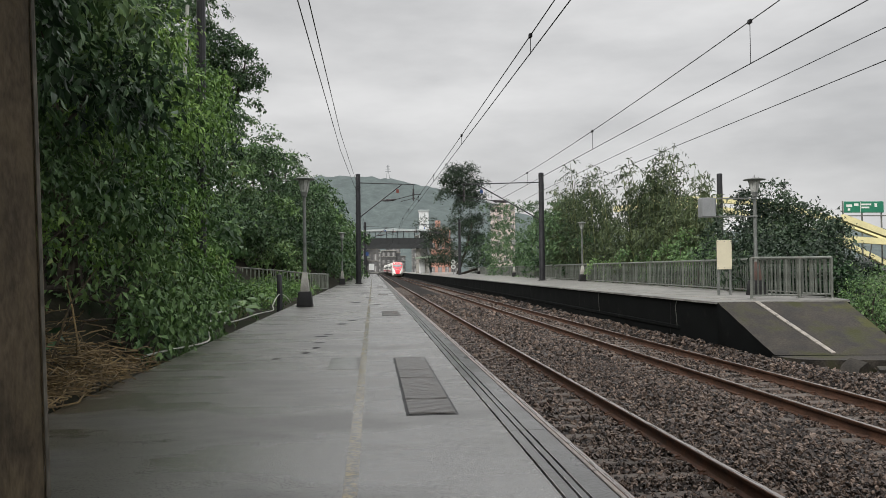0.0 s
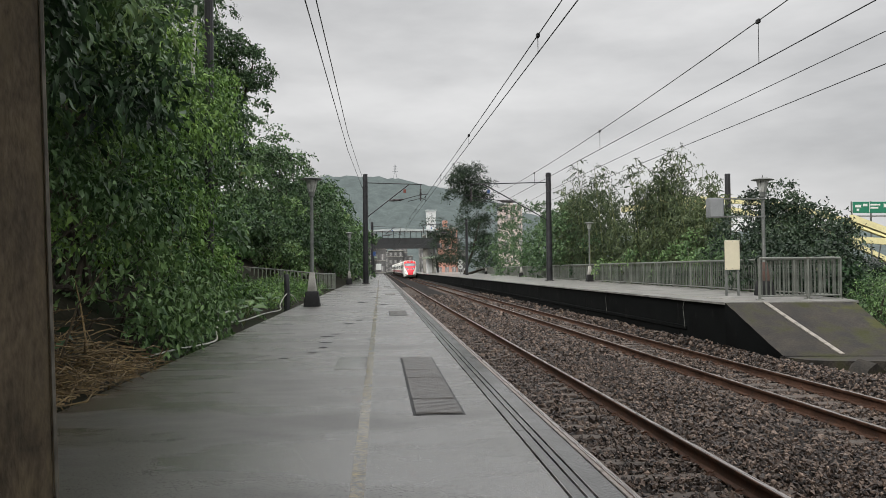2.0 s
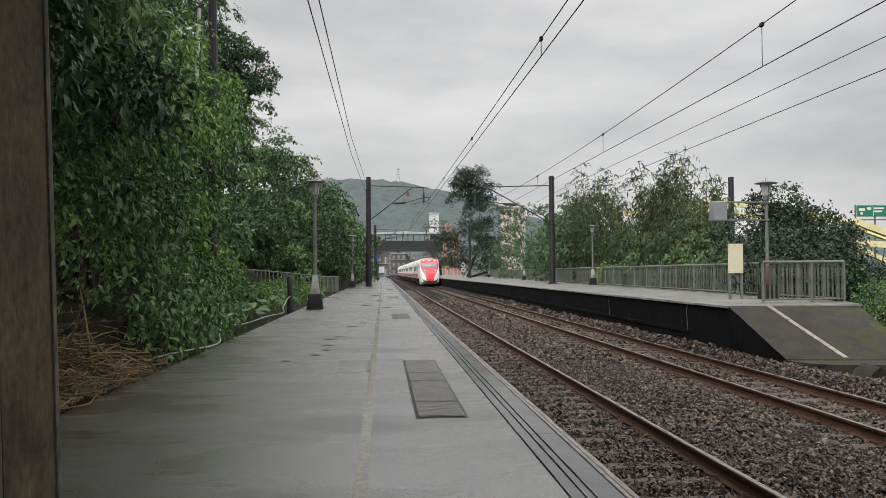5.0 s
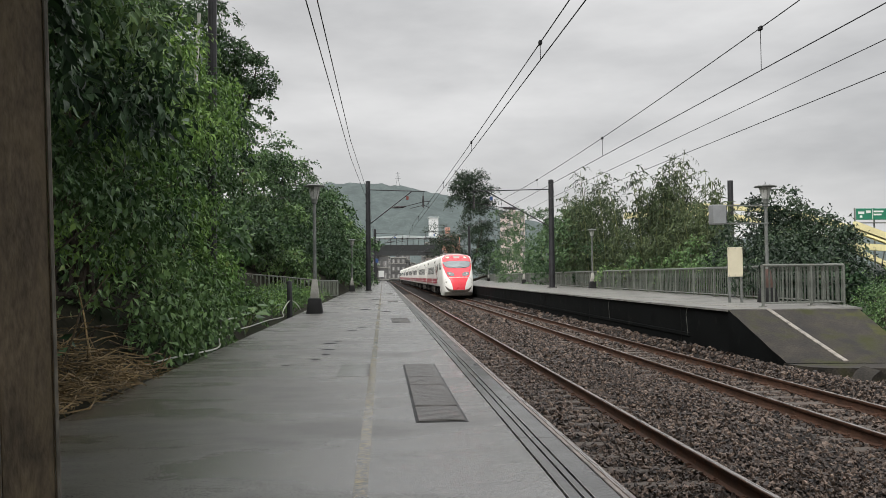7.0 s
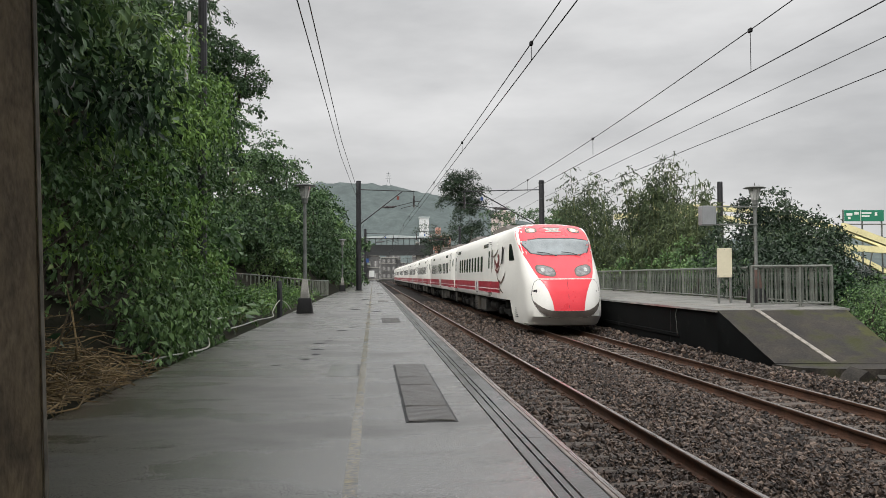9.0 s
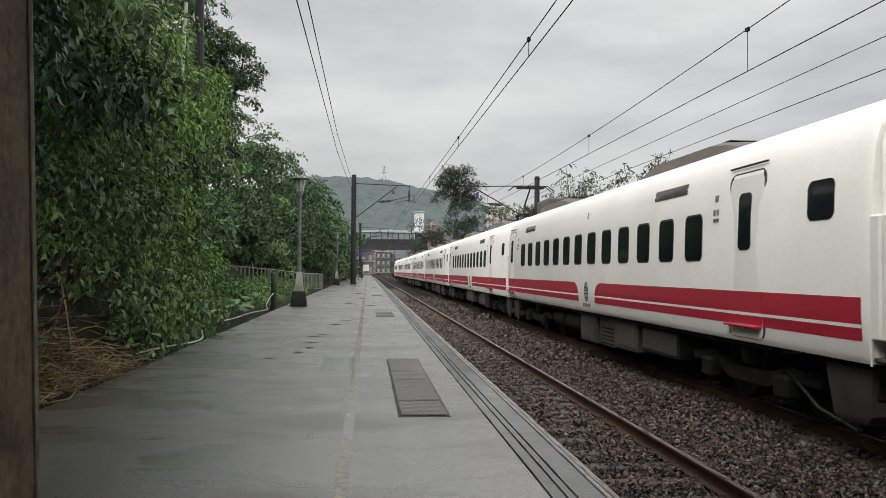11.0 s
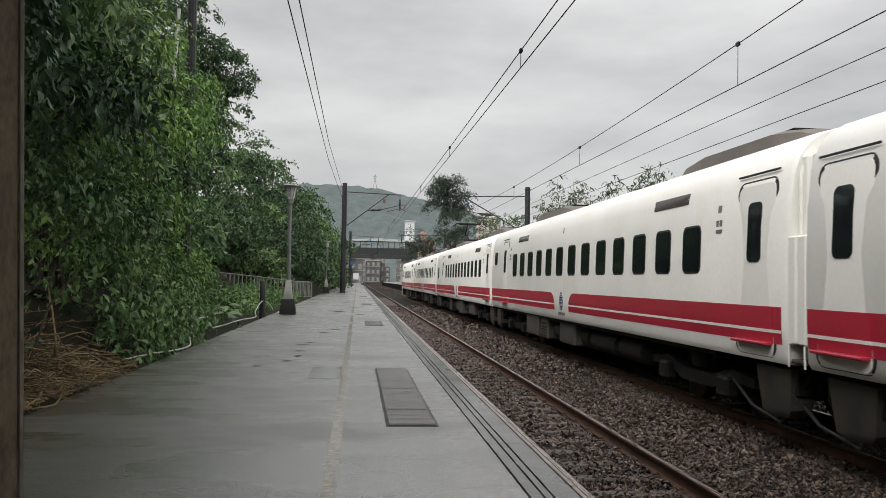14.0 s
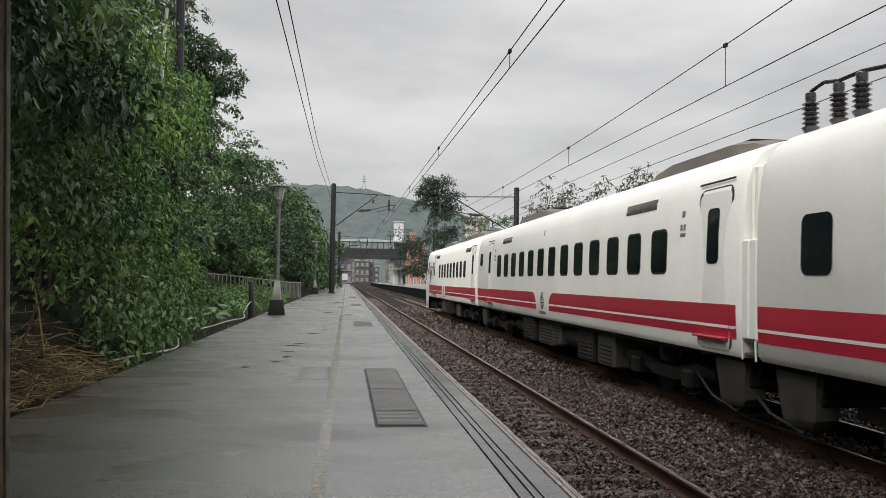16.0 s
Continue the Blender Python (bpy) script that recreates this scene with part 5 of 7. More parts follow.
def roof_unit(parent, y, n):
    prof = [(0, -0.04), (0.5, 0.14), (1.2, 0.24), (n - 1.2, 0.25), (n - 0.5, 0.15), (n, -0.04)]
    rings = []
    for d, h in prof:
        w = 0.86 if 0 < d < n else 0.8
        rings.append([(-w, y + d, 3.5), (-w + 0.06, y + d, 3.53 + h * 0.8), (-w + 0.28, y + d, 3.55 + h), (w - 0.28, y + d, 3.55 + h), (w - 0.06, y + d, 3.53 + h * 0.8), (w, y + d, 3.5)])
    part("roof_unit", Shape().loft(rings), ROOF_GREY, parent, "grey roof air-conditioning fairing")
    for k in range(6):
        yy = y + 1.2 + (n - 2.4) * k / 5
        part("roof_grille", Shape().box((-0.55, yy - 0.14, 3.785), (0.55, yy + 0.14, 3.807), 0.006), UNDER, parent)


def pantograph(parent, y, d, ribbed):
    """A raised single-arm pantograph; d is the way its knee points."""
    z = 3.62
    base = part("pantograph_base", Shape().box((-0.5, y - 0.55, z + 0.22), (0.5, y + 0.55, z + 0.28), 0.02), UNDER, parent, "black pantograph frame")
    for sx in (-0.42, 0.42):
        for sy in (-0.45, 0.45):
            part("base_insulator", Shape().turned([(0.05, z - 0.05), (0.09, z), (0.06, z + 0.06), (0.09, z + 0.11), (0.06, z + 0.16), (0.08, z + 0.22)], (sx, y + sy, 0), 10), PORCELAIN, parent)
    knee, head = (0, y + d * 1.25, z + 0.7), (0, y + d * 0.1, z + 1.27)
    part("lower_arm", Shape().tube([(0, y - d * 0.3, z + 0.28), knee], [0.06, 0.045], 8), UNDER, parent)
    part("upper_arm", Shape().tube([knee, head], [0.035, 0.028], 8), UNDER, parent)
    part("control_rod", Shape().tube([(0.12, y + d * 0.1, z + 0.28), (0.1, y + d * 1.15, z + 0.64)], 0.018, 6), UNDER, parent)
    for dy in (-0.18, 0.18):
        part("contact_strip", Shape().tube([(-0.82, y + d * 0.1 + dy, head[2] - 0.1), (-0.62, y + d * 0.1 + dy, head[2] + 0.06), (0.62, y + d * 0.1 + dy, head[2] + 0.06), (0.82, y + d * 0.1 + dy, head[2] - 0.1)], 0.018, 6), UNDER, parent)
    part("head_bar", Shape().box((-0.5, y + d * 0.1 - 0.2, head[2] - 0.02), (0.5, y + d * 0.1 + 0.2, head[2] + 0.02), 0.01), UNDER, parent)
    # line breakers and ribbed insulators beside it
    part("breaker_box", Shape().box((-0.35, y - d * 1.75 - 0.35, z - 0.02), (0.45, y - d * 1.75 + 0.35, z + 0.36), 0.04), UNDER, parent)
    if not ribbed:
        return
    for k, (sx, dy) in enumerate(((-0.75, 1.85), (-0.72, 2.3), (-0.75, 2.8))):
        prof = [(0.04, -0.12)]
        for i in range(6):
            prof += [(0.10, i * 0.055), (0.055, i * 0.055 + 0.027)]
        prof += [(0.06, 0.34), (0.06, 0.40), (0.03, 0.42)]
        part("ribbed_insulator", Shape().turned([(r, z + q) for r, q in prof], (sx, y + d * dy, 0), 12), PORCELAIN, parent)
    part("busbar", Shape().tube([(-0.75, y + d * 2.8, z + 0.42), (-0.74, y + d * 2.55, z + 0.47), (-0.72, y + d * 2.3, z + 0.43), (-0.75, y + d * 1.85, z + 0.42), (-0.5, y + d * 1.2, z + 0.4)], 0.022, 6), UNDER, parent)


def middle_car(train, index):
    """A trailer or motor carriage; its small window lies to the front in the first half of the train."""
    y0 = CAR * (index - 1)
    car = part("carriage", Shape().loft([body_ring(0.18, 0.05), body_ring(0.24), body_ring(CAR - 0.24), body_ring(CAR - 0.18, 0.05)]), TRAIN_WHITE, train, "cream-white carriage with a red side band", smooth=40)
    car.location.y = y0
    front = index <= 4
    at = (lambda s: CAR - s) if front else (lambda s: s)  # measured from the end without the small window
    power = index in (3, 6)
    for side in (-1, 1):
        if index == 6:
            wide_window(car, at(CAR - 1.42), side)
        else:
            small_window(car, at(CAR - 0.96), side)
        door(car, at(CAR - (3.73 if power else 2.64)), side)
        door(car, at(0.88), side)
        for k in range(12 if power else 13):
            window(car, at(2.70 + 1.07 * k), side)
        display(car, at(CAR - (6.37 if power else 5.24)), side, False)
        display(car, at(3.58), side, False)
        marks(car, at(CAR - (4.75 if power else 3.5)), side)
        marks(car, at(1.85), side)
        stripe(car, 0.26, 9.34, side, round1=True)
        stripe(car, 10.62, CAR - 0.26, side, round0=True)
        emblem(car, 9.98, side)
        part("body_mark", side_panel([(9.95, 2.9), (10.03, 2.9), (10.03, 3.03), (9.95, 3.03)], 0.005, side), INK, car)
    finish_car(car, index, CAR)
    if index == 3:
        pantograph(car, 3.2, 1, False)
    if index == 6:
        pantograph(car, CAR - 3.0, 1, True)
    if index == 2:
        part("roof_case", Shape().box((-0.55, CAR - 2.2, 3.56), (0.55, CAR - 0.5, 4.05), 0.05), ROOF_GREY, car, "grey roof equipment case")
    return car


def finish_car(car, index, n):
    # end faces, gangway bellows, corner posts
    for y, d in ((0.18, -1), (n - 0.18, 1)):
        if (index == 1 and d < 0):
            continue
        part("gangway", Shape().box((-0.55, min(y, y + d * 0.17), 1.0), (0.55, max(y, y + d * 0.17), 3.1), 0.04), RUBBER, car, "black gangway bellows")
        for sx in (-1, 1):
            part("end_fairing", Shape().box((sx * 1.02, min(y, y + d * 0.15), 2.3), (sx * 1.25, max(y, y + d * 0.15), 3.22), 0.03), TRAIN_WHITE, car)
            part("end_fairing", Shape().box((sx * 1.1, min(y, y + d * 0.165), 1.16), (sx * 1.40, max(y, y + d * 0.165), 2.33), 0.02), TRAIN_WHITE, car)
            part("drain_pipe", Shape().tube([(sx * 1.27, y + d * 0.05, 2.33), (sx * 1.27, y + d * 0.05, 3.0), (sx * 1.2, y + d * 0.03, 3.2)], 0.022, 8), TRAIN_WHITE, car)
            part("end_step", Shape().box((sx * 1.12, min(y, y + d * 0.16), 0.96), (sx * 1.36, max(y, y + d * 0.16), 1.0), 0.01), UNDER_GREY, car)
            part("hand_rail", Shape().tube([(sx * 1.39, y + d * 0.02, 0.92), (sx * 1.40, y + d * 0.02, 1.16)], 0.012, 8), TRAIN_WHITE, car)
            part("jumper_cable", Shape().tube([(sx * 0.9, y, 0.95), (sx * 0.95, y + d * 0.08, 0.55), (sx * 0.9, y + d * 0.17, 0.45)], 0.03, 6), RUBBER, car)
    bogie(car, 3.3)
    bogie(car, n - 3.3)
    end_gear(car, 0.35, 1.15)
    end_gear(car, n - 1.15, n - 0.35)
    under_gear(car, index, 5.4, n - 5.4)
    part("coupler", Shape().box((-0.12, n - 0.5, 0.72), (0.12, n + 0.02, 0.95), 0.03), UNDER, car)
    if index <= 4:
        roof_unit(car, n - 6.1, 4.2)
        roof_unit(car, 3.9, 4.6)
    else:
        roof_unit(car, 0.5, 4.4)
        roof_unit(car, n - 8.5, 4.6)


def cab_car(train, y0, turn):
    """An end carriage with the red wedge-shaped cab; the tip lies at its own y = 0."""
    n = CAR + 1.1
    side_y = 5.0
    zs = [0.93, 1.1, 1.4, 1.67, 1.9, 2.15, 2.4, 2.65, 2.9, 3.1, 3.25, 3.38, 3.46, 3.52, 3.57, 3.6]
    rows = []
    us = [1, 0.995, 0.97, 0.92, 0.84, 0.72, 0.58, 0.42, 0.22, 0]
    for z in zs:
        w, wb = lerp_table(NOSE_W, z), side_x(z)
        corner = lerp_table(NOSE_AT, z) + lerp_table(NOSE_D, z)
        half = []
        for k in range(5):
            u = k / 4
            e = u * u * (3 - 2 * u)
            half.append((wb + (w - wb) * e, side_y + (corner - side_y) * u))
        half += [(w * u, nose_y(w * u, z)) for u in us[1:]]
        rows.append([(-x, y, z) for x, y in half] + [(x, y, z) for x, y in half[-2::-1]])
    s = Shape()
    m = len(rows[0])
    for r in rows:
        s.v += r
    s.f += [(i * m + j, i * m + j + 1, (i + 1) * m + j + 1, (i + 1) * m + j) for i in range(len(zs) - 1) for j in range(m - 1)]
    s.f.append(tuple((len(zs) - 1) * m + j for j in range(m)))
    s.loft([body_ring(side_y), body_ring(n - 0.24), body_ring(n - 0.18, 0.05)])
    car = part("carriage", s, TRAIN_WHITE, train, "cream-white end carriage with a red-faced cab", smooth=40)
    car.matrix_basis = pose(0, y0, 0, 0, 0, turn)
    # skirt below the nose
    rows = []
    for z in (0.2, 0.24, 0.5, 0.75, 0.935):
        w = lerp_table(NOSE_W, z)
        corner = lerp_table(NOSE_AT, z) + lerp_table(NOSE_D, z)
        half = [(cab_side_x(2.3 + (z - 0.2) * 0.6, z), 2.3 + (z - 0.2) * 0.6), (cab_side_x((corner + 2.3) / 2, z), (corner + 2.3) / 2)] + [(w * u, nose_y(w * u, z)) for u in us[1:]]
        rows.append([(-x, y, z) for x, y in half] + [(x, y, z) for x, y in half[-2::-1]])
    s = Shape()
    m = len(rows[0])
    for r in rows:
        s.v += r
    s.f += [(i * m + j, i * m + j + 1, (i + 1) * m + j + 1, (i + 1) * m + j) for i in range(4) for j in range(m - 1)]
    s.f.append(tuple(range(m)))
    part("nose_skirt", s, TRAIN_WHITE, car, "cream lower nose skirt", smooth=40)
    part("plough_lip", skin_patch([(-1.2, 0.2), (1.2, 0.2), (1.22, 0.26), (-1.22, 0.26)], 0.04), TRAIN_WHITE, car)
    # coupler hatch: dark outline, grey lip, cream cheeks, red middle
    bow = [(0.8, 1.665), (0.92, 1.64), (1.0, 1.57), (1.06, 1.4), (1.09, 1.2), (1.08, 1.02), (1.02, 0.84), (0.92, 0.68), (0.78, 0.54), (0.6, 0.47), (0.4, 0.45)]
    hatch = [(-x, z) for x, z in bow] + bow[::-1]
    part("hatch_gap", skin_patch(hatch, 0.008, 8), RUBBER, car)
    part("hatch", skin_patch([(x * 0.99, 1.06 + (z - 1.06) * 0.986) for x, z in hatch], 0.014, 8), TRAIN_WHITE, car, "cream coupler hatch")
    lip_out = [(-1.06, 0.98), (-0.99, 0.8), (-0.88, 0.65), (-0.72, 0.53), (-0.5, 0.475), (-0.25, 0.465), (0.25, 0.465), (0.5, 0.475), (0.72, 0.53), (0.88, 0.65), (0.99, 0.8), (1.06, 0.98)]
    lip_in = [(-1.06, 1.0), (-0.97, 0.9), (-0.84, 0.8), (-0.68, 0.72), (-0.5, 0.68), (-0.25, 0.67), (0.25, 0.67), (0.5, 0.68), (0.68, 0.72), (0.84, 0.8), (0.97, 0.9), (1.06, 1.0)]
    def dense(line):
        return [(a + (c - a) * k / 6, b + (d - b) * k / 6) for (a, b), (c, d) in zip(line, line[1:]) for k in range(6)] + [line[-1]]
    lip, edge_o, edge_i = Shape(), dense(lip_out), dense(lip_in)
    m = len(edge_o)
    for u in (0, 0.33, 0.67, 1):
        for (x, z), (p, q) in zip(edge_o, edge_i):
            px, pz = x + (p - x) * u, z + (q - z) * u
            lip.v.append((px, nose_y(px, pz) - 0.026, pz))
    lip.f = [(r * m + i, r * m + i + 1, (r + 1) * m + i + 1, (r + 1) * m + i) for r in range(3) for i in range(m - 1)]
    part("hatch_lip", lip, ROOF_GREY, car, "dark grey hatch lip")
    part("hatch_red", skin_patch([(-0.83, 1.648), (-0.72, 1.5), (-0.6, 1.25), (-0.51, 0.95), (-0.47, 0.68), (0.47, 0.68), (0.51, 0.95), (0.6, 1.25), (0.72, 1.5), (0.83, 1.648)], 0.021, 8), NOSE_RED, car, "red middle of the hatch")
    part("hatch_seam", Shape().tube([(0, nose_y(0, z) - 0.022, z) for z in (0.5, 0.8, 1.1, 1.4, 1.65)], 0.006, 4), RUBBER, car)
    # red face above the hatch
    half_face = [(0.85, 1.685), (0.93, 1.85), (1.02, 2.1), (1.1, 2.35), (1.19, 2.6), (1.235, 2.85), (1.235, 3.1), (1.21, 3.28), (1.12, 3.41), (0.9, 3.5), (0.5, 3.56)]
    face = [(-x, z) for x, z in half_face] + half_face[::-1]
    part("red_face", skin_patch(face, 0.008, 14), NOSE_RED, car, "glossy red cab face")
    screen = [(-0.95, 2.49), (-0.6, 2.42), (0.6, 2.42), (0.95, 2.49), (1.17, 2.84), (1.16, 2.94), (0.6, 3.02), (-0.6, 3.02), (-1.16, 2.94), (-1.17, 2.84)]
    part("windscreen_seal", skin_patch(screen, 0.013, 8), RUBBER, car)
    part("windscreen", skin_patch([(x * 0.965, 2.71 + (z - 2.71) * 0.9) for x, z in screen], 0.018, 8), SCREEN, car, "raked glass windscreen")
    for x0, x1 in ((-0.75, -0.12), (0.05, 0.68)):
        part("wiper", Shape().tube([(x1, nose_y(x1, 2.4) - 0.05, 2.4), ((x0 + x1) / 2, nose_y(0.3, 2.5) - 0.07, 2.5), (x0, nose_y(x0, 2.52) - 0.05, 2.54)], 0.012, 6), RUBBER, car, "black wiper")
    def oval(cx, cz, a, b, lean):
        o = []
        for i in range(18):
            t = 2 * math.pi * i / 18
            x, z = a * math.copysign(abs(math.cos(t)) ** 0.75, math.cos(t)), b * math.copysign(abs(math.sin(t)) ** 0.75, math.sin(t))
            o.append((cx + x, cz + z + lean * x))
        return o
    for sx in (-1, 1):
        part("lamp_rim", skin_patch(oval(sx * 0.6, 1.93, 0.30, 0.175, sx * 0.22), 0.014), ROOF_GREY, car)
        part("lamp_glass", skin_patch(oval(sx * 0.6, 1.93, 0.265, 0.145, sx * 0.22), 0.022), LAMP_DIM, car, "clear lower lamp glass")
        part("lamp_bulb", skin_patch(oval(sx * 0.69, 1.96, 0.06, 0.06, 0), 0.027, 3), LANTERN, car)
        part("lamp_rim", skin_patch(oval(sx * 0.73, 3.3, 0.2, 0.105, -sx * 0.12), 0.014), ROOF_GREY, car)
        part("head_lamp", skin_patch(oval(sx * 0.73, 3.3, 0.165, 0.08, -sx * 0.12), 0.022), LAMP_LENS, car, "upper lamp glass")
        part("lit_lamp", skin_patch(oval(sx * 0.71, 3.3, 0.085, 0.06, 0), 0.028, 3), LAMP_ON if turn == 0 else LAMP_LENS, car, "glowing upper head lamp")
    part("destination_rim", skin_patch([(-0.3, 3.22), (0.3, 3.22), (0.3, 3.41), (-0.3, 3.41)], 0.014), ROOF_GREY, car)
    part("destination", skin_patch([(-0.265, 3.245), (0.265, 3.245), (0.265, 3.385), (-0.265, 3.385)], 0.02), LANTERN, car, "front destination box")
    part("destination_text", skin_patch([(-0.17, 3.275), (0.19, 3.275), (0.19, 3.33), (-0.17, 3.33)], 0.025), LAMP_LENS, car)
    for side in (-1, 1):
        part("cab_window", Shape().loft([[(side * (cab_side_x(y, z) + d), y, z) for y, z in ((1.95, 2.29), (2.75, 2.3), (2.8, 2.60), (2.75, 2.87), (2.45, 2.87), (2.2, 2.6))] for d in (-0.02, 0.012)]), GLASS_DARK, car, "dark cab side window")
        part("cab_door_slot", side_panel(rounded(3.62, 2.2, 3.78, 2.82, 0.03), 0.008, side), RUBBER, car)
        part("cab_slot", side_panel(rounded(6.0, 2.05, 6.12, 2.78, 0.03), 0.008, side), GLASS_DARK, car)
        for k in range(5):
            part("skirt_louvre", Shape().box((side * 1.2, 1.55 + 0.06 * k, 0.40 + 0.07 * k), (side * (cab_side_x(1.9, 0.5) + 0.012), 2.05, 0.42 + 0.07 * k), 0.004), RUBBER, car)
        door(car, 6.9, side)
        door(car, n - 0.98, side)
        for k in range(9):
            window(car, 9.2 + 1.072 * k, side)
        display(car, 8.1, side, False)
        display(car, n - 2.4, side, False)
        stripe(car, 4.3, 10.3, side)
        stripe(car, 11.5, n - 0.26, side)
        emblem(car, 10.9, side)
        artwork(car, side)
    bogie(car, 4.6)
    bogie(car, n - 3.3)
    under_gear(car, 20, 6.8, n - 5.4)
    roof_unit(car, 5.6, 4.6)
    roof_unit(car, n - 6.1, 4.2)
    part("gangway", Shape().box((-0.55, n - 0.18, 1.0), (0.55, n - 0.01, 3.1), 0.04), RUBBER, car, "black gangway bellows")
    for sx in (-1, 1):
        part("end_fairing", Shape().box((sx * 1.02, n - 0.18, 2.3), (sx * 1.25, n - 0.03, 3.22), 0.03), TRAIN_WHITE, car)
        part("end_fairing", Shape().box((sx * 1.1, n - 0.18, 1.16), (sx * 1.40, n - 0.015, 2.33), 0.02), TRAIN_WHITE, car)


def cab_side_x(y, z):
    """Half the width of the end carriage where it narrows to the cab."""
    wb, w = side_x(z), lerp_table(NOSE_W, z)
    corner = lerp_table(NOSE_AT, z) + lerp_table(NOSE_D, z)
    u = max(0.0, min(1.0, (5.0 - y) / (5.0 - corner)))
    return wb + (w - wb) * u * u * (3 - 2 * u)


def artwork(car, side):
    """Loose maroon and brown brush strokes across the cab door."""
    strokes = [([(6.35, 2.78), (6.3, 2.35), (6.22, 1.92)], 0.06, ART_BROWN), ([(6.3, 2.55), (5.6, 2.5), (5.0, 2.6), (4.6, 2.78)], 0.045, ART_BROWN),
               ([(5.35, 2.36), (4.9, 2.12), (4.5, 2.22), (4.45, 2.45), (4.7, 2.55)], 0.12, ART_RED), ([(5.6, 2.5), (5.2, 2.0), (4.6, 1.9), (4.1, 2.2)], 0.05, ART_RED),
               ([(5.0, 2.0), (4.6, 1.62), (4.0, 1.5), (3.5, 1.74), (3.3, 1.92)], 0.045, ART_BROWN), ([(4.6, 1.7), (4.2, 1.28), (3.7, 1.15)], 0.04, ART_BROWN),
               ([(4.1, 2.2), (3.75, 2.6), (3.55, 2.8)], 0.035, ART_BROWN)]
    for pts, r, m in strokes:
        s = Shape()
        dense = []
        for (a, b), (c, d) in zip(pts, pts[1:]):
            dense += [(a + (c - a) * k / 4, b + (d - b) * k / 4) for k in range(4)]
        dense.append(pts[-1])
        n = len(dense)
        for i, (y, z) in enumerate(dense):
            ya, za = dense[max(0, i - 1)]
            yb, zb = dense[min(n - 1, i + 1)]
            ln = math.hypot(yb - ya, zb - za) or 1
            w = r * (0.35 + 0.65 * math.sin(math.pi * (i + 0.5) / n))
            for e in (-1, 1):
                yy, zz = y - e * w * (zb - za) / ln, z + e * w * (yb - ya) / ln
                s.v.append((side * (cab_side_x(yy, zz) + 0.012), yy, zz))
        s.f = [(2 * i, 2 * i + 1, 2 * i + 3, 2 * i + 2) for i in range(n - 1)]
        part("artwork", s, m, car, "painted brush-stroke artwork")


train = thing("express_train", pose(T2, 203.14, RAIL), "cream-white and red eight-car electric express train", "train")
cab_car(train, -1.1, 0)
for k in range(2, 8):
    middle_car(train, k)
cab_car(train, CAR * 8 + 1.1, 180)


# ---- plants ----
def spray_arrays(rng, pts, out, twig, count, lo, hi, wide=0.45, droop=0.5, fine=False):
    """Twigs that start at pts and carry leaves on both sides."""
    n = len(pts)
    way = out * 0.9 + rng.normal(0, 0.45, (n, 3)) - (0, 0, droop * 0.6)
    way /= np.linalg.norm(way, axis=1)[:, None] + 1e-9
    side = np.cross(way, rng.normal(0, 1, (n, 3)))
    side /= np.linalg.norm(side, axis=1)[:, None] + 1e-9
    leaf_p, leaf_o = [], []
    for k in range(count):
        u = (k + 0.7) / count
        p = pts + way * (twig * u * rng.uniform(0.8, 1.2, (n, 1))) - np.array([0, 0, 1]) * (twig * u * u * droop * 0.5)
        leaf_p.append(p)
        leaf_o.append(way * 0.55 + side * (0.9 if k % 2 else -0.9) * (1 - 0.5 * u) + (0, 0, -droop * 0.3))
    return leaf_arrays(rng, np.concatenate(leaf_p), np.concatenate(leaf_o), lo, hi, wide, droop, 0.25, fine)


def stems(parent, rng, blobs, base, r, most=6):
    """Bent limbs from the foot to the clumps."""
    order = sorted(blobs, key=lambda b: b[2])
    step = max(1, len(order) // most)
    for b in order[::step][:most]:
        mid = [(b[0] + base[0]) / 2 + rng.uniform(-.2, .2), (b[1] + base[1]) / 2 + rng.uniform(-.2, .2), base[2] + (b[2] - base[2]) * 0.45]
        q = [(base[0] + rng.uniform(-.15, .15), base[1] + rng.uniform(-.15, .15), base[2] - 0.2), mid, b[:3], (b[0] + rng.uniform(-.3, .3), b[1] + rng.uniform(-.3, .3), b[2] + b[5] * 0.6)]
        part("limb", Shape().tube(q, [r, r * 0.7, r * 0.4, r * 0.15], 7), BARK, parent)


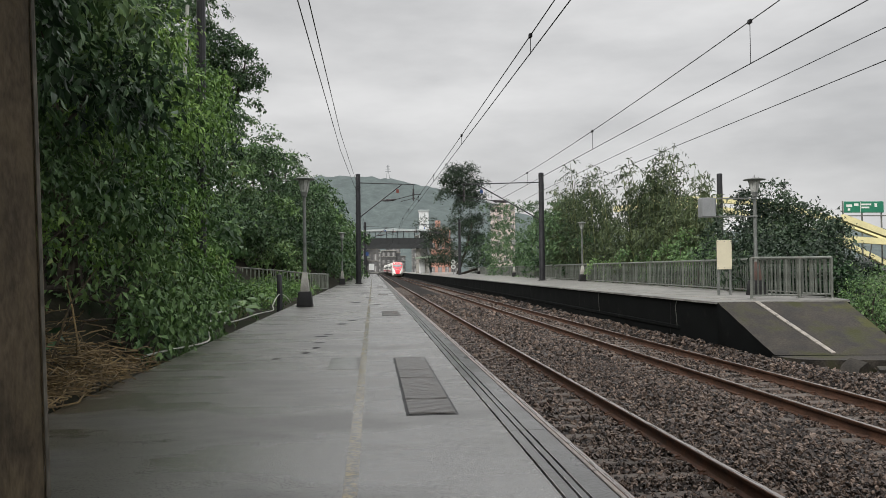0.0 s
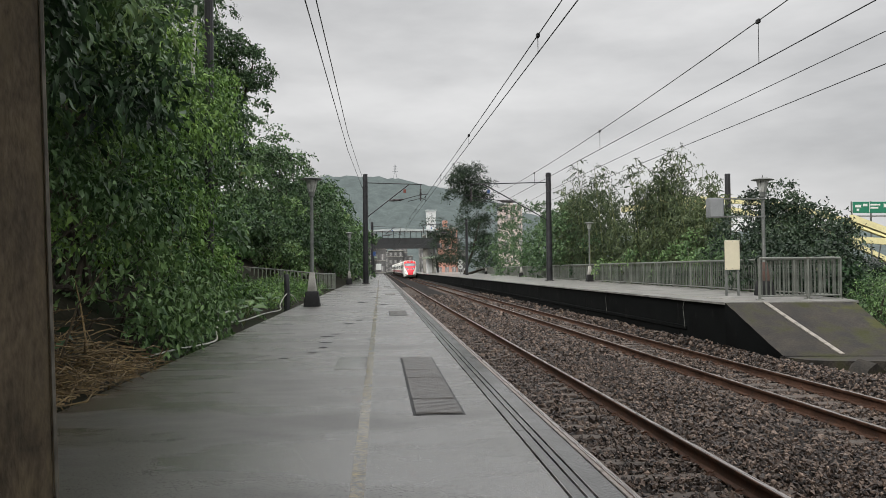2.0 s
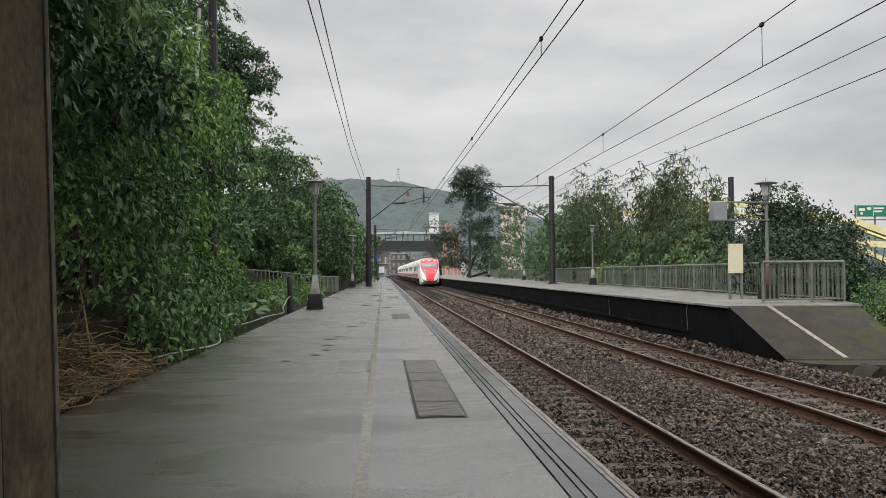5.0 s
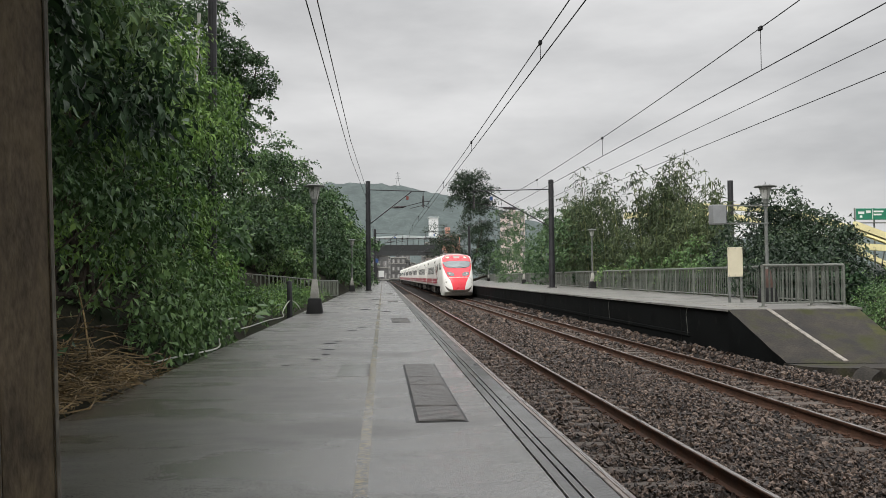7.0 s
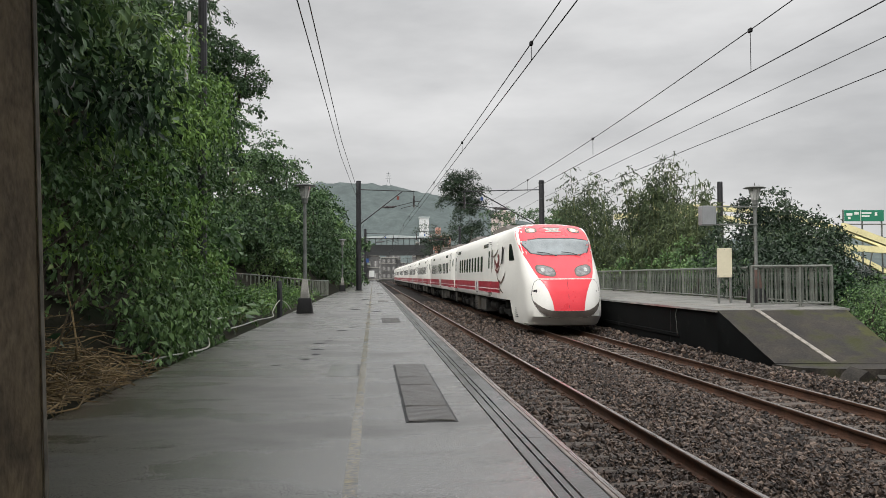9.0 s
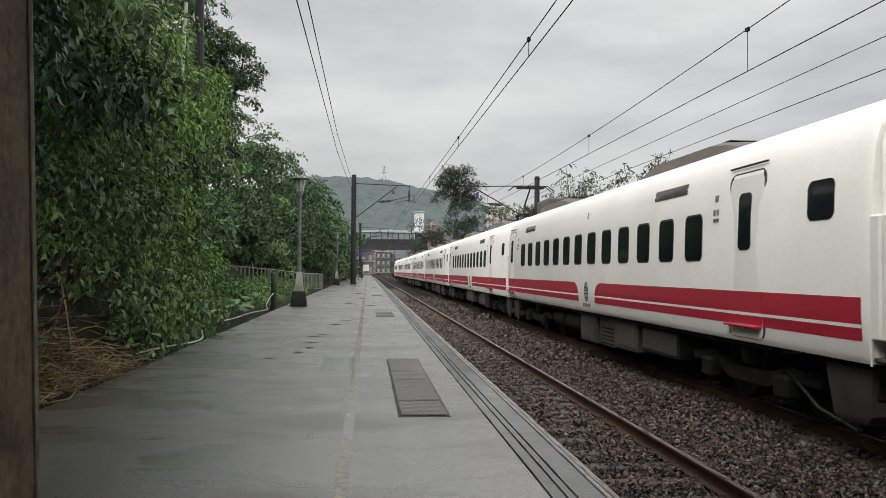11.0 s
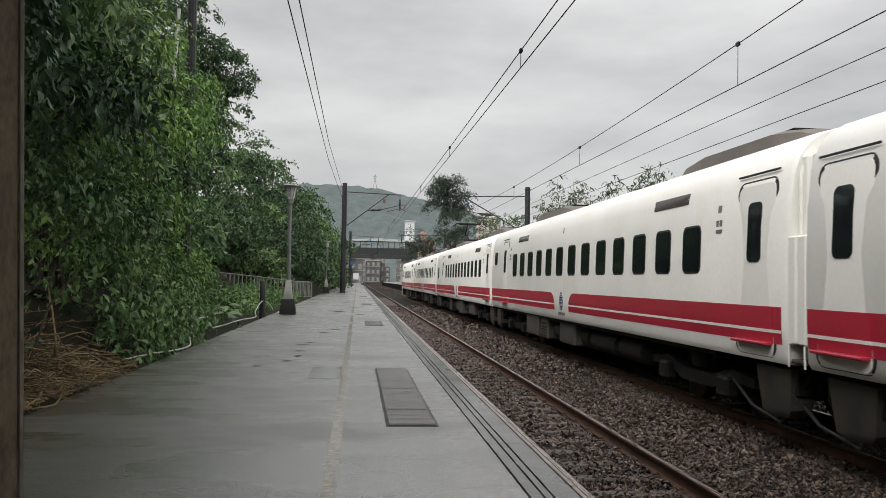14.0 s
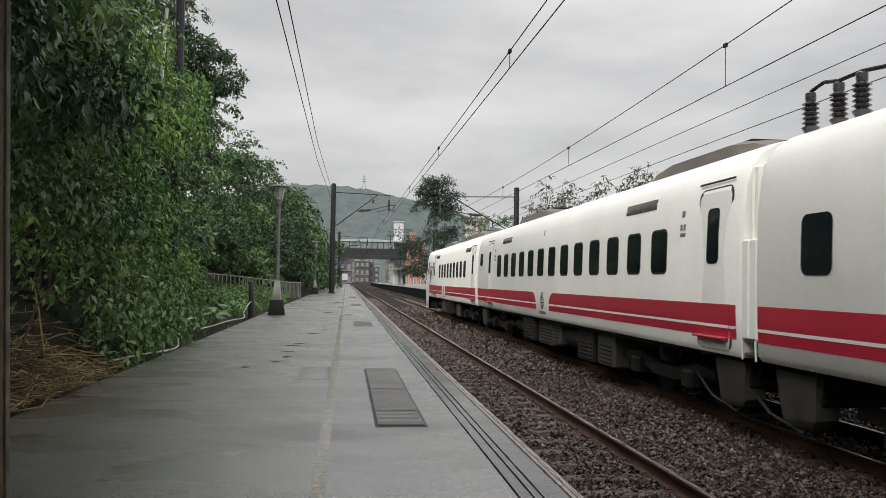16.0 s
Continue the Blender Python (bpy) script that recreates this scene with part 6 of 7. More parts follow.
def plant(name, seed, base, blobs, sprays, material, label, category, group, twig=0.4, count=7, lo=0.09, hi=0.16, wide=0.45, droop=0.5, limb=0.05, most=5, facing=None, fine=False, clump=0.0, each=9):
    """A shrub or tree: limbs and a crown of leafy sprays on uneven clumps."""
    rng = np.random.default_rng(seed)
    ob = thing(name, pose(*base), label, category, group)
    local = [(b[0] - base[0], b[1] - base[1], b[2] - base[2], b[3], b[4], b[5]) for b in blobs]
    stems(ob, random.Random(seed), local, (0, 0, 0), limb, most)
    pts, out = blob_points(rng, local, sprays, clump, each)
    if facing is not None:  # leaves crowd towards the light
        keep = (out @ np.array(facing) + rng.uniform(-0.45, 0.35, len(out))) > 0.15
        pts, out = pts[keep], out[keep]
    if base[0] < 0 and base[1] < 20:  # trimmed back along the platform's edge
        foot = np.where(pts[:, 1] + base[1] < 9.0, -3.0, -2.3)
        keep = pts[:, 0] + base[0] < foot + 0.42 * np.maximum(0.0, pts[:, 2] + base[2] - 0.15) - twig * 0.3 * (pts[:, 2] + base[2] < 0.8)
        keep &= (pts[:, 1] + base[1] > 8.0) | (pts[:, 2] + base[2] > 1.75) | (rng.random(len(pts)) < 0.10)
        keep &= (pts[:, 1] + base[1] > 12.5) | (pts[:, 2] + base[2] > 1.1) | (pts[:, 0] + base[0] > -2.8) | (rng.random(len(pts)) < 0.10)
        pts, out = pts[keep], out[keep]
    v, f = spray_arrays(rng, pts, out, twig, count, lo, hi, wide, droop, fine)
    crown = part("crown", raw_mesh("crown", v, f, material, True), None, ob)
    crown["kind"] = "stuff"
    return ob


def stack(rng, x, y, z0, z1, r, lean=0.0, jitter=0.4):
    """Clumps piled from z0 up to z1."""
    blobs, z = [], z0
    while z < z1:
        k = rng.uniform(0.8, 1.25) * r
        u = (z - z0) / max(0.1, z1 - z0)
        blobs.append((x + lean * u + rng.uniform(-jitter, jitter), y + rng.uniform(-jitter, jitter) * 1.4, z, k, k * 1.2, k * 0.62))
        z += k * 1.5
    return blobs


def boughs(rng, x, y, z0, z1, lean, n):
    """Leafy boughs that jut out one above another, with hollows between them."""
    blobs = []
    for k in range(n):
        u = (k + rng.uniform(0.1, 0.9)) / n
        r = rng.uniform(0.42, 0.85)
        blobs.append((x + lean * u + rng.uniform(-0.75, 0.45), y + rng.uniform(-0.9, 0.9), z0 + (z1 - z0) * u, r, r * rng.uniform(1.0, 1.5), r * rng.uniform(0.4, 0.62)))
    return blobs


rng = random.Random(11)
OPEN = (0.55, -0.35, 0.8)  # the bank opens to the track and the sky
# the thicket right beside the platform
near_y = [4.4, 5.5, 6.7, 8.0, 9.4, 10.9, 12.5, 14.3, 16.2, 18.2]
for i, y in enumerate(near_y):
    x = -3.75 - (0.4 if y > 11 else 0.0) - (0.55 if y > 13.5 else 0.0) + rng.uniform(-.15, .15)
    high = 9.5 + rng.uniform(-1, 1) + (1.5 if y > 9 else 0)
    # Unseen tops of the closest shrubs lean out to shade their foot.
    lean = 1.4 if y < 8.5 else (-1.6 if y > 11 else -0.6)
    z0 = 0.95 if y < 7.0 else 0.45
    blobs = boughs(rng, x + 0.15, y, z0, high, lean, 21)
    tones = (LEAF_DEEP, LEAF_MID, LEAF_DEEP) if y < 8.5 else (LEAF_MID, LEAF_LIGHT, LEAF_MID)
    for k in range(3):
        plant("shrub", 100 + i * 3 + k, (x - 0.3 + 0.2 * k, y + 0.3 * (k - 1), hill_height(x - 0.3, y)), blobs[k::3], 820, tones[k],
              ("tall dark-green broadleaf shrub growing over the bank", "fresh-green broadleaf shrub on the bank", "dark glossy shrub leaning out of the bank")[k], "shrub", "thicket on the bank",
              twig=0.34, count=7, lo=0.065, hi=0.15, wide=0.44, droop=0.8, facing=(0.45, -0.35, 0.95), fine=y < 6.0, clump=0.27, each=20)
    # Backing shell of deeper leaves, added to put shade into the hollows.
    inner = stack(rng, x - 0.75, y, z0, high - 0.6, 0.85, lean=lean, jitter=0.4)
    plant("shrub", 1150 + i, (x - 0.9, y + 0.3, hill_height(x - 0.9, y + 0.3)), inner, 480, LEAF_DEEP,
          "deep-green backing leaves that put shade inside the thicket on the bank", "shrub", "thicket on the bank", twig=0.45, count=6, lo=0.09, hi=0.17, wide=0.5, droop=0.7, facing=(0.5, -0.4, 0.8), limb=0.04, most=4)
# unseen shrubs added along the bank past the camera, to block light from behind
for i, y in enumerate((-11.0, -8.0, -5.2, -2.6, 0.0, 2.4)):
    x = -4.3 + rng.uniform(-.3, .3)
    blobs = stack(rng, x, y, 0.9, 4.4, 1.3, lean=-0.3)
    plant("shrub", 125 + i, (x - 0.3, y, hill_height(x - 0.3, y)), blobs, 180, LEAF_DEEP, "unseen dark-green thicket blocking light on the bank behind the column", "shrub", "thicket on the bank",
          twig=0.7, count=6, lo=0.3, hi=0.5, wide=0.6, droop=0.5)
# hanging fresh-green climbers on its face
for i, (x, y, z, r) in enumerate(((-3.0, 9.4, 3.6, 0.55), (-3.05, 10.6, 2.6, 0.75), (-3.2, 12.2, 2.0, 0.8), (-3.25, 13.0, 3.6, 0.9), (-3.6, 14.4, 4.3, 0.9), (-3.6, 16.0, 4.0, 1.0), (-3.1, 11.4, 1.2, 0.6), (-4.1, 17.9, 5.2, 1.0), (-2.95, 8.2, 1.9, 0.5), (-2.5, 9.3, 0.45, 0.42), (-2.45, 10.3, 0.4, 0.42), (-2.45, 11.4, 0.4, 0.45), (-2.5, 12.6, 0.4, 0.45), (-3.2, 15.0, 1.6, 0.7), (-3.2, 15.2, 2.9, 0.7), (-3.15, 15.3, 4.1, 0.65), (-3.4, 17.4, 0.95, 0.55), (-3.9, 19.2, 1.2, 0.65), (-3.15, 16.2, 0.8, 0.5))):
    x -= 0.3
    blobs = [(x, y, z, r, r * 1.2, r), (x + 0.15, y + 0.5, z - r * 0.9, r * 0.8, r * 0.9, r * 0.8), (x - 0.1, y - 0.4, z + r * 0.7, r * 0.7, r, r * 0.7)]
    plant("climber", 140 + i, (x - 0.5, y, hill_height(x - 0.5, y)), blobs, 450, LEAF_LIGHT if i in (1, 3, 4, 7, 13, 15, 16, 18) else LEAF_MID,
          "fresh-green climber hanging over the thicket", "climber", "climbers on the bank", twig=0.38, count=7, lo=0.06, hi=0.125, wide=0.48, droop=0.75, limb=0.02, most=3, facing=OPEN, clump=0.3, each=20)
# low growth between platform and railing
for i in range(16):
    y = 11.5 + i * 1.75
    x = -2.75 - rng.uniform(0, 0.5) - (0.5 if i % 2 else 0)
    h = rng.uniform(0.2, 0.4) + (0.45 if y < 15 else 0.0)
    blobs = [(x, y, h * 0.6, 0.5, 0.7, h * 0.7), (x - 0.6, y + 0.5, h * 0.9, 0.6, 0.8, h * 0.8), (x - 1.5, y + 0.2, h * 1.1, 0.8, 0.9, h)]
    plant("weed_clump", 170 + i, (x, y, hill_height(x, y)), blobs, 260, LEAF_MID if i % 3 else LEAF_LIGHT, "low bright-green weeds beside the platform", "weeds", "weeds beside the platform",
          twig=0.25, count=6, lo=0.06, hi=0.13, wide=0.4, droop=0.2, limb=0.01, most=2)
# trees further up and along the bank
rng = random.Random(23)
back = [(-6.2, 19, 9.0), (-7.5, 22, 11.5), (-6.4, 25, 8.5), (-8.8, 27, 12.0), (-6.8, 30, 7.5), (-9.0, 33, 11.0), (-7.4, 36, 8.0), (-9.6, 39, 11.5), (-5.4, 44.5, 5.0), (-7.2, 46, 8.0), (-4.3, 48, 3.6), (-5.6, 52, 6.2), (-8.0, 51, 11.0), (-4.0, 57, 4.4), (-6.2, 57, 9.6), (-5.6, 61, 9.6), (-6.8, 55, 10.2), (-7.6, 49, 11.0), (-6.0, 48.5, 7.0), (-6.7, 42, 3.4), (-7.6, 41.5, 3.8), (-7.4, 40.5, 3.2), (-8.8, 40.0, 4.2)]
for i, (x, y, top) in enumerate(back):
    g = hill_height(x, y)
    blobs = stack(rng, x, y, g + 0.9, top, 1.5, lean=-0.4, jitter=0.8)
    blobs += [(b[0] - 1.6, b[1] + rng.uniform(-1, 1), b[2] + 0.4, b[3], b[4], b[5]) for b in blobs[::2]]
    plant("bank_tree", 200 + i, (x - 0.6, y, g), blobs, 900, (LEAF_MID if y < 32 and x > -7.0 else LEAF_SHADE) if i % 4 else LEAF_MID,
          "leafy green tree on the wooded bank", "tree", "trees on the bank", twig=0.5, count=6, lo=0.14, hi=0.27, wide=0.55, droop=0.5, limb=0.09, facing=(0.5, -0.4, 0.8), clump=0.7, each=24)
# the dark crown that leans out against the sky, on its tall trunk
blobs = [(-6.9, 45, 11.8, 1.0, 1.4, 1.0), (-7.6, 44.5, 12.2, 1.2, 1.5, 1.1), (-8.6, 44, 12.8, 1.5, 1.6, 1.3), (-9.8, 43, 14.4, 1.7, 1.6, 1.5), (-7.6, 44.6, 11.0, 0.9, 1.3, 0.7), (-10.7, 42, 15.4, 1.9, 1.8, 1.6), (-8.8, 44, 11.1, 1.6, 1.6, 1.4), (-9.8, 43, 12.6, 1.8, 1.8, 1.6), (-9.2, 43.5, 9.7, 1.7, 1.7, 1.5), (-8.4, 44, 8.5, 1.5, 1.5, 1.3)]
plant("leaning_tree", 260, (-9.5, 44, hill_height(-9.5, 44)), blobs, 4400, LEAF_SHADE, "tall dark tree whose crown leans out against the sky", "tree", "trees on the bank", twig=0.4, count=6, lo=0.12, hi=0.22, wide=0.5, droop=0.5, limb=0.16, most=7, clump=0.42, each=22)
i = 0
y = 62.0
while y < 150:
    for x, top, r in ((-7.0, 10.6, 1.9), (-5.0, 8.4, 1.6), (-3.5, 4.4, 1.1)):
        xx, yy = x + rng.uniform(-.6, .5), y + rng.uniform(-1.5, 1.5)
        t = top * rng.uniform(0.85, 1.12)
        g = hill_height(xx, yy)
        blobs = stack(rng, xx, yy, max(g, 0) + 0.5, t, r, jitter=0.6)
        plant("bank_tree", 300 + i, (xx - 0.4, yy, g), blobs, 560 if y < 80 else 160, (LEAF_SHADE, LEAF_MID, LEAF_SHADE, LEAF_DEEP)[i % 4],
              "green tree in the belt beside the platform", "tree", "trees along the platform", twig=0.6, count=5, lo=0.18 if y < 80 else 0.3, hi=0.32 if y < 80 else 0.5, wide=0.55, droop=0.5, limb=0.1, most=3, facing=(0.5, -0.5, 0.75), clump=0.8, each=14)
        i += 1
    y += 5.5 if y < 100 else 9.0

# dry straw and dead stalks at the foot of the thicket
def straw_heap():
    r = np.random.default_rng(8)
    n = 900
    p = np.column_stack([r.uniform(-3.2, -2.13, n), r.uniform(4.4, 8.6, n), np.zeros(n)])
    p[:, 2] = 0.02 + np.abs(r.normal(0, 0.13, n)) * (0.4 + 1.1 * np.clip((-2.2 - p[:, 0]) / 0.8, 0, 1)) + 0.25 * np.clip(-2.5 - p[:, 0], 0, 1)
    way = r.normal(0, 1, (n, 3)) * (1, 1, 0.28)
    way /= np.linalg.norm(way, axis=1)[:, None]
    ln = r.uniform(0.12, 0.45, n)[:, None]
    side = np.cross(way, (0, 0, 1.0))
    side /= np.linalg.norm(side, axis=1)[:, None]
    w = r.uniform(0.003, 0.008, n)[:, None]
    bend = np.array([0, 0, 1.0]) * ln * r.uniform(-0.1, 0.2, (n, 1))
    a, b, c = p - way * ln / 2, p + bend, p + way * ln / 2
    tri = [side * w, (-side * 0.5 + (0, 0, 0.87)) * w, (-side * 0.5 - (0, 0, 0.87)) * w]
    v = np.stack([q + t for q in (a, b, c) for t in tri], 1).reshape(-1, 3)
    f = []
    for s in (0, 3):
        for j in range(3):
            f.append((s + j, s + (j + 1) % 3, s + 3 + (j + 1) % 3, s + 3 + j))
    f = (np.arange(n) * 9)[:, None, None] + np.array(f)[None]
    ob = part("straw_heap", raw_mesh("straw_heap", v, f.reshape(-1, 4), STRAW))
    tagged(ob, "heap of dry brown straw and dead stalks beside the platform", "straw", kind="stuff")


straw_heap()
for k, (x, y, z, dx, dz) in enumerate(((-2.9, 6.2, 0.2, -0.9, 0.9), (-2.7, 7.0, 0.2, 0.3, 0.8), (-3.0, 7.6, 0.3, -0.6, 1.1), (-2.8, 8.2, 0.2, -0.3, 0.7), (-2.9, 5.6, 0.3, -0.8, 0.5))):
    st = tagged(part("dead_stalk", Shape().tube([(x, y, z - 0.2), (x + dx * 0.5, y + 0.15, z + dz * 0.6), (x + dx, y + 0.4, z + dz)], [0.012, 0.009, 0.004], 5), STRAW), "bent dry stalk at the edge of the thicket", "stalk", "dead stalks")


def big_leaf_plant(x, y, z, seed):
    """A clump of large heart-shaped leaves on stalks."""
    r = random.Random(seed)
    ob = thing("taro_plant", pose(x, y, z), "low plant with large bright-green heart-shaped leaves", "plant", "large-leaved plants")
    for k in range(6):
        a = r.uniform(0, 6.28)
        d, h, n = r.uniform(0.1, 0.3), r.uniform(0.2, 0.42), r.uniform(0.15, 0.26)
        c = Vector((d * math.cos(a), d * math.sin(a), h))
        st = part("stalk", Shape().tube([(0, 0, -0.1), (c.x * 0.5, c.y * 0.5, h * 0.7), tuple(c)], 0.009, 5), CULM, ob)
        s = Shape()
        out = [(0.0, 0.0), (0.16, 0.42), (-0.12, 0.5), (-0.45, 0.34), (-0.85, 0.12), (-1.05, 0.0), (-0.85, -0.12), (-0.45, -0.34), (-0.12, -0.5), (0.16, -0.42)]
        m = pose(c.x, c.y, c.z, r.uniform(-15, 15), r.uniform(-40, -10), math.degrees(a) + 180)
        s.v = [tuple(m @ Vector((-0.3 * n, 0, 0.02)))] + [tuple(m @ Vector((p * n, q * n, -0.25 * n * abs(q)))) for p, q in out]
        s.f = [(0, 1 + j, 1 + (j + 1) % 10) for j in range(10)]
        part("leaf", s, LEAF_MID, ob)


for k, (x, y) in enumerate(((-2.75, 17.2), (-2.55, 15.6), (-2.9, 19.0), (-2.65, 12.4), (-3.0, 22.8))):
    big_leaf_plant(x, y, 0.02, 500 + k)


# ---- behind the far platform ----
def bamboo(seed, x, y, z, high, n, spread=1.2):
    """A clump of arching culms with narrow drooping leaves."""
    r = random.Random(seed)
    g = np.random.default_rng(seed)
    ob = thing("bamboo_clump", pose(x, y, z), "tall grey-green bamboo clump behind the platform fence", "bamboo", "bamboo behind the fence")
    pts, outs = [], []
    for k in range(n):
        a = r.uniform(0, 6.28)
        h = high * r.uniform(0.6, 1.05)
        d = r.uniform(0.1, spread)
        top = Vector((d * math.cos(a) * 1.5, d * math.sin(a) * 1.5, h))
        base = Vector((d * 0.3 * math.cos(a), d * 0.3 * math.sin(a), 0))
        mid = base.lerp(top, 0.6) + Vector((0, 0, h * 0.1))
        part("culm", Shape().tube([base, mid, top], [0.035, 0.025, 0.008], 5), CULM, ob)
        for q in range(16):
            u = 0.22 + 0.8 * q / 16
            p = base.lerp(mid, u / 0.6) if u < 0.6 else mid.lerp(top, (u - 0.6) / 0.4)
            for w in range(4 if u < 0.7 else 3):
                spread_here = 0.75 * (1.15 - u)
                pts.append((p.x + r.gauss(0, 0.12 + spread_here * 0.5), p.y + r.gauss(0, 0.12 + spread_here * 0.5), p.z + r.gauss(0, 0.22)))
                outs.append((r.gauss(0, 0.7), r.gauss(0, 0.7), r.uniform(-0.1, 0.6)))
    v, f = spray_arrays(g, np.array(pts), np.array(outs), 0.45, 6, 0.2, 0.36, 0.24, 0.6)
    c = part("foliage", raw_mesh("bamboo_leaves", v, f, LEAF_GREY), None, ob)
    c["kind"] = "stuff"


for i, (x, y, h, n) in enumerate(((13.5, 52, 8.3, 10), (13.9, 49, 7.4, 9), (14.2, 45.5, 6.8, 9), (14.4, 43, 6.6, 9), (14.6, 41.3, 7.9, 9), (15.2, 42.5, 7.2, 9), (15.5, 38.6, 6.3, 9), (15.9, 39.2, 6.0, 7), (13.7, 57, 7.2, 9), (14.4, 62, 6.6, 8), (13.6, 39, 4.4, 7), (14.6, 36.5, 4.6, 7))):
    bamboo(600 + i, x, y, -0.5, h, n)
def bush(seed, x, y, top, r, material, sprays=520, label="dense green bush behind the platform fence", lo=0.10, hi=0.2, group="bushes behind the fence"):
    q = random.Random(seed)
    blobs = [(x + q.uniform(-r, r), y + q.uniform(-r, r), z, r * q.uniform(.7, 1.1), r * q.uniform(.7, 1.1), r * q.uniform(.6, .9)) for z in [0.4 + k * (top - 0.4 - r * 0.6) / 4 for k in range(5)] for _ in (0, 1)]
    plant("bush", seed, (x, y, -0.6), blobs, sprays, material, label, "bush", group, twig=0.4, count=7, lo=lo, hi=hi, wide=0.45, droop=0.4, limb=0.05, most=4, facing=(-0.3, -0.7, 0.55), clump=r * 0.42, each=24)


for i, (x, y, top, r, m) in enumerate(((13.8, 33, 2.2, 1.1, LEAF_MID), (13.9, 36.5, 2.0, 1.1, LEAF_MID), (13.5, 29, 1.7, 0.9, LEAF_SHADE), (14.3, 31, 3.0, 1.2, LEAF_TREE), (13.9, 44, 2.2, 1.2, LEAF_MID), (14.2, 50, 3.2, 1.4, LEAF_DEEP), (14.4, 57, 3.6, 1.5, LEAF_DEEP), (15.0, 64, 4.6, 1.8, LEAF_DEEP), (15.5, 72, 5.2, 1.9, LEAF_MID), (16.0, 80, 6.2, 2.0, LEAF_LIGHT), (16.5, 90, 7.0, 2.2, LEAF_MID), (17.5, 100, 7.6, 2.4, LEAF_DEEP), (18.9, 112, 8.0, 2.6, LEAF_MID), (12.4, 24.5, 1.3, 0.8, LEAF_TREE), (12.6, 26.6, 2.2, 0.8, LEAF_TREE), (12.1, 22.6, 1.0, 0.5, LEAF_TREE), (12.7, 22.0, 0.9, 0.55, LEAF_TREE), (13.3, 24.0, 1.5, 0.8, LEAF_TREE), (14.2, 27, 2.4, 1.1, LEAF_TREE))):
    if y < 56:
        bush(700 + i, x, y, top, r, m)
    else:
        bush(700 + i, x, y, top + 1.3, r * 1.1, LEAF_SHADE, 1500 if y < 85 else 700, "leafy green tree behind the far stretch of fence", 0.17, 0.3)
for i in range(9):
    y = 21.5 + 4.4 * i
    bush(800 + i, fence_x(y) + 1.05, y, 1.15, 0.5, LEAF_DEEP, 190, "low dark hedge behind the platform fence", 0.12, 0.22)
# the dark round-headed tree beside the lamp, and pale lower growth
for i, (x, y, top, r) in enumerate(((16.4, 31.0, 3.9, 0.75), (17.0, 31.3, 3.5, 0.7), (15.3, 31.5, 3.6, 0.8), (16.2, 30, 2.7, 0.9), (17.3, 30.6, 2.3, 0.7), (14.6, 30.5, 2.4, 0.9), (17.4, 30.4, 1.3, 0.65))):
    bush(730 + i, x, y, top, r, LEAF_TREE, 1500, "dark-green bushy tree beyond the end fence", 0.11, 0.18)
for i, (x, y, top, r) in enumerate(((13.2, 22.2, 0.55, 0.6), (14.3, 23.0, 0.45, 0.7), (13.3, 19.4, 0.1, 0.5), (14.3, 20.6, 0.15, 0.7), (15.6, 22.6, 0.3, 0.8), (13.4, 17.4, -0.2, 0.4), (15.2, 18.8, -0.1, 0.6), (12.7, 24.4, 0.9, 0.5), (12.4, 19.3, 0.0, 0.5), (11.5, 17.4, -0.45, 0.35), (12.2, 18.2, -0.3, 0.5), (11.7, 16.4, -0.6, 0.3), (11.9, 18.8, -0.1, 0.4))):
    bush(750 + i, x, y, top, r, LEAF_MID, 420, "low pale-green growth beside the ramp", 0.045, 0.085, "growth beside the ramp")
# the tall dark tree on the platform near the footbridge
q = random.Random(77)
blobs = []
for k in range(150):
    z = 1.2 + 14.6 * q.random() ** 1.25
    w = 5.9 if z < 8.5 else 5.9 - (z - 8.5) * 0.6
    a = q.uniform(0, 6.28)
    d = w * q.random() ** 0.5 * (0.8 + 0.2 * math.sin(z * 2.1 + a))
    r = q.uniform(0.45, 1.1)
    blobs.append((13.1 + d * math.cos(a), 120 + d * math.sin(a), z, r, r, r * 0.7))
plant("platform_tree", 780, (12.3, 120, P2_TOP), blobs, 6500, LEAF_TREE, "tall dark conifer-like tree near the footbridge", "tree", "", twig=0.75, count=6, lo=0.18, hi=0.34, wide=0.36, droop=0.25, limb=0.24, most=2, clump=0.7, each=18)


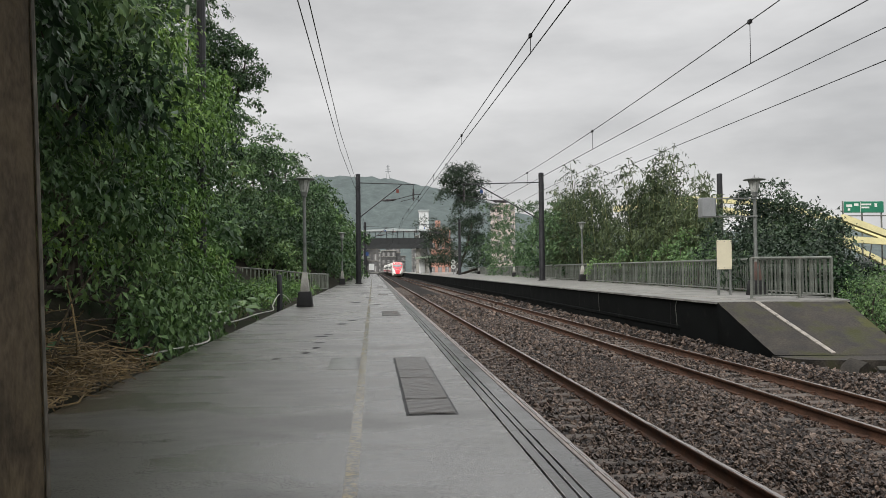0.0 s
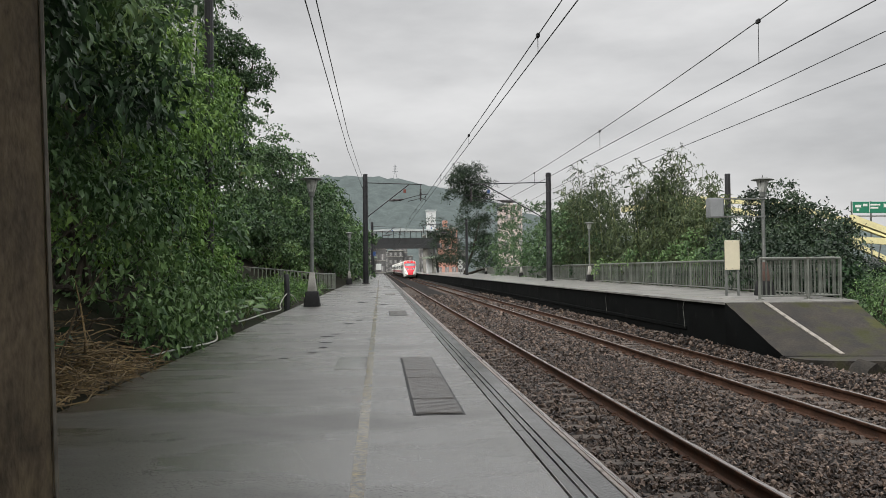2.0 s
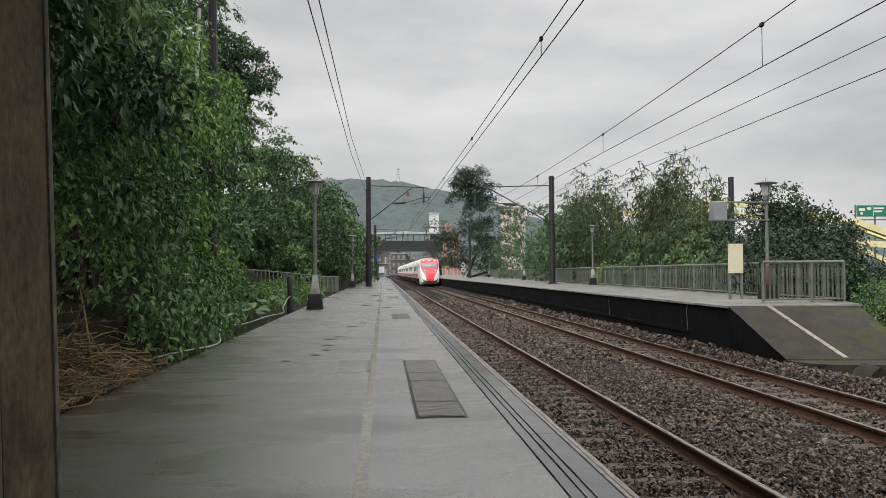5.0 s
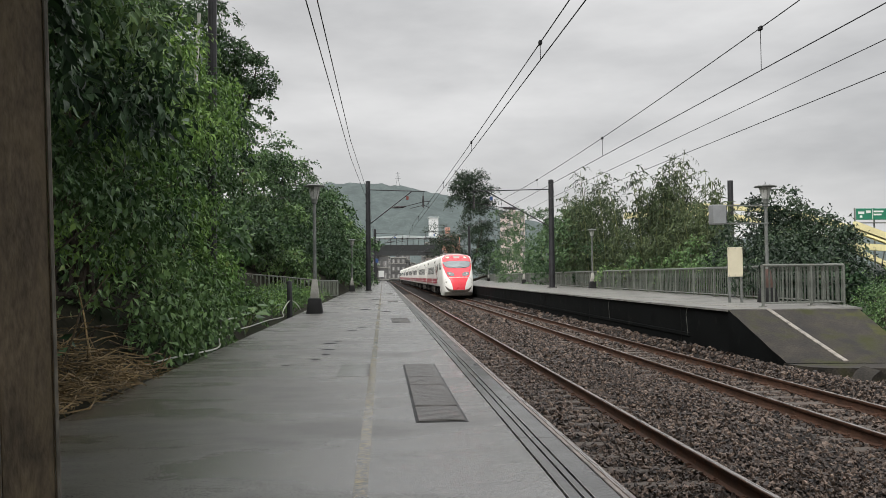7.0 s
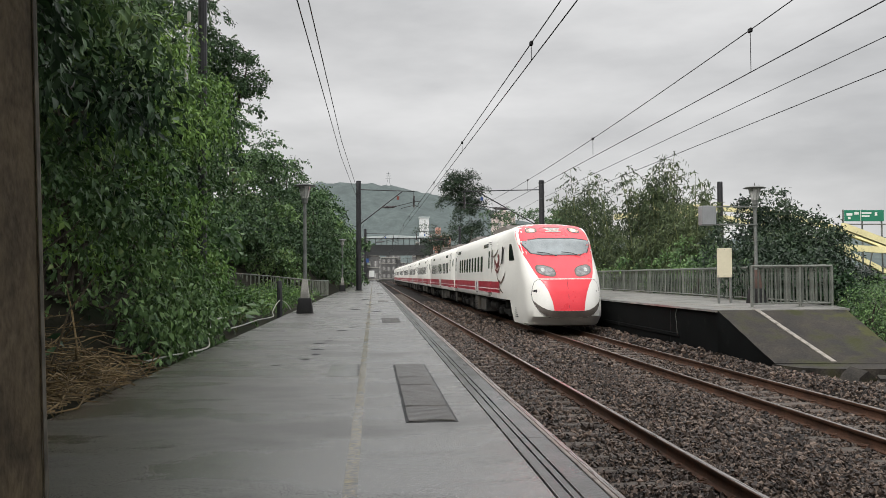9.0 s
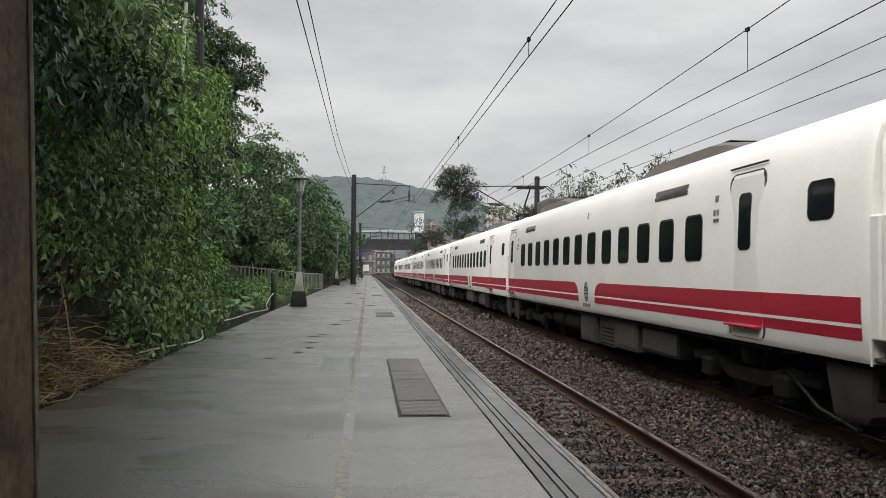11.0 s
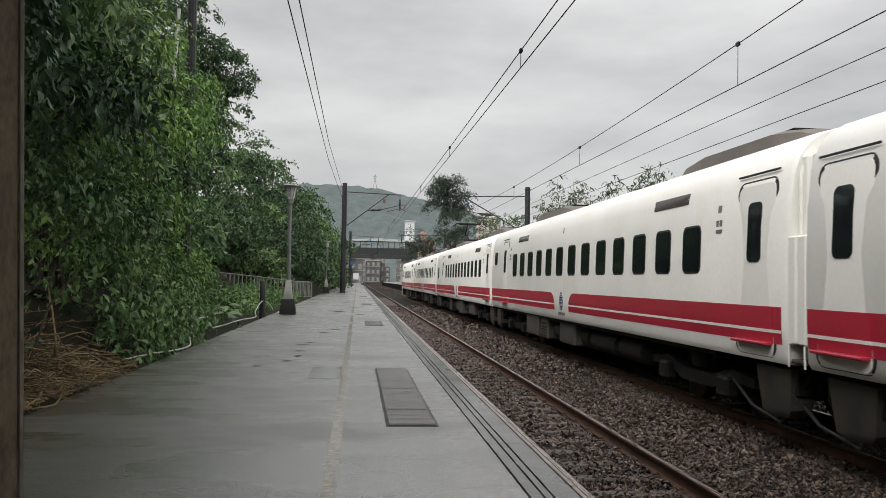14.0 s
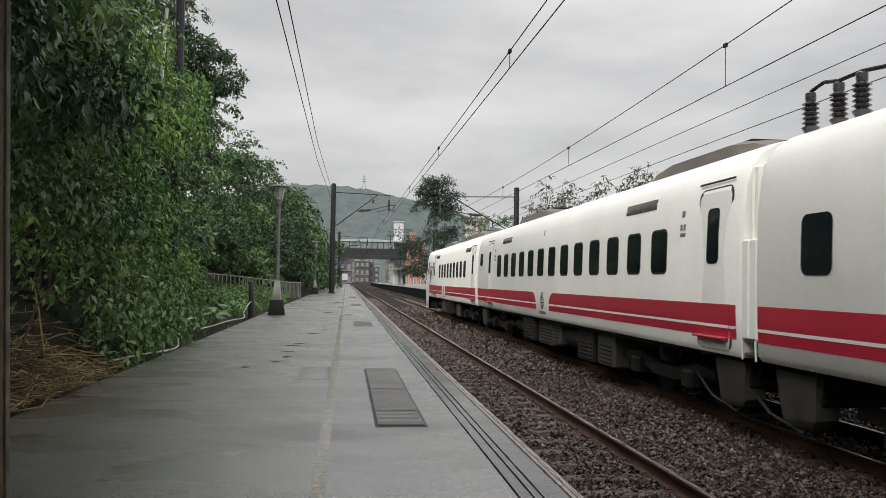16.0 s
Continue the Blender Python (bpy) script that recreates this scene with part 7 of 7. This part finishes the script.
# ---- the far end: footbridge, town, hills, road bridge ----
def build_footbridge():
    y, d = 168.0, 3.4
    b = thing("footbridge", pose(0, y, 1.2), "grey covered footbridge across the tracks with a pale roof", "footbridge")
    part("deck", Shape().box((-3.2, 0, 4.15), (12.3, d, 4.65), 0.05), BRIDGE_GREY, b)
    part("side_wall", Shape().box((-3.2, -0.12, 4.6), (12.3, 0, 6.2), 0.03), BRIDGE_GREY, b)
    part("side_wall", Shape().box((-3.2, d, 4.6), (12.3, d + 0.12, 6.2), 0.03), BRIDGE_GREY, b)
    part("girder", Shape().box((-3.3, -0.35, 4.0), (12.4, -0.13, 4.8), 0.03), BRIDGE_GREY, b)
    for k in range(14):
        x = -2.9 + k * 1.15
        part("roof_post", Shape().box((x - 0.06, -0.1, 6.2), (x + 0.06, 0.02, 7.6), 0.01), BRIDGE_GREY, b)
        part("wall_rib", Shape().box((x - 0.05, -0.2, 4.8), (x + 0.05, -0.12, 6.15), 0.01), BRIDGE_GREY, b)
    part("roof", Shape().prism([(-3.7, 7.55), (12.8, 7.55), (12.8, 7.75), (4.5, 8.15), (-3.7, 7.75)], 1, -0.7, d + 0.7), BRIDGE_ROOF, b, "pale grey-green roof")
    for x, w in ((-2.6, 0.5), (9.4, 0.45), (11.6, 0.45)):
        part("pier", Shape().box((x - w, 0.6, -2.2), (x + w, 2.6, 4.2), 0.05), CONCRETE, b)
    part("stair_flank", Shape().prism([(-0.4, 4.2), (-0.4, 4.9), (-11, 0.0), (-11, -0.9), (-10, -0.9)], 0, 11.0, 11.3), BRIDGE_GREY, b)
    part("lift_tower", Shape().box((9.9, 3.9, -2.2), (11.8, 7.0, 12.0), 0.05), WHITEWASH, b, "white lift tower")
    part("tower_cap", Shape().box((9.7, 3.7, 12.0), (12.0, 7.2, 12.25), 0.05), BRIDGE_ROOF, b)
    c = thing("platform_canopy", pose(8.6, 150, P2_TOP), "low green-grey waiting canopy on the far platform", "canopy")
    part("roof", Shape().prism([(-0.2, 2.75), (3.3, 2.9), (3.3, 3.25), (-0.2, 3.1)], 1, 0, 14), CANOPY, c)
    for yy in (1, 5, 9, 13):
        part("post", Shape().box((1.5, yy - 0.1, 0), (1.75, yy + 0.1, 2.85), 0.01), CONCRETE, c)
    part("kiosk", Shape().box((0.6, 9.5, 0), (2.6, 12.5, 2.6), 0.05), WHITEWASH, c)
    t = thing("platform_shelter", pose(-2.1, 146, 0), "dark waiting shelter on the near platform", "shelter")
    part("roof", Shape().prism([(-0.4, 2.9), (1.6, 3.0), (1.6, 3.3), (-0.4, 3.2)], 1, 0, 16), CANOPY, t)
    for yy in (0.6, 5, 10, 15):
        part("post", Shape().box((0.0, yy - 0.1, 0), (0.2, yy + 0.1, 2.95), 0.01), MAST, t)


def build_house(x0, x1, y, z0, z1, deep, wall, rows, cols, label, face=-1):
    h = thing("town_building", pose(0, 0, 0), label, "building", "town buildings")
    part("wall", Shape().box((x0, y, z0), (x1, y + deep, z1), 0.1), wall, h)
    part("roof_slab", Shape().box((x0 - 0.25, y - 0.25, z1), (x1 + 0.25, y + deep + 0.25, z1 + 0.4), 0.05), CONCRETE, h)
    part("roof_tank", Shape().box(((x0 * 2 + x1) / 3, y + 1, z1 + 0.4), ((x0 * 2 + x1) / 3 + (x1 - x0) * 0.22, y + 3, z1 + 2.2), 0.05), wall, h)
    fh = (z1 - max(z0, -1)) / rows
    for i in range(rows):
        z = max(z0, -1) + i * fh
        part("ledge", Shape().box((x0 - 0.1, y - 0.18, z + fh * 0.24), (x1 + 0.1, y, z + fh * 0.3), 0.02), CONCRETE, h)
        for j in range(cols):
            c = x0 + (x1 - x0) * (j + 0.5) / cols
            w = (x1 - x0) / cols * 0.3
            win = part("window", Shape().box((c - w, y - 0.06, z + fh * 0.36), (c + w, y + 0.05, z + fh * 0.82), 0.02), PANE_FAR, h)
            part("sash", Shape().box((c - 0.04, y - 0.1, z + fh * 0.36), (c + 0.04, y - 0.05, z + fh * 0.82), 0.01), SIGN_WHITE, win)
    # side windows towards the line
    xs = x0 if face < 0 else x1
    for i in range(rows):
        z = max(z0, -1) + i * fh
        for j in range(max(1, int(deep / 3.2))):
            yy = y + 1.6 + j * 3.2
            part("side_window", Shape().box((xs - 0.06, yy - 0.7, z + fh * 0.36), (xs + 0.06, yy + 0.7, z + fh * 0.82), 0.02), PANE_FAR, h)


def build_hill():
    """Wooded hills behind the town, far enough not to shift."""
    def ridge(x, y):
        u = (x + 60) / 420
        h = 86 * math.exp(-((x + 40) / 190.0) ** 2) + 30 * math.exp(-((x - 130) / 190.0) ** 2) + 55 * math.exp(-((x + 420) / 260.0) ** 2) + 45 * math.exp(-((x - 520) / 260) ** 2)
        return h * (0.5 + 0.5 * math.sin(max(0, min(1, (y - 620) / 300)) * math.pi / 2)) * min(1, max(0, (y - 560) / 330)) ** 0.8 + 5 * noise.noise((x * 0.02, y * 0.02, 1)) + 3 * noise.noise((x * 0.07, y * 0.07, 4)) - 3
    xs, ys = [-700 + 7 * i for i in range(220)], [560 + 20 * i for i in range(20)]
    s = Shape()
    s.add([(x, y, ridge(x, y) + 4.2 * noise.noise((x * 0.31, y * 0.31, 9))) for y in ys for x in xs],
          [(j * len(xs) + i, j * len(xs) + i + 1, (j + 1) * len(xs) + i + 1, (j + 1) * len(xs) + i) for j in range(len(ys) - 1) for i in range(len(xs) - 1)])
    tagged(part("backdrop_hill", s, HILL, smooth=80), "wooded hills behind the town in painted haze", "hill", kind="structure")
    p = thing("pylon", pose(17, 880, ridge(17, 880) - 1), "thin lattice power pylon on the ridge in painted haze", "pylon")
    for sx in (-1, 1):
        for sy in (-1, 1):
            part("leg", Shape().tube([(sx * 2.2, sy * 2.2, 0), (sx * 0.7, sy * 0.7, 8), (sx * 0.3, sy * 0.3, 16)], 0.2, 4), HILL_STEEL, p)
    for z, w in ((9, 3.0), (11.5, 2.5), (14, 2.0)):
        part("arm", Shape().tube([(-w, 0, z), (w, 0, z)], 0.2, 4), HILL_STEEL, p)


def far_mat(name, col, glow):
    """Distance: a plain backdrop tone whose haze is a faint glow in the material."""
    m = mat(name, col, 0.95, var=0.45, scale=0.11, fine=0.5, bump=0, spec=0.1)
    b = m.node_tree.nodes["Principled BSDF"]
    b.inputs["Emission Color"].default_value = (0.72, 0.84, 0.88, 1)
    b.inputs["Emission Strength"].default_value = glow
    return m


# Haze over hill and pylon is painted by pale tone and emission.
HILL = far_mat("haze_glow_hill_woods", (0.045, 0.057, 0.052), 0.115)
HILL_STEEL = far_mat("haze_glow_steel", (0.08, 0.08, 0.08), 0.12)


def build_road_bridge():
    """The pale yellow arch ribs and the deck of a motorway bridge far off, with its gantry sign."""
    b = thing("arch_bridge", pose(0, 0, 0), "motorway bridge with pale yellow steel arch ribs", "bridge")
    def rib(pts, w, h):
        s = Shape()
        rings = []
        for x, y, z in pts:
            rings.append([(x, y - w, z - h), (x, y + w, z - h), (x, y + w, z + h), (x, y - w, z + h)])
        return s.loft(rings)
    for dy in (0, 16):
        arch = [(50 + 4.6 * k, 150 + dy, 13.6 - (50 + 4.6 * k - 61) ** 2 * 0.0054) for k in range(15)]
        part("arch_rib", rib(arch, 0.6, 0.55), ARCH_YELLOW, b, "pale yellow box-section rib")
    part("cross_rib", rib([(84 + k * 3.4, 140 + k * 0.3, 9.4 - 1.15 * k) for k in range(8)], 0.6, 0.6), ARCH_YELLOW, b)
    part("cross_rib", rib([(84 + k * 3.6, 148, 6.2 - 0.25 * k) for k in range(8)], 0.6, 0.6), ARCH_YELLOW, b)
    part("deck", Shape().box((72, 176, -0.4), (230, 196, 1.6), 0.1), DECK, b)
    part("parapet", Shape().box((72, 175.7, 1.6), (230, 176.0, 2.6), 0.05), DECK, b)
    part("deck", Shape().box((74, 128, -3.4), (230, 138, -1.9), 0.1), DECK, b)
    for k in range(24):
        part("rail_post", Shape().box((75 + k * 2.4, 127.9, -1.9), (75.15 + k * 2.4, 128.1, -0.9)), GALV, b)
    part("hand_rail", Shape().box((74, 127.9, -0.95), (140, 128.1, -0.8)), GALV, b)
    part("hand_rail", Shape().box((74, 127.9, -1.4), (140, 128.1, -1.3)), GALV, b)
    for x in (92, 120, 150):
        part("pier", Shape().box((x - 1.2, 180, -6), (x + 1.2, 190, -0.4), 0.1), DECK, b)
    for k in range(3):
        part("hanger", Shape().tube([(88 + k * 4, 150, 5.8), (86.5 + k * 4, 150, -1)], 0.12, 6), GALV, b)
    g = thing("gantry_sign", pose(94.2, 152, 0), "green motorway gantry sign with white lettering", "sign")
    part("panel", Shape().box((-2.6, 0, 11.1), (5.5, 0.2, 13.3), 0.05), SIGN_GREEN, g)
    for x in (-2.7, 1.2, 5.2):
        part("sign_post", Shape().box((x - 0.12, 0.25, 1), (x + 0.12, 0.5, 13.4), 0.02), GALV, g)
    part("walkway", Shape().box((-2.9, -0.3, 10.4), (5.8, 0.3, 10.6), 0.02), GALV, g)
    for x, z, w, h in ((-2.2, 12.2, 1.2, 0.5), (-0.6, 12.4, 0.9, 0.5), (0.9, 12.55, 2.0, 0.32), (0.9, 11.95, 1.6, 0.32), (3.6, 12.2, 0.5, 0.7), (-1.9, 11.5, 0.5, 0.45)):
        part("lettering", Shape().box((x, -0.03, z), (x + w, 0.01, z + h)), SIGN_WHITE, g)
    part("divider", Shape().box((1.0 - 0.35, -0.03, 11.2), (1.0 - 0.27, 0.01, 13.2)), SIGN_WHITE, g)
    m = thing("far_mast", pose(21.9, 50, -0.6), "dark mast top standing above the bushes", "mast")
    part("pole", Shape().tube([(0, 0, 0), (0, 0, 7.4)], [0.2, 0.17], 10), MAST, m)


def build_pole():
    p = thing("utility_pole", pose(-3.3, 16.2, hill_height(-3.3, 16.2)), "dark timber utility pole with a white cable guard in the thicket", "pole")
    part("pole", Shape().tube([(0, 0, -0.3), (0, 0, 6), (0, 0, 11)], [0.095, 0.085, 0.08], 10), MAST, p)
    part("cable_guard", Shape().tube([(-0.2, -0.5, 4.2), (-0.19, -0.3, 5.6)], 0.035, 8), HOSE, p, "white plastic cable guard")


build_footbridge()
build_house(14.1, 19.5, 205, -1, 11.0, 12, PINK, 4, 3, "salmon-pink four-storey building beyond the footbridge")
build_house(47, 54.5, 310, -1, 25, 14, PINK_PALE, 8, 3, "pale pink apartment block far behind the trees")
q = random.Random(21)
for k in range(15):
    x = -16 + 2.9 * k + q.uniform(-1, 1)
    if -1.5 < x < 9.5:
        yy = q.uniform(380, 470)
    else:
        yy = q.uniform(250, 330)
    w = q.uniform(5, 8)
    build_house(x, x + w, yy, -1, q.uniform(6, 14), 9, TOWN, q.choice([3, 4]), 3, "grey low-rise town building at the end of the line")
build_hill()
build_road_bridge()
build_pole()
# speed board on the far platform and small signs by the near mast
sp = thing("speed_board", pose(11.6, 118, P2_TOP), "pair of round white speed boards on a post", "sign")
part("post", Shape().tube([(0, 0, 0), (0, 0, 1.9)], 0.04, 8), GALV, sp)
for z in (1.1, 1.85):
    part("disc", Shape().tube([(0, -0.08, z), (0, -0.05, z)], 0.36, 20), SIGN_WHITE, sp)
    part("figure", Shape().box((-0.16, -0.1, z - 0.13), (0.16, -0.075, z + 0.13), 0.01), INK, sp)
ns = thing("platform_sign", pose(-0.8, 112, 0), "small dark blue sign beside the second mast", "sign")
part("post", Shape().tube([(0, 0, 0), (0, 0, 3.6)], 0.04, 8), MAST, ns)
part("panel", Shape().box((-0.15, -0.1, 2.85), (0.25, -0.05, 3.4), 0.02), SIGN_BLUE, ns)
part("arrow_board", Shape().box((0.25, -0.1, 0.9), (1.0, -0.06, 1.75), 0.02), SIGN_WHITE, ns)


# ---- what moves ----
def motions():
    # the train runs at about 19.5 m/s towards and past the camera
    rows = []
    for k in range(33):
        t = k * 0.5
        y = 202.187963 - 17.6314906 * t - 0.457049067 * t ** 2 + 0.0356417568 * t ** 3 - 0.000895906971 * t ** 4
        rows.append((t, pose(T2, y, RAIL)))
    walk(train, rows)


motions()
